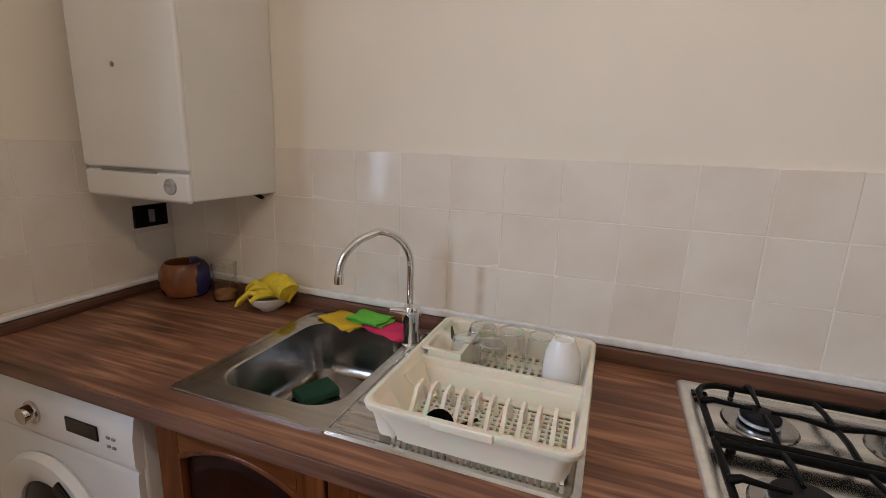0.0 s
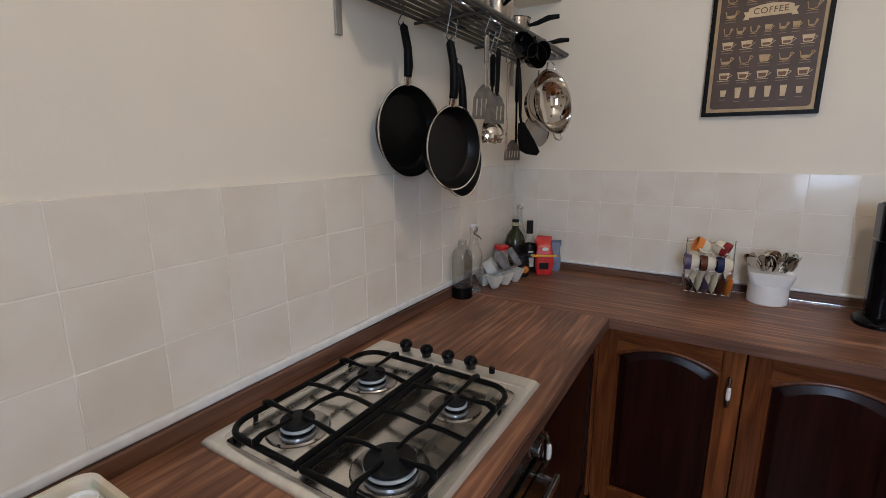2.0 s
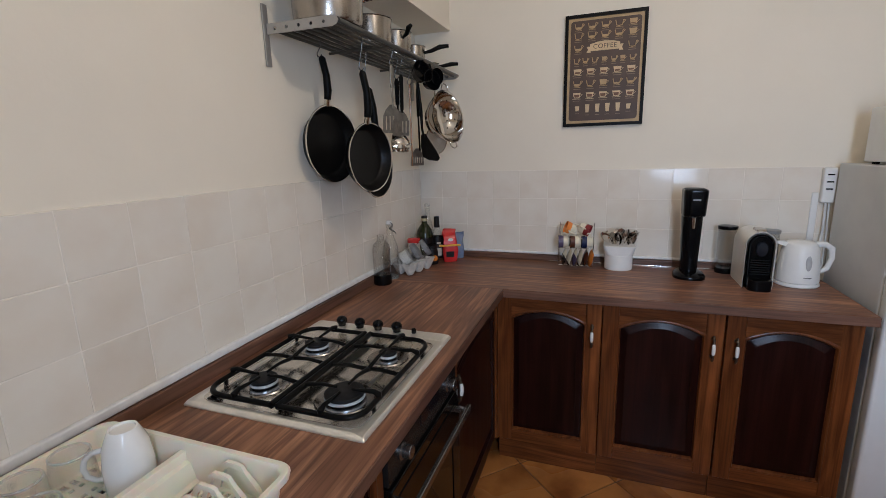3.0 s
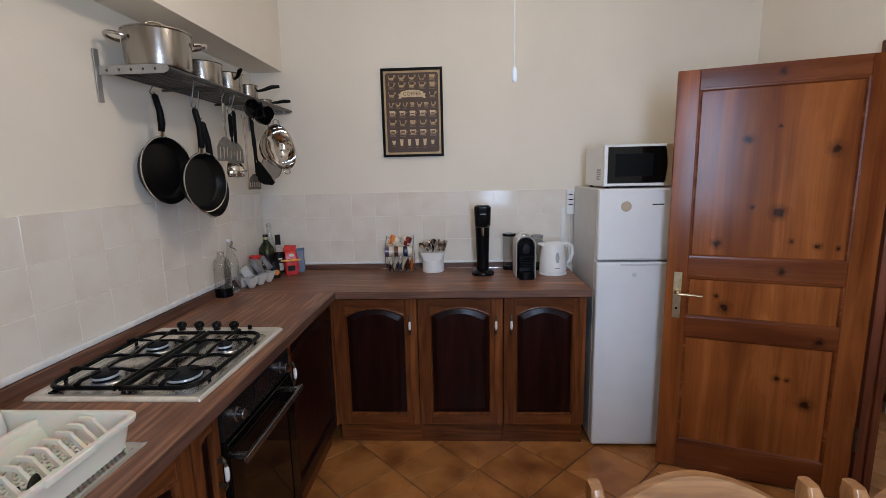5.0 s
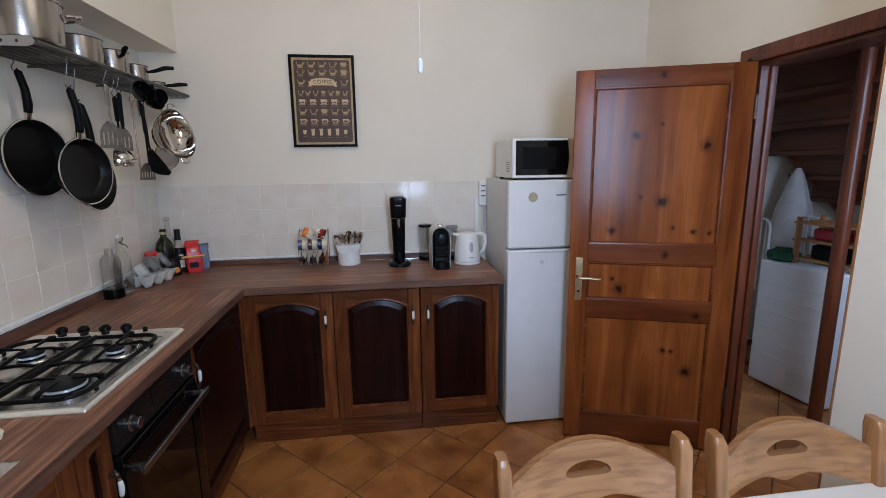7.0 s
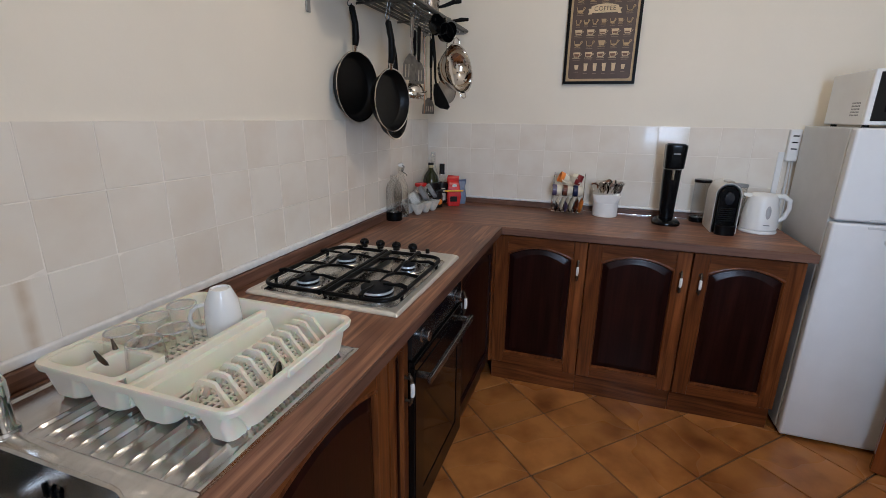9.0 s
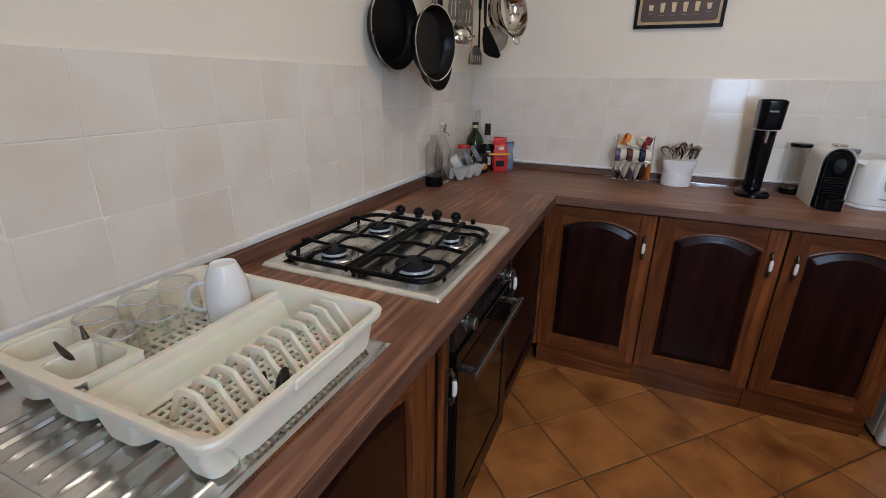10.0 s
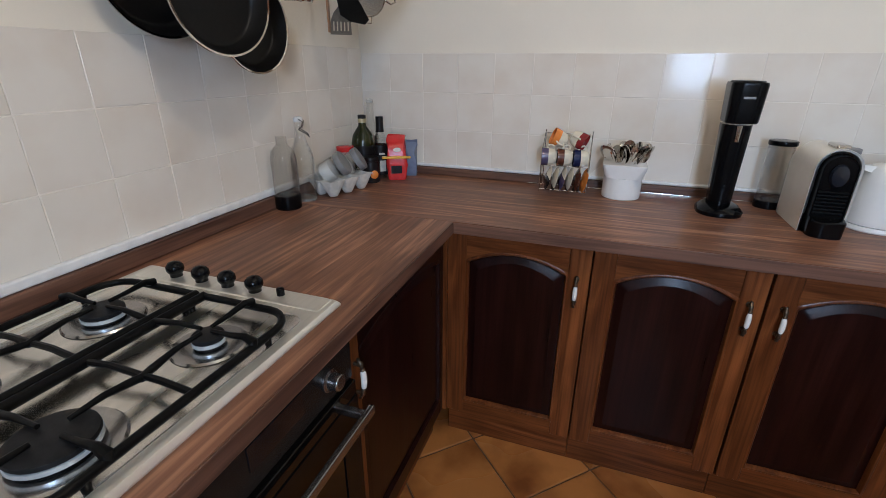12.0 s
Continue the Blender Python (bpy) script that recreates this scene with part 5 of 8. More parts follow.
pot = thing("glazed_pot", -1.178, 1.285, H, "round brown and blue glazed earthenware pot", "pot", 51)
bm = bm_new()
prof = [(0.050, 0.0), (0.068, 0.011), (0.081, 0.048), (0.077, 0.090), (0.063, 0.115), (0.059, 0.119), (0.056, 0.115), (0.066, 0.086), (0.0, 0.012)]
lathe(bm, prof, 32, None, True, True)
part("body", bm, BROWN_GLAZE, pot, "brown glazed body")
bm = bm_new()
lathe(bm, [(0.050, -0.024), (0.0735, -0.022), (0.0745, 0.0), (0.062, 0.022), (0.040, 0.036)], 32, Matrix.Translation((0.040, 0, 0.058)) @ Matrix.Rotation(radians(90), 4, "Y"), False, False)
part("blue_band", bm, BLUE_GLAZE, pot, "dark blue glazed band")
jar = thing("storage_glass", -1.020, 1.305, H, "plain clear glass jar half full of brown sugar", "jar")
bm = bm_new()
lathe(bm, [(0.036, 0.0), (0.038, 0.004), (0.040, 0.12), (0.042, 0.128), (0.040, 0.130), (0.037, 0.12), (0.035, 0.006), (0.0, 0.005)], 24, None, True, True)
part("body", bm, GLASS, jar)
bm = bm_new()
lathe(bm, [(0.034, 0.0065), (0.0348, 0.030), (0.0, 0.034)], 20, None, True, True)
part("contents", bm, mat("brown_sugar", (0.34, 0.17, 0.06), 0.9, spread=0.2, scale=120, bump=0.4, bump_scale=300), jar, "brown sugar")
# ---- boiler on the north wall ----
boiler = thing("wall_boiler", -1.248, 1.052, 1.284, "white wall-hung gas boiler with a hinged lower flap", "boiler")
BW, BD, BH = 0.398, 0.334, 0.78
bm = bm_new()
box(bm, (0, 0.012, 0.004), (BW, BD, BH), 0.006)
part("casing", bm, BOILER_WHITE, boiler)
bm = bm_new()
box(bm, (0.0, 0.0, 0.082), (BW, 0.016, BH), 0.010, 3)
part("front_panel", bm, BOILER_WHITE, boiler)
bm = bm_new()
box(bm, (0.0, 0.001, 0.0), (BW, 0.016, 0.078), 0.010, 3)
fl = part("lower_flap", bm, BOILER_WHITE, boiler)
# Grey strip in place of the shade inside the flap's grip slot.
bm = bm_new()
box(bm, (0.075, -0.001, 0.0745), (0.285, 0.004, 0.080), 0.001)
part("grip_slot_shade", bm, GREY_LID, fl, "grip slot, its shade drawn as a grey strip")
bm = bm_new()
lathe(bm, [(0.022, 0), (0.021, 0.004), (0.014, 0.005), (0.0, 0.004)], 24, Matrix.Translation((0.332, 0.0015, 0.042)) @ Matrix.Rotation(radians(90), 4, "X"))
part("pressure_gauge", bm, mat("gauge_face", (0.34, 0.33, 0.31), 0.3, spread=0.3, scale=80), fl, "small round grey gauge")
bm = bm_new()
lathe(bm, [(0.007, 0), (0.007, 0.001)], 12, Matrix.Translation((0.168, -0.0004, 0.350)) @ Matrix.Rotation(radians(90), 4, "X"))
part("badge", bm, GREY_LID, boiler, "small dark round badge")
bm = bm_new()
tube(bm, [(BW - 0.06, BD - 0.03, 0.004), (BW - 0.03, BD - 0.035, -0.012), (BW - 0.015, BD - 0.06, -0.010), (BW - 0.012, BD - 0.09, 0.004)], 0.004, 8)
part("cable", bm, BLACK_MATT, boiler, "short black cable loop")

sock = thing("wall_socket", XW + 0.012, 1.290, 1.185, "black three-module wall socket on the tiles", "socket")
bm = bm_new()
box(bm, (-0.008, -0.062, -0.038), (0.004, 0.062, 0.038), 0.004)
part("plate", bm, BLACK, sock)
for k in range(3):
    bm = bm_new()
    box(bm, (0.004, -0.034 + k * 0.023, -0.022), (0.007, -0.013 + k * 0.023, 0.022), 0.001)
    part("module", bm, BLACK_MATT if k != 1 else GREY_LID, sock)

# ---- wire shelf ----
SHX0, SHX1, SHY0, SHY1, SHZ = 0.905, 2.085, 1.112, 1.374, 1.925
shelf = thing("wire_shelf", SHX0, SHY1, SHZ, "steel wire wall shelf carrying pots", "shelf")
off = Matrix.Translation((-SHX0, -SHY1, -SHZ))
for k, y in enumerate((1.115, 1.138, 1.170, 1.202, 1.234, 1.266, 1.298, 1.330, 1.360)):
    bm = bm_new()
    tube(bm, [off @ Vector((SHX0 + 0.003, y, SHZ)), off @ Vector((SHX1, y, SHZ))], 0.0062 if k else 0.008, 8)
    part("shelf_rail", bm, WIRE, shelf)
for x in (SHX0 + 0.35, SHX0 + 0.78):
    bm = bm_new()
    tube(bm, [off @ Vector((x, 1.115, SHZ - 0.011)), off @ Vector((x, 1.374, SHZ - 0.011))], 0.005, 8)
    part("cross_bar", bm, WIRE, shelf)
for x in (SHX0, SHX1):
    bm = bm_new()
    outline = [(0.0, -0.016), (0.24, -0.016), (0.256, -0.010), (0.262, 0.0), (0.256, 0.010), (0.24, 0.016), (0.0, 0.016)]
    holes = [[(0.03 + 0.045 * k + 0.006 * math.cos(a * math.pi / 3), 0.006 * math.sin(a * math.pi / 3)) for a in range(6)] for k in range(5)]
    slab(bm, outline, holes, 0.003, Matrix.Translation((x - SHX0 - 0.0015, 0, 0)) @ Matrix.Rotation(radians(-90), 4, "Z"))
    part("side_plate", bm, PLATE, shelf, "perforated pale steel bracket", smooth=False)
    bm = bm_new()
    box(bm, (x - SHX0 - 0.012, 0.003, -0.112), (x - SHX0 + 0.012, 0.009, 0.075), 0.001)
    part("wall_strip", bm, PLATE, shelf, "grey steel wall strip")


def cooking_pot(name, x, y, r, h, label, loops=True, lid=False, bar=None, group="pots on the shelf"):
    p = thing(name, x, y, SHZ + 0.0075, label, "pot", 0, group)
    bm = bm_new()
    lathe(bm, [(r * 0.84, 0.0), (r * 0.92, 0.005), (r * 0.965, 0.018), (r * 0.99, h * 0.5), (r, h - 0.003), (r + 0.004, h), (r + 0.001, h + 0.001), (r - 0.003, h - 0.004), (r - 0.004, 0.02), (0, 0.008)], 40, None, True, True)
    part("body", bm, POT_STEEL, p)
    if loops:
        for a in (134, 314):
            m = Matrix.Rotation(radians(a), 4, "Z")
            bm = bm_new()
            pts = [(r - 0.002, -0.048, h * 0.78), (r + 0.022, -0.047, h * 0.81), (r + 0.044, -0.030, h * 0.84), (r + 0.050, 0, h * 0.85), (r + 0.044, 0.030, h * 0.84), (r + 0.022, 0.047, h * 0.81), (r - 0.002, 0.048, h * 0.78)]
            tube(bm, [m @ Vector(q) for q in pts], 0.0065, 8)
            part("loop_handle", bm, SHINY, p)
    if lid:
        bm = bm_new()
        lathe(bm, [(r + 0.003, h + 0.0012), (r + 0.003, h + 0.005), (r * 0.8, h + 0.012), (0.0, h + 0.018)], 36, None, False, True)
        ld = part("lid", bm, SHINY, p, "polished steel lid")
        bm = bm_new()
        m = Matrix.Rotation(radians(-35), 4, "Z")
        tube(bm, [m @ Vector(q) for q in ((-0.040, 0, h + 0.014), (-0.034, 0, h + 0.034), (-0.014, 0, h + 0.043), (0.014, 0, h + 0.043), (0.034, 0, h + 0.034), (0.040, 0, h + 0.014))], 0.005, 8)
        part("lid_handle", bm, SHINY, ld)
    if bar is not None:
        ang_, ln = bar
        m = Matrix.Rotation(radians(ang_), 4, "Z")
        bm = bm_new()
        tube(bm, [m @ Vector(q) for q in ((r - 0.002, 0, h * 0.72), (r + 0.03, 0, h * 0.80), (r + 0.03 + ln * 0.5, 0, h * 0.98), (r + 0.03 + ln, 0, h * 1.02))], [0.006, 0.009, 0.011, 0.008], 10)
        part("handle", bm, BLACK_MATT, p, "black plastic handle")
    return p


cooking_pot("stock_pot", 1.015, 1.215, 0.115, 0.140, "large steel stock pot with loop handles and a lid", True, True)
cooking_pot("saucepan", 1.335, 1.235, 0.086, 0.106, "medium steel saucepan without a lid", False, False)
cooking_pot("saucepan", 1.580, 1.240, 0.070, 0.112, "steel saucepan with black plastic handles", False, False, (-125, 0.035))
cooking_pot("small_saucepan", 1.790, 1.240, 0.054, 0.094, "small steel milk pan with a black handle", False, False, (-70, 0.085))
cooking_pot("butter_warmer", 1.970, 1.230, 0.046, 0.045, "shallow small steel pan with a black handle", False, False, (-62, 0.075))
bm = bm_new()
lathe(bm, [(0.012, 0), (0.016, 0.008), (0.022, 0.012), (0.020, 0.020), (0.0, 0.022)], 16, Matrix.Translation((0, 0, 0)))
whole("lid_knob", bm, BLACK_MATT, "black lid knob lying between the saucepans", "knob", pose(1.455, 1.300, SHZ + 0.0065, 0, 0, 0))


# ---- hooks, pans and utensils below the shelf ----
def s_hook(x, y, length=0.055, top=SHZ):
    bm = bm_new()
    length += 0.013
    pts = []
    for k in range(7):
        a = math.pi * (k / 6)
        pts.append((0.010 * math.cos(a), 0, 0.0095 + 0.009 * math.sin(a) - 0.008))
    pts = [(p[0], p[1], p[2]) for p in pts]
    pts += [(-0.010, 0, -0.012), (0.008, 0, -length + 0.012)]
    for k in range(6):
        a = math.pi * (k / 5)
        pts.append((-0.001 + 0.009 * math.cos(a), 0, -length + 0.008 - 0.010 * math.sin(a)))
    tube(bm, pts, 0.0019, 6)
    return whole("s_hook", bm, WIRE, "thin bent steel hook over a shelf rail", "hook", pose(x, y, top, 0, 0, 90), "shelf hooks")


def frying_pan(x, y, zc, r, hl, rz, rim, label, tilt=0.0, lean=0.0):
    """A pan hanging by its handle, its inside turned to -y; the origin lies at the handle's eye."""
    p = thing("frying_pan", x, y, zc, label, "frying pan", rz, "hanging pans")
    p.matrix_basis = pose(x, y, zc, 0, lean, rz)
    m0 = Matrix.Rotation(radians(90 + tilt), 4, "X")
    bm = bm_new()
    lathe(bm, [(0.0, -0.041), (r * 0.78, -0.041), (r * 0.84, -0.036), (r * 0.985, -0.002)], 48, m0, False, False)
    part("underside", bm, BLACK_MATT, p)
    bm = bm_new()
    lathe(bm, [(r * 0.985, -0.002), (r + 0.002, 0.0), (r + 0.001, 0.0025), (r * 0.975, 0.0015)], 48, m0, False, False)
    part("rim", bm, SHINY, p, "bright steel rim")
    bm = bm_new()
    lathe(bm, [(r * 0.975, 0.0012), (r * 0.93, -0.010), (r * 0.84, -0.031), (r * 0.76, -0.037), (0.0, -0.038)], 48, m0, False, False)
    part("cooking_surface", bm, NONSTICK, p, "black non-stick coating")
    bm = bm_new()
    tube(bm, [(0, 0.004, r - 0.004), (0, -0.004, r + 0.025)], [0.010, 0.011], 10)
    part("ferrule", bm, SHINY, p)
    bm = bm_new()
    tube(bm, [(0, -0.003, r + 0.020), (0, -0.010, r + 0.05), (0, -0.012, r + hl * 0.6), (0, -0.002, r + hl - 0.008), (0, 0.002, r + hl)], [0.0125, 0.0145, 0.0130, 0.0125, 0.006], 12)
    part("handle", bm, BLACK_MATT, p)
    return p


frying_pan(1.145, 1.318, 1.568, 0.142, 0.168, -8, True, "large black non-stick frying pan hanging from the shelf", lean=-5)
frying_pan(1.160, 1.165, 1.514, 0.126, 0.178, -10, True, "smaller black non-stick frying pan hanging in front", lean=-5)
frying_pan(1.328, 1.228, 1.468, 0.120, 0.196, -4, True, "small black frying pan mostly hidden behind another", lean=-7)
for x, y, l in ((1.118, 1.330, 0.036), (1.132, 1.170, 0.092), (1.278, 1.234, 0.122)):
    s_hook(x, y, l)


def turner(x, y, z_top, length, m, label, slots=5, w=0.07, bl=0.085, hl_mat=None, rz=-40, cat="spatula", grip=0.5):
    """A flat-bladed utensil that hangs by its handle; grip is the share of the handle that is broad."""
    t = thing("turner", x, y, z_top, label, cat, rz, "hanging utensils")
    bm = bm_new()
    h = -(length - bl)
    loft(bm, [rrect(0, oy, hw_, hd_, 0.002, z, 2) for z, hw_, hd_, oy in ((0.0, 0.010, 0.005, 0), (-0.012, 0.018, 0.008, 0), (h * grip, 0.014, 0.008, 0.004), (h * grip - 0.004, 0.009, 0.004, 0.004), (h + 0.004, 0.010, 0.003, 0.0))], True, True)
    part("handle", bm, hl_mat or m, t)
    bm = bm_new()
    outline = [(-0.008, h + 0.014), (0.008, h + 0.014), (w * 0.34, h - 0.004), (w / 2, h - 0.028), (w / 2 * 1.06, h - bl), (-w / 2 * 1.06, h - bl), (-w / 2, h - 0.028), (-w * 0.34, h - 0.004)]
    holes = []
    for k in range(slots):
        cx = (k - (slots - 1) / 2) * w / (slots + 0.6)
        holes.append([(cx - 0.0026, h - bl + 0.012), (cx + 0.0026, h - bl + 0.012), (cx + 0.0026, h - 0.030), (cx - 0.0026, h - 0.030)])
    slab(bm, outline, holes, 0.002, Matrix.Rotation(radians(5), 4, "X"))
    part("blade", bm, m, t, smooth=False)
    return t


turner(1.318, 1.140, 1.862, 0.255, UTENSIL, "slotted grey steel turner hanging from the shelf", 4, 0.074, 0.095)
turner(1.448, 1.160, 1.848, 0.248, UTENSIL, "slotted steel turner with a long black handle", 4, 0.072, 0.090, hl_mat=BLACK_MATT, grip=0.9)
turner(1.735, 1.205, 1.838, 0.375, UTENSIL, "long steel skimmer hanging behind the spatula", 5, 0.070, 0.070, BLACK_MATT, -40, grip=0.45)
spat = thing("black_spatula", 1.575, 1.140, 1.838, "black nylon spatula with a broad slanted blade", "spatula", -36, "hanging utensils")
bm = bm_new()
tube(bm, [(0, 0, 0), (0.004, -0.002, -0.05), (0.008, -0.010, -0.13), (0.014, -0.004, -0.205), (0.028, 0.004, -0.245)], [0.005, 0.0085, 0.0075, 0.0055, 0.0050], 10)
part("handle", bm, BLACK_MATT, spat)
bm = bm_new()
slab(bm, [(0.012, -0.232), (0.034, -0.226), (0.090, -0.300), (0.112, -0.338), (0.098, -0.352), (0.050, -0.346), (0.020, -0.330), (0.010, -0.280)], [], 0.004, Matrix.Translation((0, 0.002, 0)))
part("blade", bm, BLACK_MATT, spat, "broad black blade", smooth=False)
wsp = thing("wooden_spatula", 1.660, 1.215, 1.838, "flat pale wooden spatula hanging among the utensils", "spatula", 25, "hanging utensils")
bm = bm_new()
loft(bm, [rrect(0, 0, w_, d_, 0.002, z, 3) for z, w_, d_ in ((0.0, 0.012, 0.006), (-0.010, 0.017, 0.008), (-0.200, 0.015, 0.008), (-0.260, 0.030, 0.007), (-0.300, 0.040, 0.006), (-0.372, 0.042, 0.004))], True, True)
part("blade", bm, PINE_V, wsp)
srv = thing("pasta_server", 1.478, 1.195, 1.838, "polished steel pasta server with short prongs", "pasta server", -42, "hanging utensils")
bm = bm_new()
loft(bm, [rrect(0, 0, w_, d_, 0.002, z, 3) for z, w_, d_ in ((0.0, 0.010, 0.005), (-0.012, 0.019, 0.010), (-0.105, 0.016, 0.010), (-0.110, 0.009, 0.004), (-0.225, 0.009, 0.003))], True, True)
part("handle", bm, BLACK_MATT, srv)
bm = bm_new()
rows = []
for i in range(9):
    u = i / 8
    wd = 0.014 + 0.030 * math.sin(math.pi * min(1.0, u * 0.62 + 0.08))
    rows.append([bm.verts.new((wd * v, -0.030 * math.sin(u * 2.2) + 0.014 * v * v, -0.220 - 0.085 * u)) for v in (-1, -0.5, 0, 0.5, 1)])
for r0, r1 in zip(rows, rows[1:]):
    for j in range(4):
        bm.faces.new((r0[j], r0[j + 1], r1[j + 1], r1[j]))
ex = bmesh.ops.extrude_face_region(bm, geom=bm.faces[:])
bmesh.ops.translate(bm, vec=(0, 0.0018, 0), verts=[g for g in ex["geom"] if isinstance(g, bmesh.types.BMVert)])
part("bowl", bm, SHINY, srv, "curved polished bowl")
for k in range(7):
    a_ = (k - 3) / 3
    bm = bm_new()
    z_ = -0.302 + 0.030 * abs(a_) ** 2
    tube(bm, [(0.036 * a_, -0.014, z_), (0.040 * a_, -0.034, z_ - 0.004), (0.041 * a_, -0.046, z_ + 0.002)], [0.0042, 0.0038, 0.0020], 7)
    part("prong", bm, SHINY, srv)
for x, y, l in ((1.318, 1.140, 0.050), (1.448, 1.160, 0.064), (1.575, 1.140, 0.074), (1.735, 1.205, 0.074), (1.478, 1.195, 0.074), (1.660, 1.215, 0.074), (1.690, 1.130, 0.050)):
    s_hook(x, y, l)

# black measuring jug shapes: a bundle of black plastic spoons and cups
jg = thing("measuring_cups", 1.590, 1.105, 1.862, "bundle of black plastic measuring cups hanging on a ring", "measuring cups", -30, "hanging utensils")
for k, (x, z, r) in enumerate(((-0.040, -0.006, 0.050), (0.006, -0.030, 0.046), (0.034, -0.008, 0.036))):
    bm = bm_new()
    lathe(bm, [(r * 0.7, 0), (r * 0.75, 0.003), (r, r * 0.75), (r * 0.94, r * 0.75), (r * 0.7, 0.006), (0, 0.005)], 20, Matrix.Translation((x, -0.006 * k, z)) @ Matrix.Rotation(radians(70 + 12 * k), 4, "X"), True, True)
    tube(bm, [(x, 0, z + r * 0.6), (x * 0.6, -0.004, z + r + 0.018), (0.01, 0, 0.040)], [0.006, 0.005, 0.004], 8)
    part("cup", bm, BLACK, jg)

col = thing("colander", 1.700, 1.040, 1.688, "polished steel colander hanging tilted on a hook", "colander", -16, "hanging utensils")
mt = Matrix.Rotation(radians(80), 4, "X") @ Matrix.Rotation(radians(0), 4, "Z")
bm = bm_new()
R = 0.114
lathe(bm, [(R, 0.0), (R + 0.008, 0.001), (R + 0.008, 0.003), (R - 0.001, 0.003), (R * 0.97, -0.020), (R * 0.80, -0.055), (R * 0.55, -0.074), (0, -0.078)], 40, mt, False, True)
lathe(bm, [(R, 0.0), (R * 0.985, -0.020), (R * 0.815, -0.057), (R * 0.56, -0.077), (0, -0.081)], 40, mt, False, True)
part("bowl", bm, SHINY, col)
bm = bm_new()
lathe(bm, [(R * 0.50, -0.075), (R * 0.56, -0.092), (R * 0.54, -0.092), (R * 0.48, -0.075)], 32, mt, False, False)
part("foot", bm, SHINY, col)
for a in (90, 270):
    bm = bm_new()
    m = mt @ Matrix.Rotation(radians(a), 4, "Z")
    tube(bm, [m @ Vector(q) for q in ((R + 0.004, -0.026, 0.002), (R + 0.026, -0.022, 0.004), (R + 0.034, 0, 0.005), (R + 0.026, 0.022, 0.004), (R + 0.004, 0.026, 0.002))], 0.0035, 8)
    part("loop_handle", bm, SHINY, col)
for a in range(26):
    for q, rr in ((0.885, -0.036), (0.70, -0.064)):
        if (a + int(q * 100)) % 2:
            continue
        bm = bm_new()
        m = mt @ Matrix.Rotation(radians(a * 360 / 26), 4, "Z")
        lathe(bm, [(0.0032, 0), (0.0, 0.0004)], 6, m @ Matrix.Translation((R * q - 0.004, 0, rr + 0.0035)) @ Matrix.Rotation(radians(-52), 4, "Y"), True, False)
        part("hole", bm, BLACK, col)
sv = thing("sieve", 1.770, 1.130, 1.585, "round wire-mesh sieve hanging behind the colander", "sieve", -30, "hanging utensils")
bm = bm_new()
m0 = Matrix.Rotation(radians(90), 4, "X")
tube(bm, [m0 @ Vector((0.066 * math.cos(2 * math.pi * k / 24), 0.066 * math.sin(2 * math.pi * k / 24), 0)) for k in range(24)], 0.0028, 6, closed=True)
part("rim", bm, SHINY, sv)
bm = bm_new()
lathe(bm, [(0.064, 0.0), (0.055, -0.022), (0.030, -0.036), (0.0, -0.040)], 24, m0, False, False)
part("mesh", bm, mat("wire_mesh", (0.34, 0.32, 0.30), 0.4, 0.7, spread=0.25, scale=300, alpha=0.65), sv, "fine grey wire mesh")
bm = bm_new()
tube(bm, [(0, 0, 0.066), (0, 0, 0.235)], [0.004, 0.005], 8)
tube(bm, [(-0.012, 0, -0.066), (-0.008, 0, -0.086), (0.008, 0, -0.086), (0.012, 0, -0.066)], 0.0025, 6)
part("handle", bm, SHINY, sv)

# ---- bottles and food in the corner ----
bt = thing("carbonator_bottle", 1.486, 1.318, H, "clear plastic carbonator bottle with a black base", "bottle")
bm = bm_new()
lathe(bm, [(0.040, 0.0), (0.043, 0.004), (0.043, 0.045), (0.041, 0.048), (0.0, 0.048)], 28, None, True, True)
part("base", bm, BLACK, bt, "black base cup")
bm = bm_new()
lathe(bm, [(0.0405, 0.0485), (0.0415, 0.06), (0.0415, 0.165), (0.036, 0.192), (0.020, 0.207), (0.017, 0.214), (0.017, 0.236), (0.0155, 0.236), (0.0155, 0.214), (0.034, 0.190), (0.0400, 0.165), (0.0400, 0.06), (0.0385, 0.0495)], 28, None, False, False)
part("body", bm, CLEAR_PLASTIC, bt)
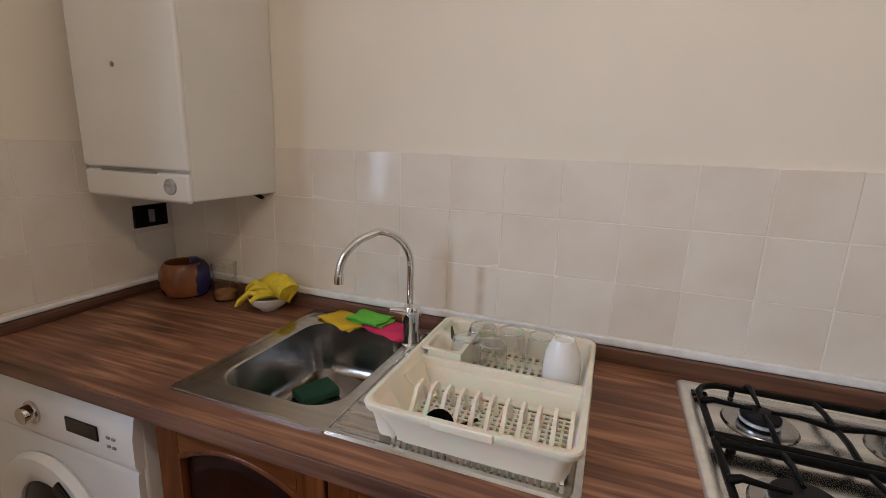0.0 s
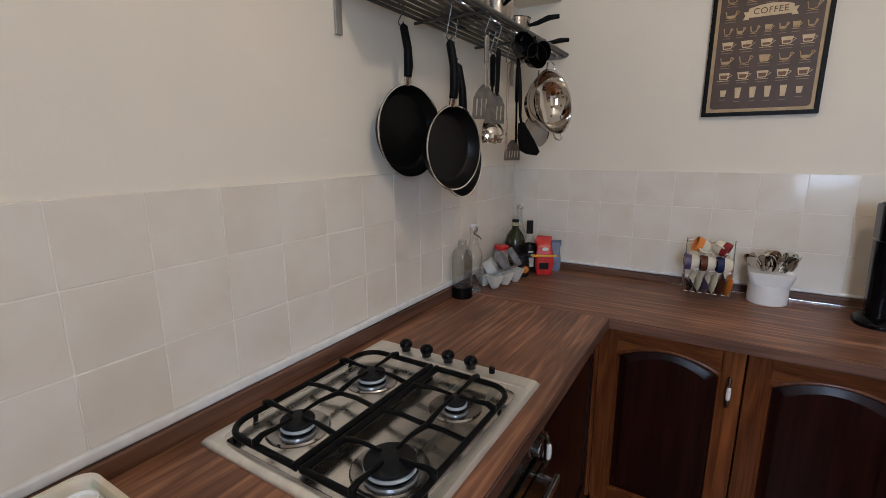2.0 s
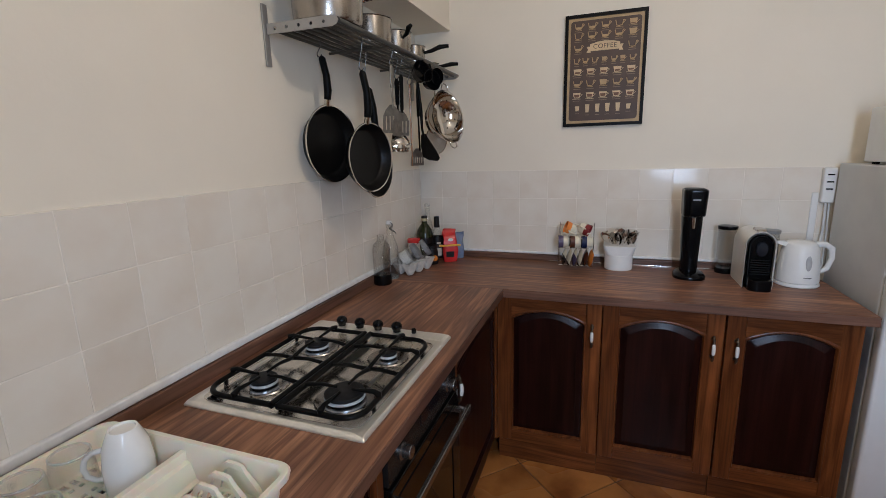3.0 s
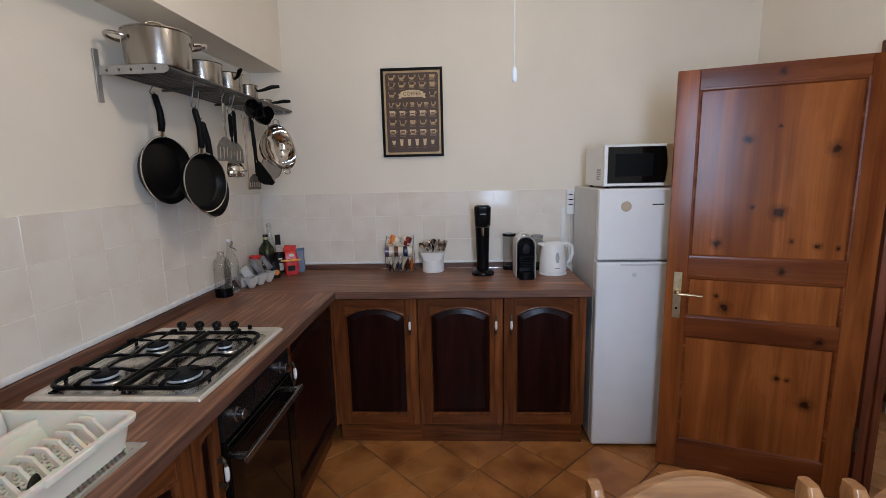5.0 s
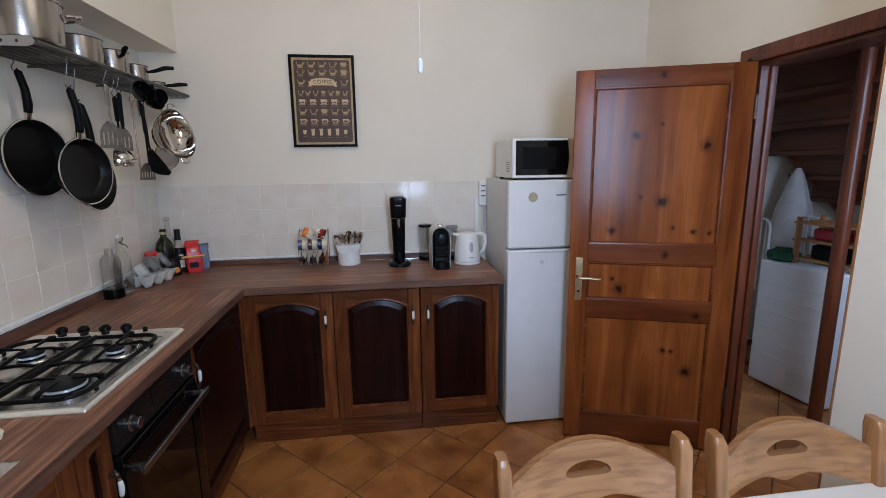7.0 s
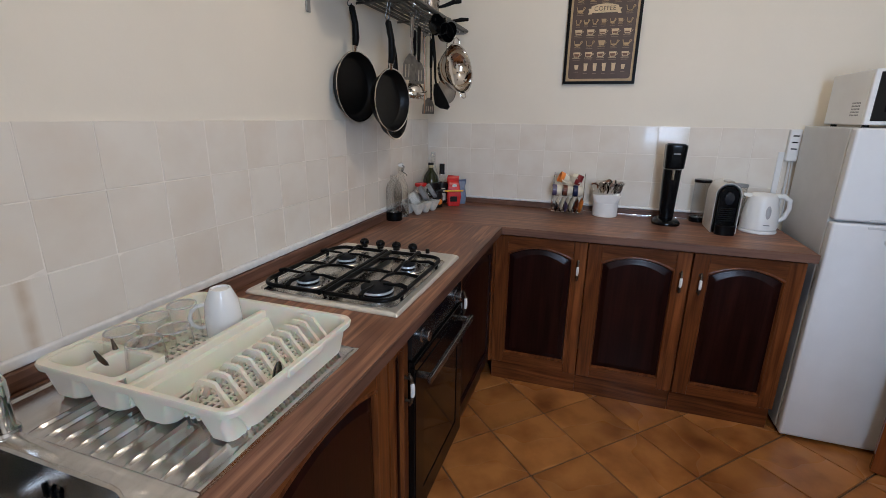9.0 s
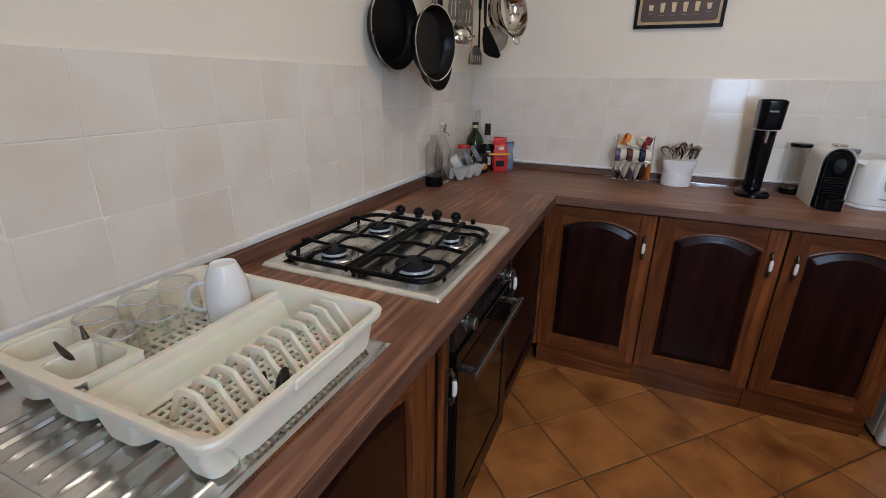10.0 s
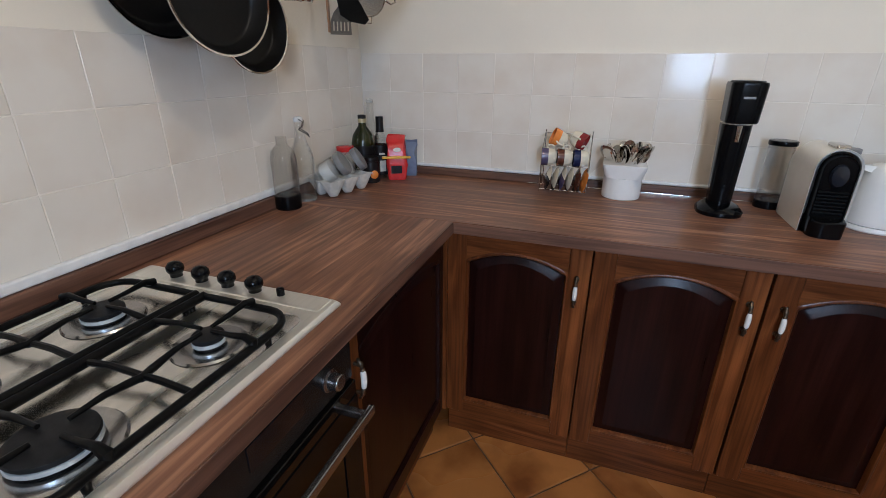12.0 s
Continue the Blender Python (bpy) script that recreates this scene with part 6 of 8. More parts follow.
def swing_bottle(x, y, r, h, rz, label, clip=True):
    """A clear glass bottle with a stopper and, where clip is set, a wire bail."""
    sw = thing("swing_top_bottle", x, y, H, label, "bottle", rz, "swing-top bottles")
    bm = bm_new()
    lathe(bm, [(r * 0.92, 0.0), (r, 0.005), (r, h * 0.52), (r * 0.92, h * 0.60), (r * 0.55, h * 0.74), (0.0165, h * 0.82), (0.0145, h * 0.93), (0.0175, h * 0.945), (0.0175, h * 0.985), (0.0125, h * 0.985), (0.0115, h * 0.82), (r * 0.48, h * 0.73), (r * 0.86, h * 0.59), (r * 0.92, h * 0.51), (r * 0.92, 0.010), (0.0, 0.008)], 28, None, True, True)
    part("body", bm, GLASS, sw)
    bm = bm_new()
    lathe(bm, [(r * 0.94, 0.001), (r * 0.96, 0.004), (r * 0.90, 0.010), (0.0, 0.006)], 28, None, True, True)
    part("thick_base", bm, bpy.data.materials["thick_glass"], sw, "thick glass base")
    bm = bm_new()
    lathe(bm, [(0.013, h * 0.986), (0.016, h), (0.015, h * 1.035), (0.008, h * 1.05), (0.0, h * 1.05)], 16, None, True, True)
    part("stopper", bm, CERAMIC if clip else bpy.data.materials["thick_glass"], sw, "pale stopper")
    if not clip:
        return
    bm = bm_new()
    for q in (-1, 1):
        tube(bm, [(0.0, q * 0.0185, h * 0.90), (0.012, q * 0.021, h * 0.93), (0.016, q * 0.019, h * 0.99), (0.004, q * 0.017, h * 1.02)], 0.0019, 6)
        tube(bm, [(0.0, q * 0.0185, h * 0.90), (0.026, q * 0.012, h * 0.84), (0.032, 0.0, h * 0.80)], 0.0019, 6)
    part("clip", bm, WIRE, sw, "bent wire clip")


swing_bottle(1.590, 1.322, 0.040, 0.275, -60, "clear glass swing-top bottle beside the carton")
swing_bottle(2.105, 1.325, 0.034, 0.300, 30, "tall clear swing-top bottle in the corner", False)
# carton tray with two jars lying in it
car = thing("egg_carton", 1.735, 1.262, H, "white pulp egg carton with deep rounded cups", "egg carton", -14)
bm = bm_new()
nx, ny = 48, 24
grid = []
for i in range(nx + 1):
    row = []
    for j in range(ny + 1):
        x, y = -0.110 + 0.22 * i / nx, -0.060 + 0.12 * j / ny
        cup = abs(math.sin(math.pi * (x + 0.110) / 0.0733)) ** 0.7 * abs(math.sin(math.pi * (y + 0.060) / 0.060)) ** 0.7
        row.append(bm.verts.new((x, y, 0.062 - 0.057 * min(1.0, cup * 1.15) + 0.002 * noise.noise(Vector((x * 40, y * 40, 0))))))
    grid.append(row)
for i in range(nx):
    for j in range(ny):
        bm.faces.new((grid[i][j], grid[i + 1][j], grid[i + 1][j + 1], grid[i][j + 1]))
ex = bmesh.ops.extrude_face_region(bm, geom=bm.faces[:])
bmesh.ops.translate(bm, vec=(0, 0, -0.0035), verts=[g for g in ex["geom"] if isinstance(g, bmesh.types.BMVert)])
part("tray", bm, EGG_CARTON, car)
for k, (x, y, rz, lab) in enumerate(((1.700, 1.272, -72, "glass jar with a grey lid lying in the carton"), (1.795, 1.258, -66, "glass jar with a broad grey lid lying beside another"))):
    j = thing("storage_jar", x, y, H + 0.092, lab, "jar", rz, "jars in the carton")
    mm = Matrix.Rotation(radians(58), 4, "Y") @ Matrix.Translation((0, 0, -0.050))
    bm = bm_new()
    lathe(bm, [(0.038, 0.0), (0.043, 0.006), (0.043, 0.072), (0.038, 0.084), (0.036, 0.084), (0.040, 0.070), (0.040, 0.008), (0.0, 0.006)], 28, mm, True, True)
    part("body", bm, GLASS, j)
    bm = bm_new()
    lathe(bm, [(0.0445, 0.080), (0.0455, 0.083), (0.0455, 0.100), (0.043, 0.103), (0.040, 0.1015), (0.0, 0.1015)], 32, mm, True, True)
    part("lid", bm, GREY_LID, j, "grey metal screw lid")
    bm = bm_new()
    lathe(bm, [(0.034, 0.009), (0.0385, 0.016), (0.0385, 0.052), (0.0, 0.060)], 20, mm, True, True)
    part("contents", bm, CERAMIC, j, "white contents")
rt = thing("red_lidded_jar", 1.865, 1.315, H, "small jar with a bright red lid behind the carton", "jar")
bm = bm_new()
lathe(bm, [(0.030, 0.0), (0.033, 0.004), (0.033, 0.118), (0.028, 0.128), (0.0, 0.128)], 24, None, True, True)
part("body", bm, LABEL_PALE, rt)
bm = bm_new()
lathe(bm, [(0.034, 0.1285), (0.035, 0.130), (0.035, 0.146), (0.033, 0.148), (0.0, 0.148)], 24, None, True, True)
part("lid", bm, RED, rt, "bright red lid")
oil = thing("olive_oil_bottle", 1.968, 1.290, H, "squat dark green olive oil bottle with a gold cap", "bottle")
bm = bm_new()
lathe(bm, [(0.044, 0.0), (0.048, 0.005), (0.049, 0.120), (0.048, 0.150), (0.041, 0.180), (0.026, 0.204), (0.0165, 0.216), (0.0150, 0.232)], 32, None, True, True)
part("body", bm, OLIVE_GLASS, oil)
bm = bm_new()
lathe(bm, [(0.0165, 0.230), (0.0168, 0.245), (0.0160, 0.246)], 20, None, False, False)
part("collar", bm, mat("gold_cap", (0.50, 0.42, 0.24), 0.4, 0.4, spread=0.1), oil, "pale gold collar")
bm = bm_new()
lathe(bm, [(0.0168, 0.2462), (0.0168, 0.258), (0.015, 0.260), (0.0, 0.260)], 20, None, True, True)
part("cap", bm, LABEL_BLACK, oil, "dark screw cap")
bm = bm_new()
lathe(bm, [(0.0494, 0.092), (0.0498, 0.093), (0.0492, 0.140), (0.0488, 0.141)], 32, None, False, False)
part("label", bm, LABEL_BLACK, oil, "dark label")
cb = thing("sauce_bottle", 2.010, 1.232, H, "clear bottle with black and white labels", "bottle")
bm = bm_new()
lathe(bm, [(0.032, 0.0), (0.034, 0.004), (0.035, 0.120), (0.032, 0.145), (0.020, 0.175), (0.0150, 0.195), (0.0140, 0.250)], 24, None, True, True)
part("body", bm, GLASS, cb)
bm = bm_new()
lathe(bm, [(0.0355, 0.015), (0.0362, 0.016), (0.0362, 0.128), (0.0335, 0.138)], 24, None, False, False)
part("label", bm, LABEL_BLACK, cb, "black label")
for z0, z1, a0 in ((0.100, 0.108, 195), (0.082, 0.094, 215), (0.030, 0.076, 200)):
    bm = bm_new()
    arc = [math.radians(a0 + 8 * q) for q in range(6)]
    loft(bm, [[Vector((0.0368 * math.cos(t_), 0.0368 * math.sin(t_), z)) for t_ in arc] + [Vector((0.0358 * math.cos(t_), 0.0358 * math.sin(t_), z)) for t_ in reversed(arc)] for z in (z0, z1)], True, True)
    part("label_print", bm, LABEL_PALE, cb, "pale printed patch")
bm = bm_new()
lathe(bm, [(0.0178, 0.190), (0.0162, 0.205), (0.0158, 0.252), (0.0, 0.253)], 20, None, True, True)
part("neck_label", bm, LABEL_BLACK, cb, "black neck sleeve")
dj = thing("dark_jar", 1.915, 1.232, H, "dark brown jar with an orange fruit label", "jar")
bm = bm_new()
lathe(bm, [(0.034, 0.0), (0.037, 0.004), (0.037, 0.070), (0.032, 0.082), (0.032, 0.086), (0.0, 0.086)], 24, None, True, True)
part("body", bm, LABEL_BLACK, dj)
bm = bm_new()
lathe(bm, [(0.033, 0.0865), (0.035, 0.088), (0.035, 0.102), (0.033, 0.104), (0.0, 0.104)], 24, None, True, True)
part("lid", bm, LABEL_BLACK, dj, "black lid")
bm = bm_new()
lathe(bm, [(0.017, 0.0), (0.014, 0.003), (0.0, 0.004)], 16, Matrix.Translation((-0.024, -0.0285, 0.036)) @ Matrix.Rotation(radians(40), 4, "Z") @ Matrix.Rotation(radians(-90), 4, "Y"))
part("label", bm, COL_ORANGE, dj, "round orange label")


def foil_pack(name, x, y, w, d, h, rz, m, label):
    p = thing(name, x, y, H, label, "packet", rz)
    bm = bm_new()
    rng = random.Random(name)
    loops = []
    for z, sx, sy in ((0.0, 0.92, 0.90), (0.006, 1.0, 1.0), (h * 0.35, 1.02, 1.04), (h * 0.7, 0.98, 0.86), (h * 0.86, 0.96, 0.50), (h * 0.93, 0.97, 0.22), (h, 0.98, 0.16)):
        lp = rrect(0, 0, w * sx, d * sy, min(w, d) * 0.16 * sy, z, 4)
        loops.append([q + (Vector((0.015 * noise.noise(q * 55), 0.016 * noise.noise(q * 47 + Vector((3, 1, 7))), 0.020 * noise.noise(q * 40))) if z > 0.01 else Vector()) for q in lp])
    loft(bm, loops, True, True)
    part("bag", bm, m, p)
    return p


rp = foil_pack("coffee_packet", 2.010, 1.158, 0.076, 0.085, 0.180, -62, RED, "red foil coffee packet closed with a yellow clip")
bm = bm_new()
box(bm, (-0.062, -0.056, 0.092), (0.055, -0.047, 0.102), 0.003)
part("clip", bm, YELLOW_PLASTIC, rp, "long yellow bag clip")
bm = bm_new()
lathe(bm, [(0.016, 0.0), (0.015, 0.0015), (0.0, 0.0018)], 20, Matrix.Translation((0.0, -0.0475, 0.128)) @ Matrix.Rotation(radians(90), 4, "X") @ Matrix.Diagonal((1.0, 0.55, 1, 1)))
part("emblem", bm, CERAMIC, rp, "pale oval emblem")
bm = bm_new()
box(bm, (-0.026, -0.0492, 0.030), (0.018, -0.046, 0.062), 0.001)
part("picture", bm, LABEL_BLACK, rp, "dark printed picture")
foil_pack("blue_packet", 2.098, 1.128, 0.048, 0.066, 0.150, -70, BLUE_FOIL, "blue-grey foil packet standing behind the red one")

# ---- things along the east wall ----
cad = thing("cup_rack", 2.045, 0.468, H, "chrome wire rack holding espresso cups and saucers", "cup rack")
bm = bm_new()
for y in (-0.086, 0.086):
    tube(bm, [(-0.045, y, 0.0022), (-0.045, y, 0.155), (0.035, y, 0.225), (0.045, y, 0.0022)], 0.0022, 6)
for z, x in ((0.012, -0.045), (0.012, 0.045), (0.105, -0.045), (0.155, -0.045), (0.215, 0.030)):
    tube(bm, [(x, -0.086, z), (x, 0.086, z)], 0.0020, 6)
part("wire_frame", bm, CHROME, cad)
for k, m in enumerate((COL_BLACK, COL_GREEN, COL_PURPLE, COL_OLIVE, COL_BROWN, COL_ORANGE)):
    s = thing("saucer", 2.012, 0.468 + 0.066 - k * 0.0265, H + 0.055, "two-tone glazed saucer standing on edge in the rack", "saucer", 15, "espresso saucers")
    tip = Matrix.Rotation(radians(12), 4, "X") @ Matrix.Rotation(radians(90), 4, "X")
    for name, glaze, side in (("body", CREAM_CUP, 1), ("glaze", m, -1)):
        bm = bm_new()
        lathe(bm, [(0.0, 0.0), (0.020, 0.0), (0.024, 0.003), (0.044, 0.008), (0.046, 0.010), (0.043, 0.0115), (0.022, 0.006), (0.0, 0.005)], 32, None, True, True)
        bmesh.ops.bisect_plane(bm, geom=bm.verts[:] + bm.edges[:] + bm.faces[:], plane_co=(0, (0.018, -0.020, 0.022, -0.026, 0.044, 0.043)[k], 0), plane_no=(-0.35 * side, side, 0), clear_inner=True)
        bmesh.ops.transform(bm, matrix=tip, verts=bm.verts[:])
        part(name, bm, glaze, s, "coloured glaze" if side < 0 else "cream glaze")


def espresso_cup(x, y, z, m, rz, band, label):
    c = thing("espresso_cup", x, y, z, label, "cup", rz, "espresso cups")
    m = m @ Matrix.Diagonal((1.0, 1.0, 0.96, 1)) @ Matrix.Translation((0, 0, -0.029))
    bm = bm_new()
    lathe(bm, [(0.018, 0.0), (0.024, 0.004), (0.029, 0.018), (0.0305, 0.033)], 28, m, True, False)
    part("body", bm, CREAM_CUP, c)
    bm = bm_new()
    lathe(bm, [(0.0305, 0.0332), (0.0315, 0.050), (0.0318, 0.058), (0.0300, 0.058), (0.0275, 0.030), (0.0, 0.006)], 28, m, False, True)
    part("band", bm, band, c, "coloured glazed rim band")
    bm = bm_new()
    tube(bm, [m @ Vector(q) for q in ((0.027, 0, 0.012), (0.040, 0, 0.013), (0.045, 0, 0.022), (0.042, 0, 0.034), (0.030, 0, 0.040))], 0.0036, 8)
    part("handle", bm, CREAM_CUP, c)


LYING = Matrix.Rotation(radians(-90), 4, "X") @ Matrix.Rotation(radians(-90), 4, "Z")
for k, (b, word) in enumerate(((COL_PURPLE, "lilac"), (COL_BROWN, "brown"), (COL_NAVY, "navy"))):
    espresso_cup(2.010, 0.468 + 0.060 - k * 0.058, H + 0.136, LYING, 10, b, "cream espresso cup with a %s rim lying in the rack" % word)
espresso_cup(2.030, 0.468 + 0.030, H + 0.200, Matrix.Rotation(radians(-66), 4, "X") @ Matrix.Rotation(radians(160), 4, "Z"), 15, COL_ORANGE, "cream espresso cup with an orange rim lying on top")
espresso_cup(2.030, 0.468 - 0.040, H + 0.200, Matrix.Rotation(radians(112), 4, "X") @ Matrix.Rotation(radians(160), 4, "Z"), -15, COL_RED, "cream espresso cup with a dark red rim lying on top")

ch = thing("cutlery_holder", 2.040, 0.258, H, "white ceramic cutlery pot packed with steel spoons and forks", "cutlery holder")
bm = bm_new()
lathe(bm, [(0.064, 0.0), (0.068, 0.004), (0.068, 0.074), (0.066, 0.078), (0.0, 0.078)], 36, None, True, True)
part("base", bm, CERAMIC, ch)
bm = bm_new()
loft(bm, [rrect(0, 0, 0.126, 0.130, 0.030, 0.0785, 5), rrect(0, 0, 0.138, 0.146, 0.016, 0.112, 5), rrect(0, 0, 0.142, 0.150, 0.012, 0.126, 5), rrect(0, 0, 0.136, 0.144, 0.012, 0.128, 5)], True, True)
part("tray", bm, CERAMIC, ch)
rng = random.Random(5)
for k in range(30):
    a, rad_ = rng.uniform(0, 6.28), rng.uniform(0.008, 0.056)
    px, py = rad_ * math.cos(a), rad_ * math.sin(a)
    lean = rng.uniform(20, 55) * rad_ / 0.05
    ob = thing("spoon" if k % 3 else "fork", 2.040 + px, 0.258 + py, H + 0.126, "polished steel spoon standing in the cutlery pot" if k % 3 else "polished steel fork standing in the cutlery pot", "cutlery", math.degrees(a), "cutlery in the pot")
    m = Matrix.Rotation(radians(lean), 4, "Y") @ Matrix.Rotation(rng.uniform(0, 6.28), 4, "Z")
    ln = rng.uniform(0.000, 0.022)
    bm = bm_new()
    tube(bm, [m @ Vector((0, 0, 0.0)), m @ Vector((0, 0, ln))], [0.0035, 0.0025], 6)
    part("stem", bm, SHINY, ob)
    bm = bm_new()
    if k % 3:
        lathe(bm, [(0.0, -0.006), (0.012, -0.003), (0.017, 0.001), (0.0165, 0.002), (0.010, -0.001), (0.0, -0.003)], 16, m @ Matrix.Translation((0, 0, ln + 0.028)) @ Matrix.Rotation(radians(90), 4, "X") @ Matrix.Diagonal((1.4, 2.1, 1.4, 1)), True, True)
        part("spoon_bowl", bm, SHINY, ob)
    else:
        box(bm, (-0.011, -0.001, 0), (0.011, 0.001, 0.018), 0.0006, 1, m @ Matrix.Translation((0, 0, ln - 0.002)))
        for q in range(4):
            box(bm, (-0.011 + q * 0.0062, -0.001, 0.017), (-0.011 + q * 0.0062 + 0.0034, 0.001, 0.045), 0.0004, 1, m @ Matrix.Translation((0, 0, ln - 0.002)))
        part("fork_head", bm, SHINY, ob)

soda = thing("soda_maker", 1.965, -0.050, H, "tall black plastic drink carbonator", "soda maker")
bm = bm_new()
loft(bm, [rrect(-0.015, 0, 0.150, 0.135, 0.06, 0.0, 7), rrect(-0.015, 0, 0.152, 0.137, 0.06, 0.012, 7), rrect(-0.012, 0, 0.135, 0.118, 0.055, 0.024, 7), rrect(0.0, 0, 0.100, 0.085, 0.04, 0.032, 7)], True, True)
part("base", bm, BLACK, soda)
bm = bm_new()
loft(bm, [rrect(0.010, 0, 0.085, 0.070, 0.032, 0.030, 7), rrect(0.012, 0, 0.090, 0.076, 0.034, 0.12, 7), rrect(0.014, 0, 0.098, 0.086, 0.036, 0.285, 7)], True, True)
part("column", bm, BLACK, soda)
bm = bm_new()
loft(bm, [rrect(-0.008, 0, 0.118, 0.088, 0.030, 0.292, 7), rrect(-0.008, 0, 0.122, 0.092, 0.030, 0.298, 7), rrect(-0.010, 0, 0.130, 0.100, 0.032, 0.402, 7), rrect(-0.010, 0, 0.126, 0.096, 0.032, 0.410, 7)], True, True)
part("head", bm, BLACK, soda)
bm = bm_new()
loft(bm, [rrect(-0.010, 0, 0.112, 0.084, 0.028, 0.4102, 7), rrect(-0.010, 0, 0.106, 0.078, 0.026, 0.414, 7)], True, True)
part("button", bm, BLACK_MATT, soda, "matt top button")
bm = bm_new()
box(bm, (-0.0752, -0.016, 0.364), (-0.0735, 0.016, 0.371), 0.0006)
part("badge", bm, GREY_LID, soda, "small pale badge")
bm = bm_new()
tube(bm, [(-0.042, 0, 0.284), (-0.042, 0, 0.235)], [0.008, 0.006], 10)
part("nozzle", bm, SHINY, soda, "thin steel nozzle")

def canister(x, y, r, h, label, lid=BLACK):
    c = thing("canister", x, y, H, label, "canister")
    bm = bm_new()
    lathe(bm, [(r, 0.0), (r + 0.001, 0.004), (r + 0.001, 0.022), (r, 0.026), (0, 0.026)], 28, None, True, True)
    part("base", bm, BLACK, c, "black base")
    bm = bm_new()
    lathe(bm, [(r * 0.97, 0.0265), (r * 0.97, h - 0.016), (r * 0.93, h - 0.016), (r * 0.93, 0.0265)], 28, None, False, False)
    part("body", bm, CLEAR_PLASTIC, c)
    bm = bm_new()
    lathe(bm, [(r, h - 0.0155), (r + 0.002, h - 0.013), (r + 0.002, h - 0.002), (r, h), (0, h)], 28, None, True, True)
    part("lid", bm, lid, c, "black lid")


canister(2.078, -0.222, 0.040, 0.228, "clear plastic canister with black base and lid")
canister(2.070, -0.395, 0.036, 0.215, "clear container with a dark lid behind the kettle", GREY_LID)

cm = thing("coffee_machine", 1.812, -0.293, H, "white and black capsule coffee machine", "coffee machine")
def arch_loop(x, hw_, h, n=12, base=0.0):
    pts = [Vector((x, -hw_, base)), Vector((x, -hw_, h - hw_))]
    for k in range(1, n):
        a = math.pi * k / n
        pts.append(Vector((x, -hw_ * math.cos(a), h - hw_ + hw_ * math.sin(a))))
    return pts + [Vector((x, hw_, h - hw_)), Vector((x, hw_, base))]
bm = bm_new()
loft(bm, [arch_loop(0.014, 0.052, 0.238), arch_loop(0.008, 0.056, 0.244), arch_loop(0.19, 0.056, 0.244), arch_loop(0.222, 0.052, 0.228)], False, True)
part("shell", bm, mat("cream_shell", (0.80, 0.78, 0.73), 0.3, spread=0.02), cm, "cream-white curved shell")
bm = bm_new()
loft(bm, [arch_loop(0.000, 0.038, 0.222, base=0.052), arch_loop(-0.004, 0.041, 0.227, base=0.050), arch_loop(0.017, 0.0455, 0.232, base=0.050)], True, False)
part("front", bm, BLACK, cm, "black front panel")
bm = bm_new()
loft(bm, [rrect(0.000, 0, 0.100, 0.086, 0.03, 0.0, 6), rrect(0.000, 0, 0.104, 0.088, 0.03, 0.045, 6), rrect(0.004, 0, 0.095, 0.082, 0.03, 0.052, 6)], True, True)
part("drip_tray", bm, BLACK, cm, "black drip tray")
bm = bm_new()
lathe(bm, [(0.027, 0.0), (0.023, 0.009), (0.0, 0.011)], 24, Matrix.Translation((-0.003, 0, 0.172)) @ Matrix.Rotation(radians(-90), 4, "Y") @ Matrix.Diagonal((1.25, 0.85, 1, 1)))
part("spout_cover", bm, mat("glossy_grey", (0.012, 0.014, 0.020), 0.10, spread=0.1), cm, "glossy drop-shaped spout cover")
for k in range(7):
    bm = bm_new()
    box(bm, (-0.0060, -0.036, 0.062 + k * 0.010), (0.002, 0.036, 0.067 + k * 0.010), 0.0012)
    part("rib", bm, BLACK_MATT, cm)
bm = bm_new()
box(bm, (0.02, -0.018, 0.240), (0.09, 0.018, 0.254), 0.006)
part("lever", bm, SHINY, cm, "steel top lever")

kt = thing("kettle", 1.935, -0.468, H, "white plastic electric kettle on its base", "kettle", -90)
bm = bm_new()
lathe(bm, [(0.080, 0.0), (0.083, 0.004), (0.080, 0.016), (0.0, 0.017)], 36, None, True, True)
part("base", bm, WHITE_PLASTIC, kt)
bm = bm_new()
lathe(bm, [(0.078, 0.0175), (0.080, 0.024), (0.077, 0.08), (0.068, 0.15), (0.060, 0.178), (0.048, 0.190), (0.0, 0.196)], 36, None, True, True)
part("body", bm, WHITE_PLASTIC, kt)
bm = bm_new()
loft(bm, [[Vector((-0.055, -0.022, 0.168)), Vector((-0.055, 0.022, 0.168)), Vector((-0.052, 0.020, 0.188)), Vector((-0.052, -0.020, 0.188))], [Vector((-0.088, -0.008, 0.178)), Vector((-0.088, 0.008, 0.178)), Vector((-0.088, 0.006, 0.188)), Vector((-0.088, -0.006, 0.188))]], True, True)
part("spout", bm, WHITE_PLASTIC, kt)
bm = bm_new()
tube(bm, [(0.052, 0, 0.178), (0.085, 0, 0.180), (0.112, 0, 0.162), (0.116, 0, 0.120), (0.102, 0, 0.075), (0.080, 0, 0.058)], [0.013, 0.013, 0.012, 0.011, 0.011, 0.010], 10)
part("handle", bm, WHITE_PLASTIC, kt)
bm = bm_new()
lathe(bm, [(0.0125, 0.0), (0.010, 0.003), (0.0, 0.004)], 20, Matrix.Translation((0.012, -0.0712, 0.108)) @ Matrix.Rotation(radians(82), 4, "X") @ Matrix.Diagonal((1.0, 2.7, 1, 1)))
part("water_gauge", bm, mat("gauge_window", (0.42, 0.42, 0.42), 0.1, spread=0.1), kt, "grey oval water gauge")
bm = bm_new()
box(bm, (-0.002, -0.0800, 0.044), (0.026, -0.0765, 0.048), 0.0005)
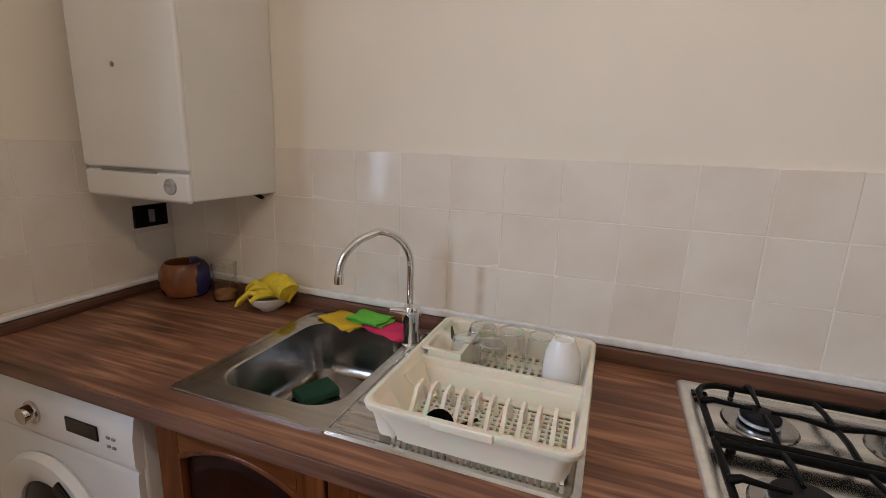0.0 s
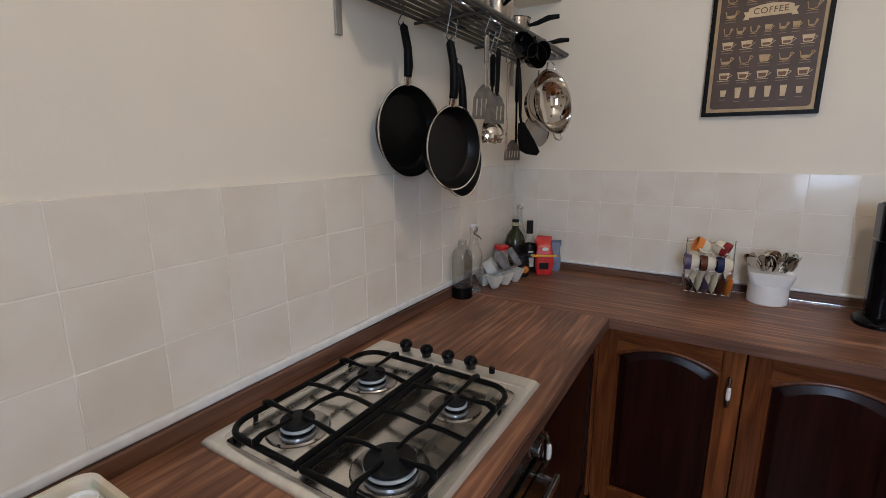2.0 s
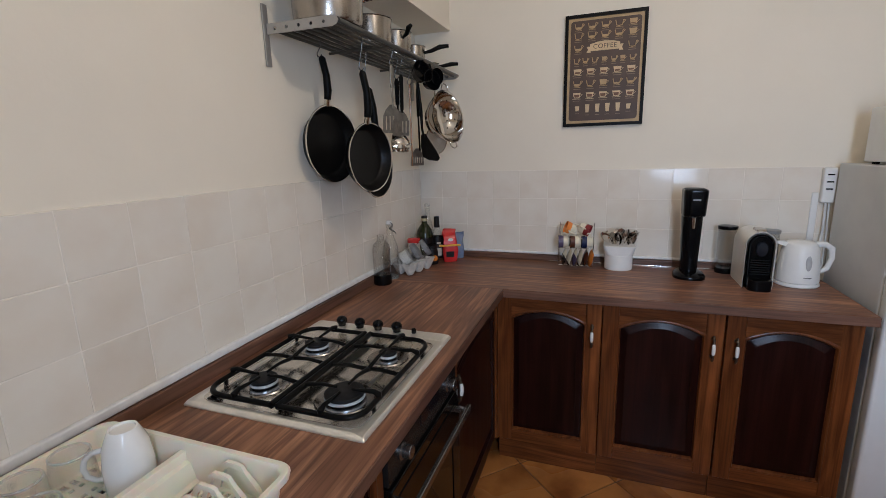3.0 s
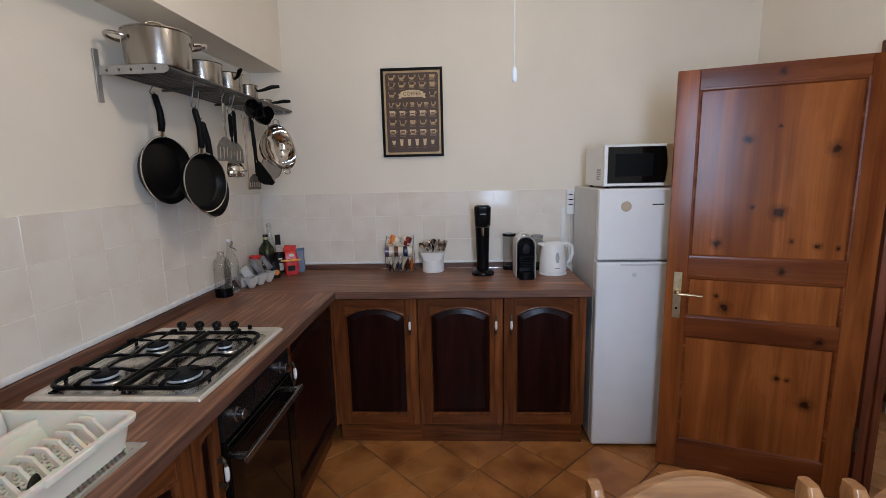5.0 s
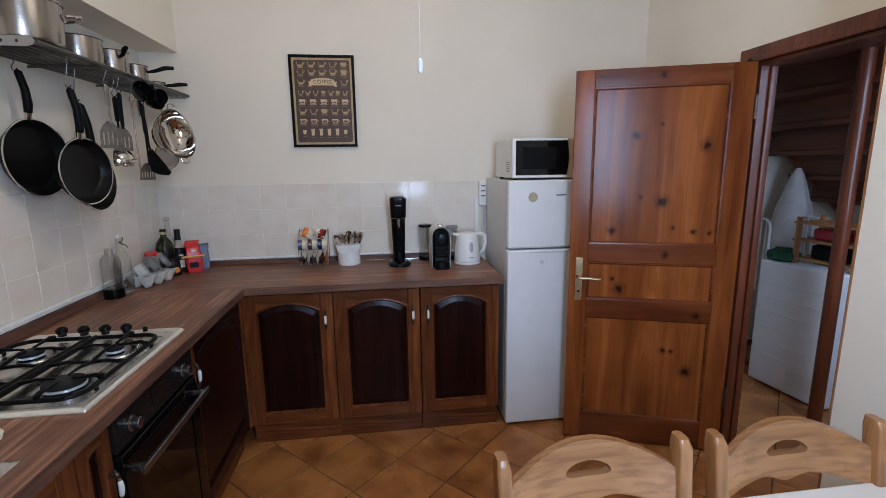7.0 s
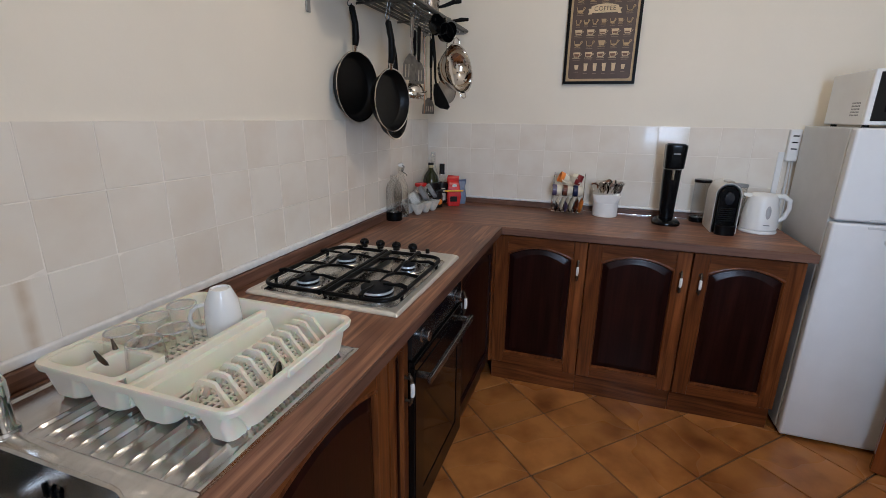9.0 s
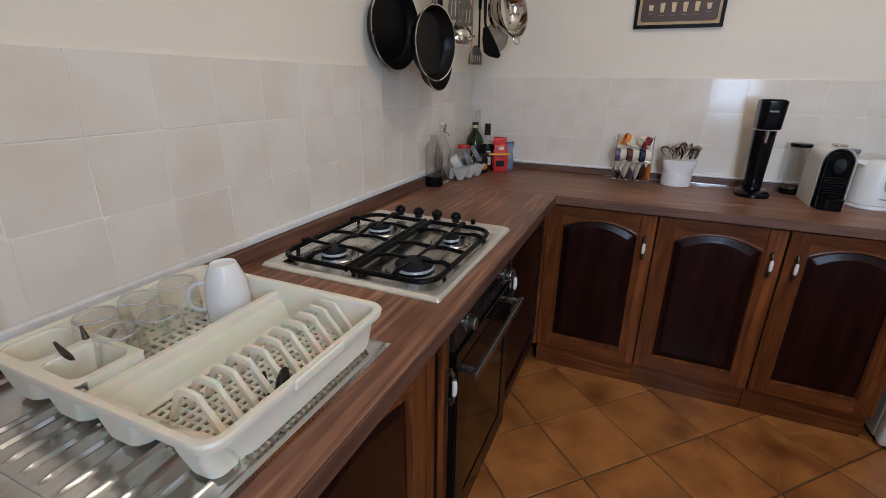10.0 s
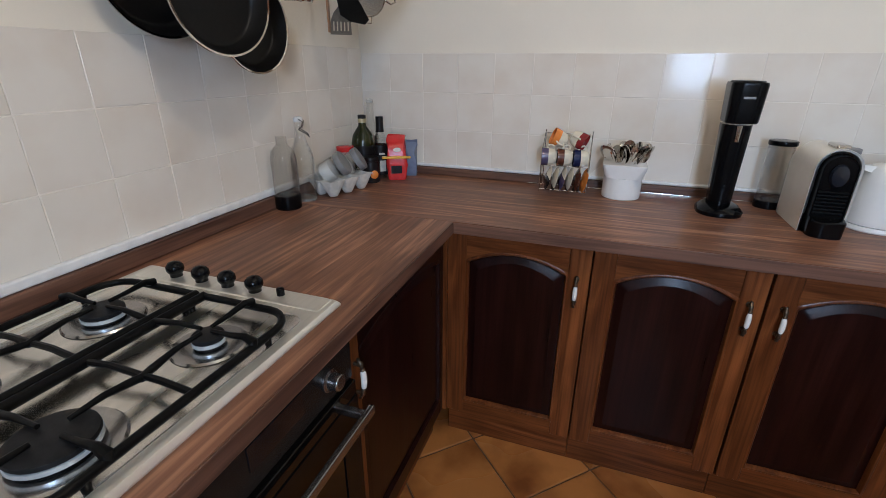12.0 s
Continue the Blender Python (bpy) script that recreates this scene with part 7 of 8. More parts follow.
part("badge", bm, GREY_LID, kt, "small grey badge")
bm = bm_new()
tube(bm, [(1.99, -0.53, H + 0.003), (2.03, -0.575, H + 0.010), (2.07, -0.56, H + 0.003), (2.10, -0.585, H + 0.03), (2.12, -0.600, H + 0.10)], 0.003, 8)
whole("kettle_cable", bm, GREY_FLEX, "white flex lying behind the kettle", "cable")

ps = thing("power_strip", 2.150, -0.608, 1.255, "white plastic power strip hanging on the tiled wall", "power strip", -90)
bm = bm_new()
box(bm, (-0.026, -0.034, 0.0), (0.026, 0.0, 0.158), 0.008)
part("housing", bm, WHITE_PLASTIC, ps)
for k in range(3):
    bm = bm_new()
    box(bm, (-0.013, -0.0355, 0.060 + k * 0.032), (0.013, -0.0335, 0.066 + k * 0.032), 0.0005)
    part("outlet", bm, BLACK, ps, "dark outlet slot")
bm = bm_new()
tube(bm, [(0.0, -0.018, 0.0), (0.002, -0.018, -0.12), (-0.006, -0.016, -0.26), (0.010, -0.02, -0.325)], 0.0055, 8)
tube(bm, [(0.012, -0.018, 0.004), (0.018, -0.018, -0.14), (0.020, -0.014, -0.30)], 0.004, 8)
part("cable", bm, GREY_FLEX, ps, "white flex")
bm = bm_new()
box(bm, (-0.052, -0.010, -0.31), (-0.026, -0.001, 0.045), 0.003)
part("cable_duct", bm, WHITE_PLASTIC, ps, "white cable duct")

# ---- poster ----
PY0, PY1, PZ0, PZ1 = 0.180, 0.560, 1.637, 2.170
post = thing("framed_poster", XE, (PY0 + PY1) / 2, (PZ0 + PZ1) / 2, "brown coffee chart in a thin black frame", "poster", -90)
pw, ph = (PY1 - PY0) / 2, (PZ1 - PZ0) / 2
bm = bm_new()
slab(bm, [(-pw, -ph), (pw, -ph), (pw, ph), (-pw, ph)], [[(-pw + 0.015, -ph + 0.015), (-pw + 0.015, ph - 0.015), (pw - 0.015, ph - 0.015), (pw - 0.015, -ph + 0.015)]], 0.018, Matrix.Translation((0, -0.020, 0)))
part("frame", bm, BLACK_MATT, post, smooth=False)
bm = bm_new()
box(bm, (-pw + 0.012, -0.010, -ph + 0.012), (pw - 0.012, -0.004, ph - 0.012))
part("backing", bm, POSTER_TAN, post, "tan printed border", smooth=False)
bm = bm_new()
slab(bm, [(p.x, p.y) for p in rrect(0, 0, 2 * pw - 0.054, 2 * ph - 0.056, 0.014, 0, 4)], [], 0.0012, Matrix.Translation((0, -0.0115, 0)))
part("print", bm, POSTER_BROWN, post, "dark brown printed field", smooth=False)


def cup_sign(x, z, w, h, m, style, fill=0.0):
    bm = bm_new()
    y = -0.0127
    if style == 0:      # outlined cup
        tube(bm, [(x - w / 2, y, z + h / 2), (x - w * 0.36, y, z - h * 0.38), (x, y, z - h / 2), (x + w * 0.36, y, z - h * 0.38), (x + w / 2, y, z + h / 2)], 0.0021, 5)
        tube(bm, [(x + w * 0.45, y, z + h * 0.30), (x + w * 0.62, y, z + h * 0.46), (x + w * 0.76, y, z + h * 0.36), (x + w * 0.40, y, z - h * 0.2)], 0.0019, 5)
        tube(bm, [(x - w * 0.45, y, z - h * 0.66), (x + w * 0.45, y, z - h * 0.66)], 0.0011, 5)
        if fill:
            slab(bm, [(x - w * 0.44, z + h * (fill - 0.5)), (x + w * 0.44, z + h * (fill - 0.5)), (x + w * 0.34, z - h * 0.38), (x - w * 0.34, z - h * 0.38)], [], 0.0005, Matrix.Translation((0, y, 0)))
    elif style == 1:    # filled cup on a saucer
        slab(bm, [(x - w / 2, z + h / 2), (x + w / 2, z + h / 2), (x + w * 0.36, z - h * 0.45), (x - w * 0.36, z - h * 0.45)], [], 0.0008, Matrix.Translation((0, y, 0)))
        tube(bm, [(x + w * 0.45, y, z + h * 0.25), (x + w * 0.74, y, z + h * 0.15), (x + w * 0.38, y, z - h * 0.25)], 0.0014, 5)
        tube(bm, [(x - w * 0.55, y, z - h * 0.62), (x + w * 0.55, y, z - h * 0.62)], 0.0012, 5)
    else:               # tall glass
        slab(bm, [(x - w / 2, z + h / 2), (x + w / 2, z + h / 2), (x + w * 0.34, z - h * 0.5), (x - w * 0.34, z - h * 0.5)], [], 0.0008, Matrix.Translation((0, y, 0)))
    cup = part("printed_cup", bm, m, post, smooth=False)
    if style == 1 and fill:
        bm = bm_new()
        slab(bm, [(x - w * 0.36, z + h * (fill - 0.5)), (x + w * 0.36, z + h * (fill - 0.5)), (x + w * 0.27, z - h * 0.32), (x - w * 0.27, z - h * 0.32)], [], 0.0005, Matrix.Translation((0, y - 0.0004, 0)))
        part("printed_coffee", bm, POSTER_COFFEE, cup, smooth=False)
    bm = bm_new()
    box(bm, (x - w * 0.5, -0.0124, z - h * 0.5 - 0.014), (x + w * 0.5, -0.0116, z - h * 0.5 - 0.0115))
    part("printed_caption", bm, POSTER_DIM, post, smooth=False)


zs = [0.212, 0.168, 0.112, 0.052, 0.000, -0.056, -0.114, -0.178]
rng = random.Random(3)
for r, z in enumerate(zs):
    if r == 2:
        xs_ = (-0.126, 0.126)
    elif r == 7:
        xs_ = [-0.122, -0.073, -0.024, 0.024, 0.073, 0.122]
    elif r == 3:
        xs_ = [-0.132, -0.090, -0.045, 0.0, 0.045, 0.085, 0.130]
    else:
        xs_ = [-0.126, -0.063, 0.0, 0.063, 0.126]
    for x in xs_:
        if r == 7:
            cup_sign(x, z, 0.022, 0.040 if abs(x) < 0.10 else 0.024, POSTER_CREAM, 2)
        elif r in (4, 6):
            cup_sign(x, z, 0.038, 0.027, POSTER_CREAM, 1, 0.50 if r == 4 else 0.68)
        else:
            cup_sign(x, z, 0.036 if r != 3 else 0.024, 0.027 if r != 3 else 0.023, POSTER_TAN, 0 if rng.random() < 0.75 else 1, rng.choice((0.0, 0.30, 0.45)))
bm = bm_new()
slab(bm, [(-0.070, 0.094), (0.070, 0.094), (0.070, 0.126), (0.035, 0.135), (0.0, 0.138), (-0.035, 0.135), (-0.070, 0.126)], [], 0.0012, Matrix.Translation((0, -0.0132, 0)))
for s in (-1, 1):
    slab(bm, [(s * 0.066, 0.088), (s * 0.086, 0.088), (s * 0.079, 0.102), (s * 0.086, 0.116), (s * 0.066, 0.116)][::s], [], 0.0008, Matrix.Translation((0, -0.0127, 0)))
ban = part("banner", bm, POSTER_CREAM, post, "cream banner", smooth=False)
txt = bpy.data.curves.new("coffee_lettering", "FONT")
txt.body, txt.size, txt.align_x, txt.extrude = "COFFEE", 0.030, "CENTER", 0.0006
txt.space_character = 1.08
tmp = new("lettering_curve", txt)
bpy.context.view_layer.update()
me = bpy.data.meshes.new_from_object(tmp.evaluated_get(bpy.context.evaluated_depsgraph_get()))
bpy.data.objects.remove(tmp)
me.materials.clear()
me.materials.append(POSTER_BROWN)
lt = new("lettering", me)
lt.parent = ban
lt.matrix_basis = pose(0, -0.0140, 0.104, 90, 0, 0)

# ---- chairs and table ----
def chair(x, y, rz, label):
    """A pine chair; its back stands at x = 0 and it faces local -x."""
    c = thing("dining_chair", x, y, 0.0, label, "chair", rz, "dining chairs")
    W = 0.208
    for s in (-1, 1):
        bm = bm_new()
        pts = [((-0.030, s * W, 0.0), 0.016, 0.018), ((-0.010, s * W, 0.25), 0.017, 0.019), ((0.0, s * W, 0.45), 0.017, 0.020), ((0.030, s * W, 0.70), 0.016, 0.022), ((0.055, s * (W + 0.004), 0.885), 0.016, 0.024), ((0.062, s * (W + 0.004), 0.905), 0.012, 0.018)]
        loft(bm, [rrect(px, py, 2 * b_, 2 * a_, 0.008, pz, 3) for (px, py, pz), a_, b_ in pts], True, True)
        part("back_post", bm, PINE_V, c)
        bm = bm_new()
        loft(bm, [rrect(-0.375, s * (W - 0.015), 0.034, 0.034, 0.010, 0.0, 3), rrect(-0.375, s * (W - 0.015), 0.040, 0.040, 0.010, 0.435, 3)], True, True)
        part("front_leg", bm, PINE_V, c)
        bm = bm_new()
        box(bm, (-0.36, s * (W - 0.010) - 0.010, 0.20), (-0.02, s * (W - 0.010) + 0.010, 0.235), 0.004)
        part("stretcher", bm, PINE, c)
    bm = bm_new()
    loft(bm, [rrect(-0.195, 0, 0.40, 0.405, 0.05, 0.430, 5), rrect(-0.195, 0, 0.425, 0.425, 0.05, 0.438, 5), rrect(-0.195, 0, 0.425, 0.425, 0.05, 0.452, 5), rrect(-0.195, 0, 0.405, 0.405, 0.05, 0.460, 5)], True, True)
    part("seat", bm, PINE, c)
    # curved top rail with a bean-shaped hole
    n = 24
    top = [(-W + 0.014 + (2 * W - 0.028) * k / n, 0.838 + 0.062 * math.sin(math.pi * k / n) ** 0.9) for k in range(n + 1)]
    low = [(W - 0.014 - (2 * W - 0.028) * k / n, 0.745 + 0.030 * math.sin(math.pi * k / n) - 0.022 * math.exp(-((k / n - 0.5) / 0.10) ** 2)) for k in range(n + 1)]
    hole = []
    for k in range(24):
        a = 2 * math.pi * k / 24
        px, pz = 0.055 * math.cos(a), 0.021 * math.sin(a)
        pz -= 0.010 * math.cos(math.pi * px / 0.11) * (1 if math.sin(a) < 0 else -0.4) * (-1 if math.sin(a) < 0 else 1)
        hole.append((px, 0.828 + pz))
    bm = bm_new()
    slab(bm, low[::-1] + top[::-1], [hole], 0.020)
    bmesh.ops.subdivide_edges(bm, edges=[e for e in bm.edges if e.calc_length() > 0.06], cuts=2)
    for v in bm.verts:
        px, py, pz = v.co
        lean_ = 0.030 + (pz - 0.70) * 0.14
        v.co = Vector((lean_ - 0.010 + py + 0.042 * (1 - (px / W) ** 2), px, pz))
    part("top_rail", bm, PINE, c)
    bm = bm_new()
    box(bm, (-0.002, -W + 0.016, 0.560), (0.018, W - 0.016, 0.605), 0.005)
    part("lower_rail", bm, PINE, c)
    bm = bm_new()
    box(bm, (-0.385, -W + 0.03, 0.370), (-0.365, W - 0.03, 0.430), 0.003)
    part("apron", bm, PINE, c)


chair(0.011, -0.408, 1.7, "pale varnished pine chair with a bean-shaped cut-out")
chair(0.013, -0.914, 0, "pale pine chair pushed up to the white table")
tb = thing("dining_table", -0.37, -0.82, 0.0, "white-topped dining table with pine legs", "table")
bm = bm_new()
box(bm, (-0.42, -0.56, 0.722), (0.42, 0.56, 0.752), 0.006)
part("tabletop", bm, TABLE_WHITE, tb)
bm = bm_new()
box(bm, (-0.36, -0.50, 0.640), (0.36, 0.50, 0.7215), 0.003)
part("apron", bm, PINE, tb)
for x in (-0.35, 0.35):
    for y in (-0.49, 0.49):
        bm = bm_new()
        box(bm, (x - 0.03, y - 0.03, 0), (x + 0.03, y + 0.03, 0.7212), 0.005)
        part("leg", bm, PINE_V, tb)

# ---- ceiling lamp and its pull cord ----
pc = thing("ceiling_lamp", LAMP_AT[0], LAMP_AT[1], CEIL_Z, "opal glass ceiling lamp with a pull cord, switched on", "ceiling lamp")
bm = bm_new()
lathe(bm, [(0.075, -0.0005), (0.078, -0.012), (0.060, -0.030), (0.016, -0.040), (0.012, -0.150), (0.055, -0.165), (0.060, -0.200), (0.0, -0.200)], 28, None, True, True)
part("canopy", bm, BRASS, pc, "brass canopy and stem")
bm = bm_new()
lathe(bm, [(0.058, -0.201), (0.092, -0.235), (0.125, -0.300), (0.130, -0.350), (0.112, -0.405), (0.060, -0.440), (0.0, -0.448)], 32, None, False, False)
shade = part("shade", bm, OPAL, pc, "glowing opal glass shade")
shade.visible_shadow = False
bm = bm_new()
PULL = 1.752 - CEIL_Z
lathe(bm, [(0.004, PULL), (0.0064, PULL + 0.003), (0.0072, PULL + 0.014), (0.0058, PULL + 0.030), (0.0025, PULL + 0.035)], 16, None, True, True)
part("pull", bm, WHITE_PLASTIC, pc, "white plastic pull")
bm = bm_new()
tube(bm, [(0, 0, PULL + 0.035), (0, 0, -0.447)], 0.0009, 6)
part("chain", bm, GREY_FLEX, pc, "thin bead chain")

# ---- hall behind the doorway ----
# The opening in the west side is unseen, added for the hall's fill lamp.
structure("wall_hall", [((0.20, -4.2, 0), (0.30, -2.45, 2.95)), ((0.20, -1.95, 0), (0.30, YS - TS, 2.95)), ((0.20, -2.45, 0), (0.30, -1.95, 1.00)), ((0.20, -2.45, 2.20), (0.30, -1.95, 2.95)), ((2.55, -4.2, 0), (2.65, YS - TS, 2.95)), ((0.30, -4.2, 0), (2.55, -4.1, 2.95))], PLASTER, "dim plastered wall of the hall beyond the door", "wall")
structure("ceiling_hall", [((0.20, -4.2, 2.95), (2.65, YS - TS, 3.05))], CEIL, "hall ceiling in shade", "ceiling")
structure("wall_hall_side", [((1.2255, YS - TS - 0.004, 0), (2.55, YS - TS, 2.95))], PLASTER, "dim hall side of the kitchen wall", "wall")
stair = thing("staircase", 1.75, -3.4, 0.0, "dark stained wooden staircase seen from below", "staircase")
for k in range(7):
    bm = bm_new()
    y, z = -0.10 + 0.20 * k, 1.20 + 0.175 * k
    box(bm, (-0.62, y - 0.02, z), (0.62, y + 0.24, z + 0.035), 0.004)
    part("tread", bm, STAIR_WOOD, stair)
    bm = bm_new()
    box(bm, (-0.62, y + 0.195, z + 0.0355), (0.62, y + 0.215, z + 0.1745), 0.002)
    part("riser", bm, STAIR_WOOD, stair)
for s in (-1, 1):
    bm = bm_new()
    slab(bm, [(-0.25, 1.00), (1.34, 2.39), (1.34, 2.62), (-0.25, 1.25)], [], 0.03, Matrix.Translation((s * 0.635 - 0.015 + 0.015, 0, 0)) @ Matrix.Rotation(radians(90), 4, "Z"))
    part("stringer", bm, STAIR_WOOD, stair, smooth=False)
bm = bm_new()
tube(bm, [(1.375, -2.455, 0.0), (1.375, -2.455, 2.94)], 0.036, 20)
whole("wooden_post", bm, FRAME_WOOD, "round dark brown wooden post beside the stairs", "post")
dr = thing("tumble_dryer", 1.432, -2.560, 0.0, "white tumble dryer standing sideways in the hall", "dryer", 8)
bm = bm_new()
box(bm, (0, -0.58, 0.012), (0.500, 0.0, 0.862), 0.012)
part("body", bm, WHITE, dr)
for k in range(6):
    bm = bm_new()
    box(bm, (0.03, 0.0005, 0.22 + 0.10 * k), (0.470, 0.004, 0.226 + 0.10 * k), 0.0015)
    part("pressed_rib", bm, WHITE, dr)
for k in range(7):
    bm = bm_new()
    box(bm, (0.05, 0.0005, 0.075 + 0.016 * k), (0.24, 0.003, 0.081 + 0.016 * k), 0.001)
    part("vent_slot", bm, GREY_SIDE, dr)
bm = bm_new()
lathe(bm, [(0.17, 0.0), (0.18, 0.008), (0.16, 0.028), (0.12, 0.020), (0.0, 0.018)], 36, Matrix.Translation((-0.001, -0.29, 0.45)) @ Matrix.Rotation(radians(-90), 4, "Y"), False, True)
part("porthole_door", bm, GREY_SIDE, dr, "grey round door")
bm = bm_new()
box(bm, (-0.004, -0.57, 0.73), (0.004, -0.01, 0.85), 0.003)
part("control_panel", bm, WHITE_PLASTIC, dr)
rk = thing("wooden_rack", 1.62, -2.72, 0.8635, "small pale wooden slatted rack on the dryer", "rack", 8)
for y in (-0.10, 0.10):
    for x in (-0.17, 0.17):
        bm = bm_new()
        box(bm, (x - 0.014, y - 0.010, 0), (x + 0.014, y + 0.010, 0.30), 0.002)
        part("upright", bm, PINE_V, rk)
for z in (0.025, 0.145, 0.255):
    for y in (-0.10, -0.035, 0.035, 0.10):
        bm = bm_new()
        box(bm, (-0.20, y - 0.008, z), (0.20, y + 0.008, z + 0.016), 0.002)
        part("slat", bm, PINE, rk)
for z, yy, h, m in ((0.0415, 0.0, 0.09, BLACK_MATT), (0.1615, 0.0, 0.075, COL_RED)):
    bm = bm_new()
    box(bm, (-0.12, -0.08, 0), (0.10, 0.08, h), 0.02, 3)
    whole("shoe_box", bm, m, "dark bundle lying on the wooden rack", "bundle", pose(1.62, -2.72, 0.8635 + z, 0, 0, 8), "bundles on the rack")
bm = bm_new()
lathe(bm, [(0.05, 0), (0.09, 0.02), (0.085, 0.06), (0.04, 0.085), (0, 0.09)], 20)
for v in bm.verts:
    v.co += Vector((0.02, 0.015, 0.012)) * noise.noise(v.co * 22)
whole("cloth_bundle", bm, GREEN_BAG, "crumpled dark green cloth on the dryer", "cloth", pose(1.86, -2.60, 0.860, 0, 0, 0))
af = thing("airing_frame", 2.13, -2.62, 0.0, "white wire clothes airer with rounded corners", "clothes airer", -20)
for y in (0.0, -0.35):
    bm = bm_new()
    tube(bm, [(-0.20, y, 0.0), (-0.20, y, 1.06), (-0.185, y, 1.10), (-0.14, y, 1.12), (0.14, y, 1.12), (0.185, y, 1.10), (0.20, y, 1.06), (0.20, y, 0.0)], 0.009, 8)
    part("hoop", bm, WHITE_PLASTIC, af)
    for k in range(5):
        bm = bm_new()
        tube(bm, [(-0.14 + 0.07 * k, y, 0.60), (-0.14 + 0.07 * k, y, 1.115)], 0.004, 6)
        part("wire", bm, WHITE_PLASTIC, af)
sk = thing("hanging_sack", 2.25, -3.02, 0.0, "tall pale cloth sack hanging under the stairs", "sack")
bm = bm_new()
loft(bm, [[Vector((r_ * math.cos(2 * math.pi * k / 20) * (1 + 0.12 * math.sin(5 * 2 * math.pi * k / 20)), 0.7 * r_ * math.sin(2 * math.pi * k / 20), z_)) for k in range(20)] for r_, z_ in ((0.14, 0.0), (0.20, 0.3), (0.19, 0.8), (0.13, 1.15), (0.05, 1.40), (0.02, 1.46))], True, True)
part("bag", bm, SACK, sk)


# ---- tiles, one by one ----
rng = random.Random(11)


def tile_mesh(name, w, h, d, bev, material):
    bm = bm_new()
    box(bm, (-w / 2, -h / 2, 0), (w / 2, h / 2, d), bev, 1)
    return mesh_of(bm, name, material, False)


P = 0.1525
G = 0.0022
STAIN_X = -0.147


def streaked_tile(shift):
    """The tile glaze with a brownish run-off streak, shift metres off the tile's middle."""
    m = TILE.copy()
    m.name = "streaked_tile_glaze"
    n, l = m.node_tree.nodes, m.node_tree.links
    base = n["Principled BSDF"].inputs["Base Color"]
    old = base.links[0].from_socket
    tex, sep, off, fade, nz, mul, mix = (n.new("ShaderNode" + k) for k in ("TexCoord", "SeparateXYZ", "Math", "MapRange", "TexNoise", "Math", "MixRGB"))
    l.new(tex.outputs["Object"], sep.inputs[0])
    off.operation, off.inputs[1].default_value = "SUBTRACT", shift
    l.new(sep.outputs["X"], off.inputs[0])
    size = n.new("ShaderNodeMath")
    size.operation = "ABSOLUTE"
    l.new(off.outputs[0], size.inputs[0])
    fade.inputs["From Min"].default_value, fade.inputs["From Max"].default_value, fade.inputs["To Min"].default_value, fade.inputs["To Max"].default_value = 0.003, 0.019, 0.75, 0.0
    l.new(size.outputs[0], fade.inputs["Value"])
    nz.inputs["Scale"].default_value = 22.0
    l.new(tex.outputs["Object"], nz.inputs["Vector"])
    mul.operation = "MULTIPLY"
    l.new(fade.outputs[0], mul.inputs[0])
    l.new(nz.outputs["Fac"], mul.inputs[1])
    l.new(mul.outputs[0], mix.inputs["Fac"])
    l.new(old, mix.inputs[1])
    mix.inputs[2].default_value = (0.42, 0.26, 0.11, 1)
    l.new(mix.outputs[0], base)
    return m


cache = {}


def wall_tiles(parent, origin, axis, normal, u_joint, u0, u1, z_top, z_low):
    """Square tiles on a wall plane between u0 and u1 along the axis, hung from z_top down."""
    k0 = math.floor((u0 - u_joint) / P)
    z = z_top
    while z > z_low + 0.02:
        zb = max(z - P, z_low)
        k = k0
        while u_joint + k * P < u1 - 0.004:
            a, b = max(u0, u_joint + k * P), min(u1, u_joint + (k + 1) * P)
            k += 1
            if b - a < 0.012:
                continue
            key = (round(b - a, 4), round(z - zb, 4))
            if key not in cache:
                cache[key] = tile_mesh("tile", b - a - G, z - zb - G, 0.0062, 0.0011, TILE)
            me = cache[key]
            if parent is wall_north and a < STAIN_X < b and (z + zb) / 2 < 1.15:
                me = me.copy()
                me.materials[0] = streaked_tile(STAIN_X - (a + b) / 2)
            ob = new("tile", me)
            ob.parent = parent
            c = origin + axis * ((a + b) / 2) + Vector((0, 0, (z + zb) / 2))
            m = Matrix((axis.to_4d(), (0, 0, 1, 0), normal.to_4d(), (0, 0, 0, 1))).transposed()
            for i in range(3):
                m[3][i] = 0.0
            m.translation = c
            tilt = Euler((radians(rng.gauss(0, 0.28)), radians(rng.gauss(0, 0.28)), radians(rng.gauss(0, 0.12)))).to_matrix().to_4x4()
            ob.matrix_basis = m @ Matrix.Translation((0, 0, rng.uniform(0, 0.0008))) @ tilt
        z = zb


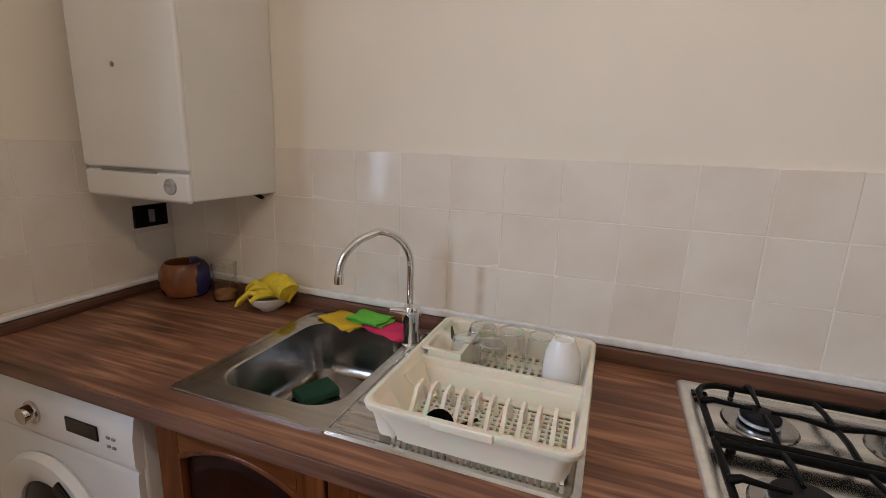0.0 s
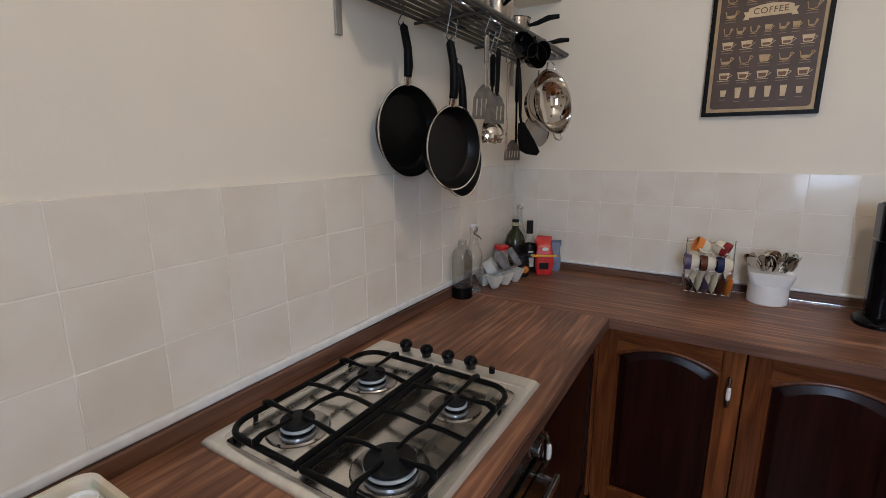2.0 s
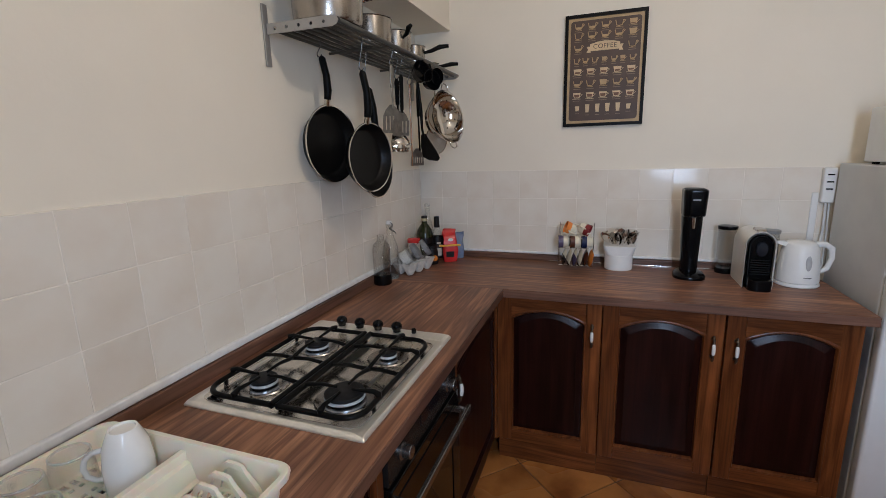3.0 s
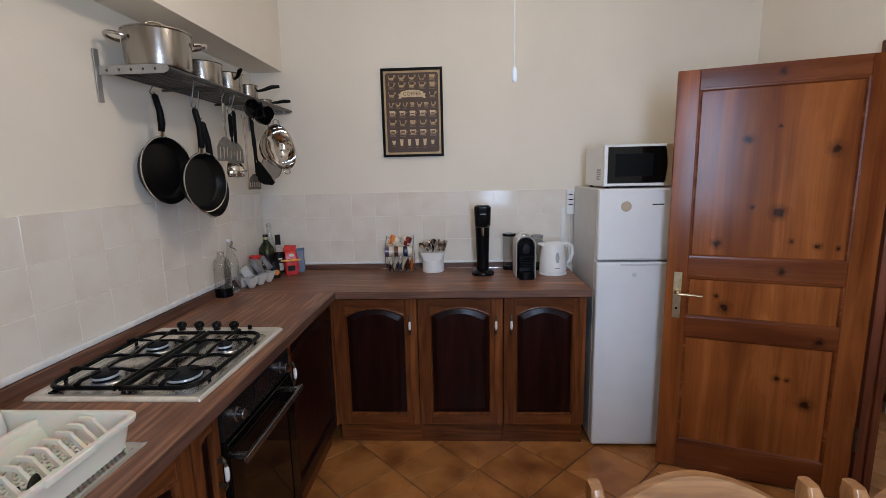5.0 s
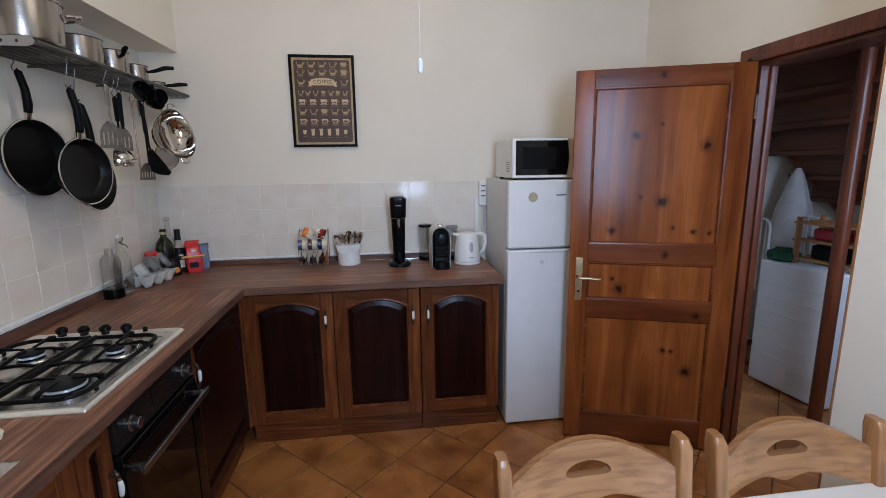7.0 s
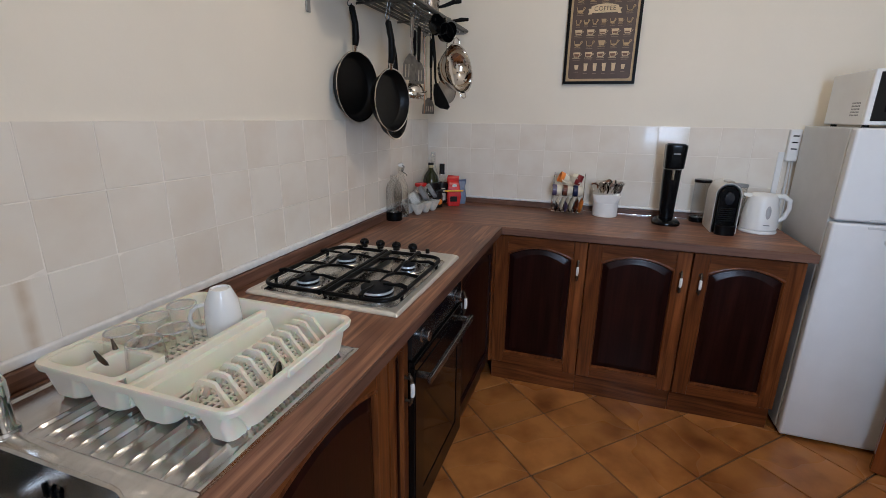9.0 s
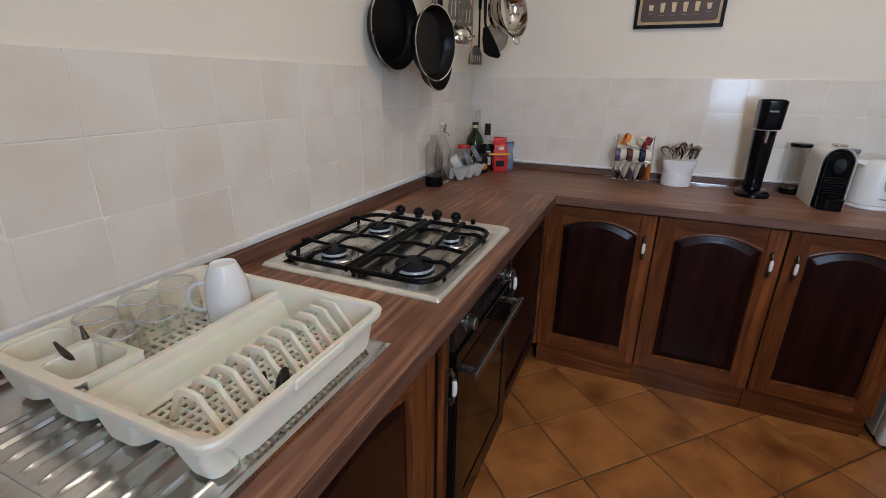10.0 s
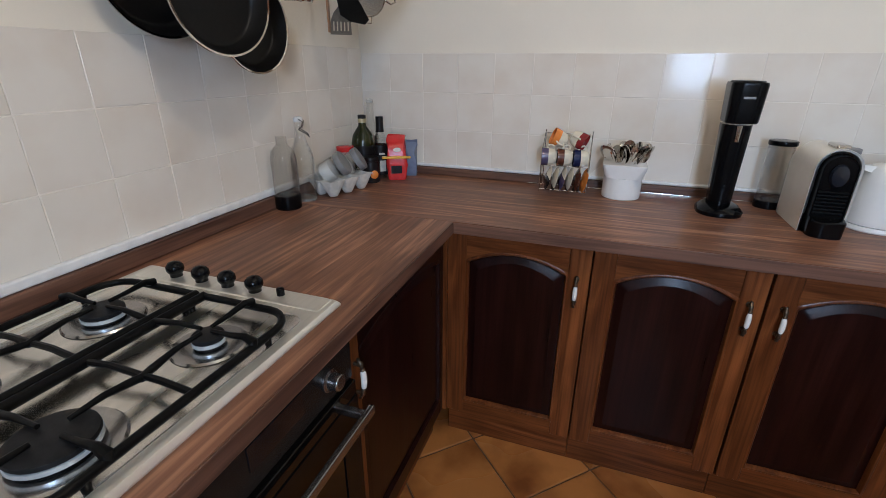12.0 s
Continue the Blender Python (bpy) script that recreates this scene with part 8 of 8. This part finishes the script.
ZT = 1.434
for name, lo, hi in (("wall_grout_north", (XW + 0.003, YN - 0.0079, 0.952), (XE - 0.0081, YN - 0.0002, ZT - 0.002)), ("wall_grout_east", (XE - 0.0079, -0.70, 0.952), (XE - 0.0002, YN - 0.0081, ZT - 0.018)), ("wall_grout_west", (XW + 0.0002, YF - 0.02, 0.952), (XW + 0.0079, YN - 0.0081, ZT - 0.002))):
    bm = bm_new()
    box(bm, lo, hi)
    whole(name, bm, GROUT, "pale grout bed behind the wall tiles", "grout", kind="structure", smooth=False)
wall_tiles(wall_north, Vector((0, YN - 0.0025, 0)), Vector((1, 0, 0)), Vector((0, -1, 0)), 0.360, XW + 0.008, XE - 0.0095, ZT, 0.966)
wall_tiles(wall_east, Vector((XE - 0.0025, 0, 0)), Vector((0, -1, 0)), Vector((-1, 0, 0)), -0.022, -(YN - 0.0095), 0.70, ZT - 0.018, 0.960)
wall_tiles(wall_west, Vector((XW + 0.0025, 0, 0)), Vector((0, 1, 0)), Vector((1, 0, 0)), 1.378, YF - 0.02, YN - 0.0095, ZT, 0.960)

# diagonal floor tiles
S = 0.3155
me = tile_mesh("floor_tile", S - 0.007, S - 0.007, 0.0085, 0.0022, FLOOR_TILE)
c45 = math.sqrt(0.5)
ux, uy = Vector((c45, c45, 0)), Vector((-c45, c45, 0))
o = Vector((1.613, 0.23, -0.0085))
for i in range(-14, 8):
    for j in range(-14, 10):
        c = o + ux * (i + 0.5) * S + uy * (j + 0.5) * S
        inside = (XW < c.x < XE and YS - 0.25 < c.y < 0.95) or (0.3 < c.x < 2.5 and -3.3 < c.y <= YS - 0.25)
        if not inside:
            continue
        ob = new("floor_tile", me)
        ob.parent = floor
        ob.matrix_basis = Matrix.Translation(c + Vector((0, 0, rng.uniform(-0.0005, 0.0004)))) @ Matrix.Rotation(radians(45 + 90 * rng.randrange(4)), 4, "Z") @ Euler((radians(rng.gauss(0, 0.10)), radians(rng.gauss(0, 0.10)), 0)).to_matrix().to_4x4()
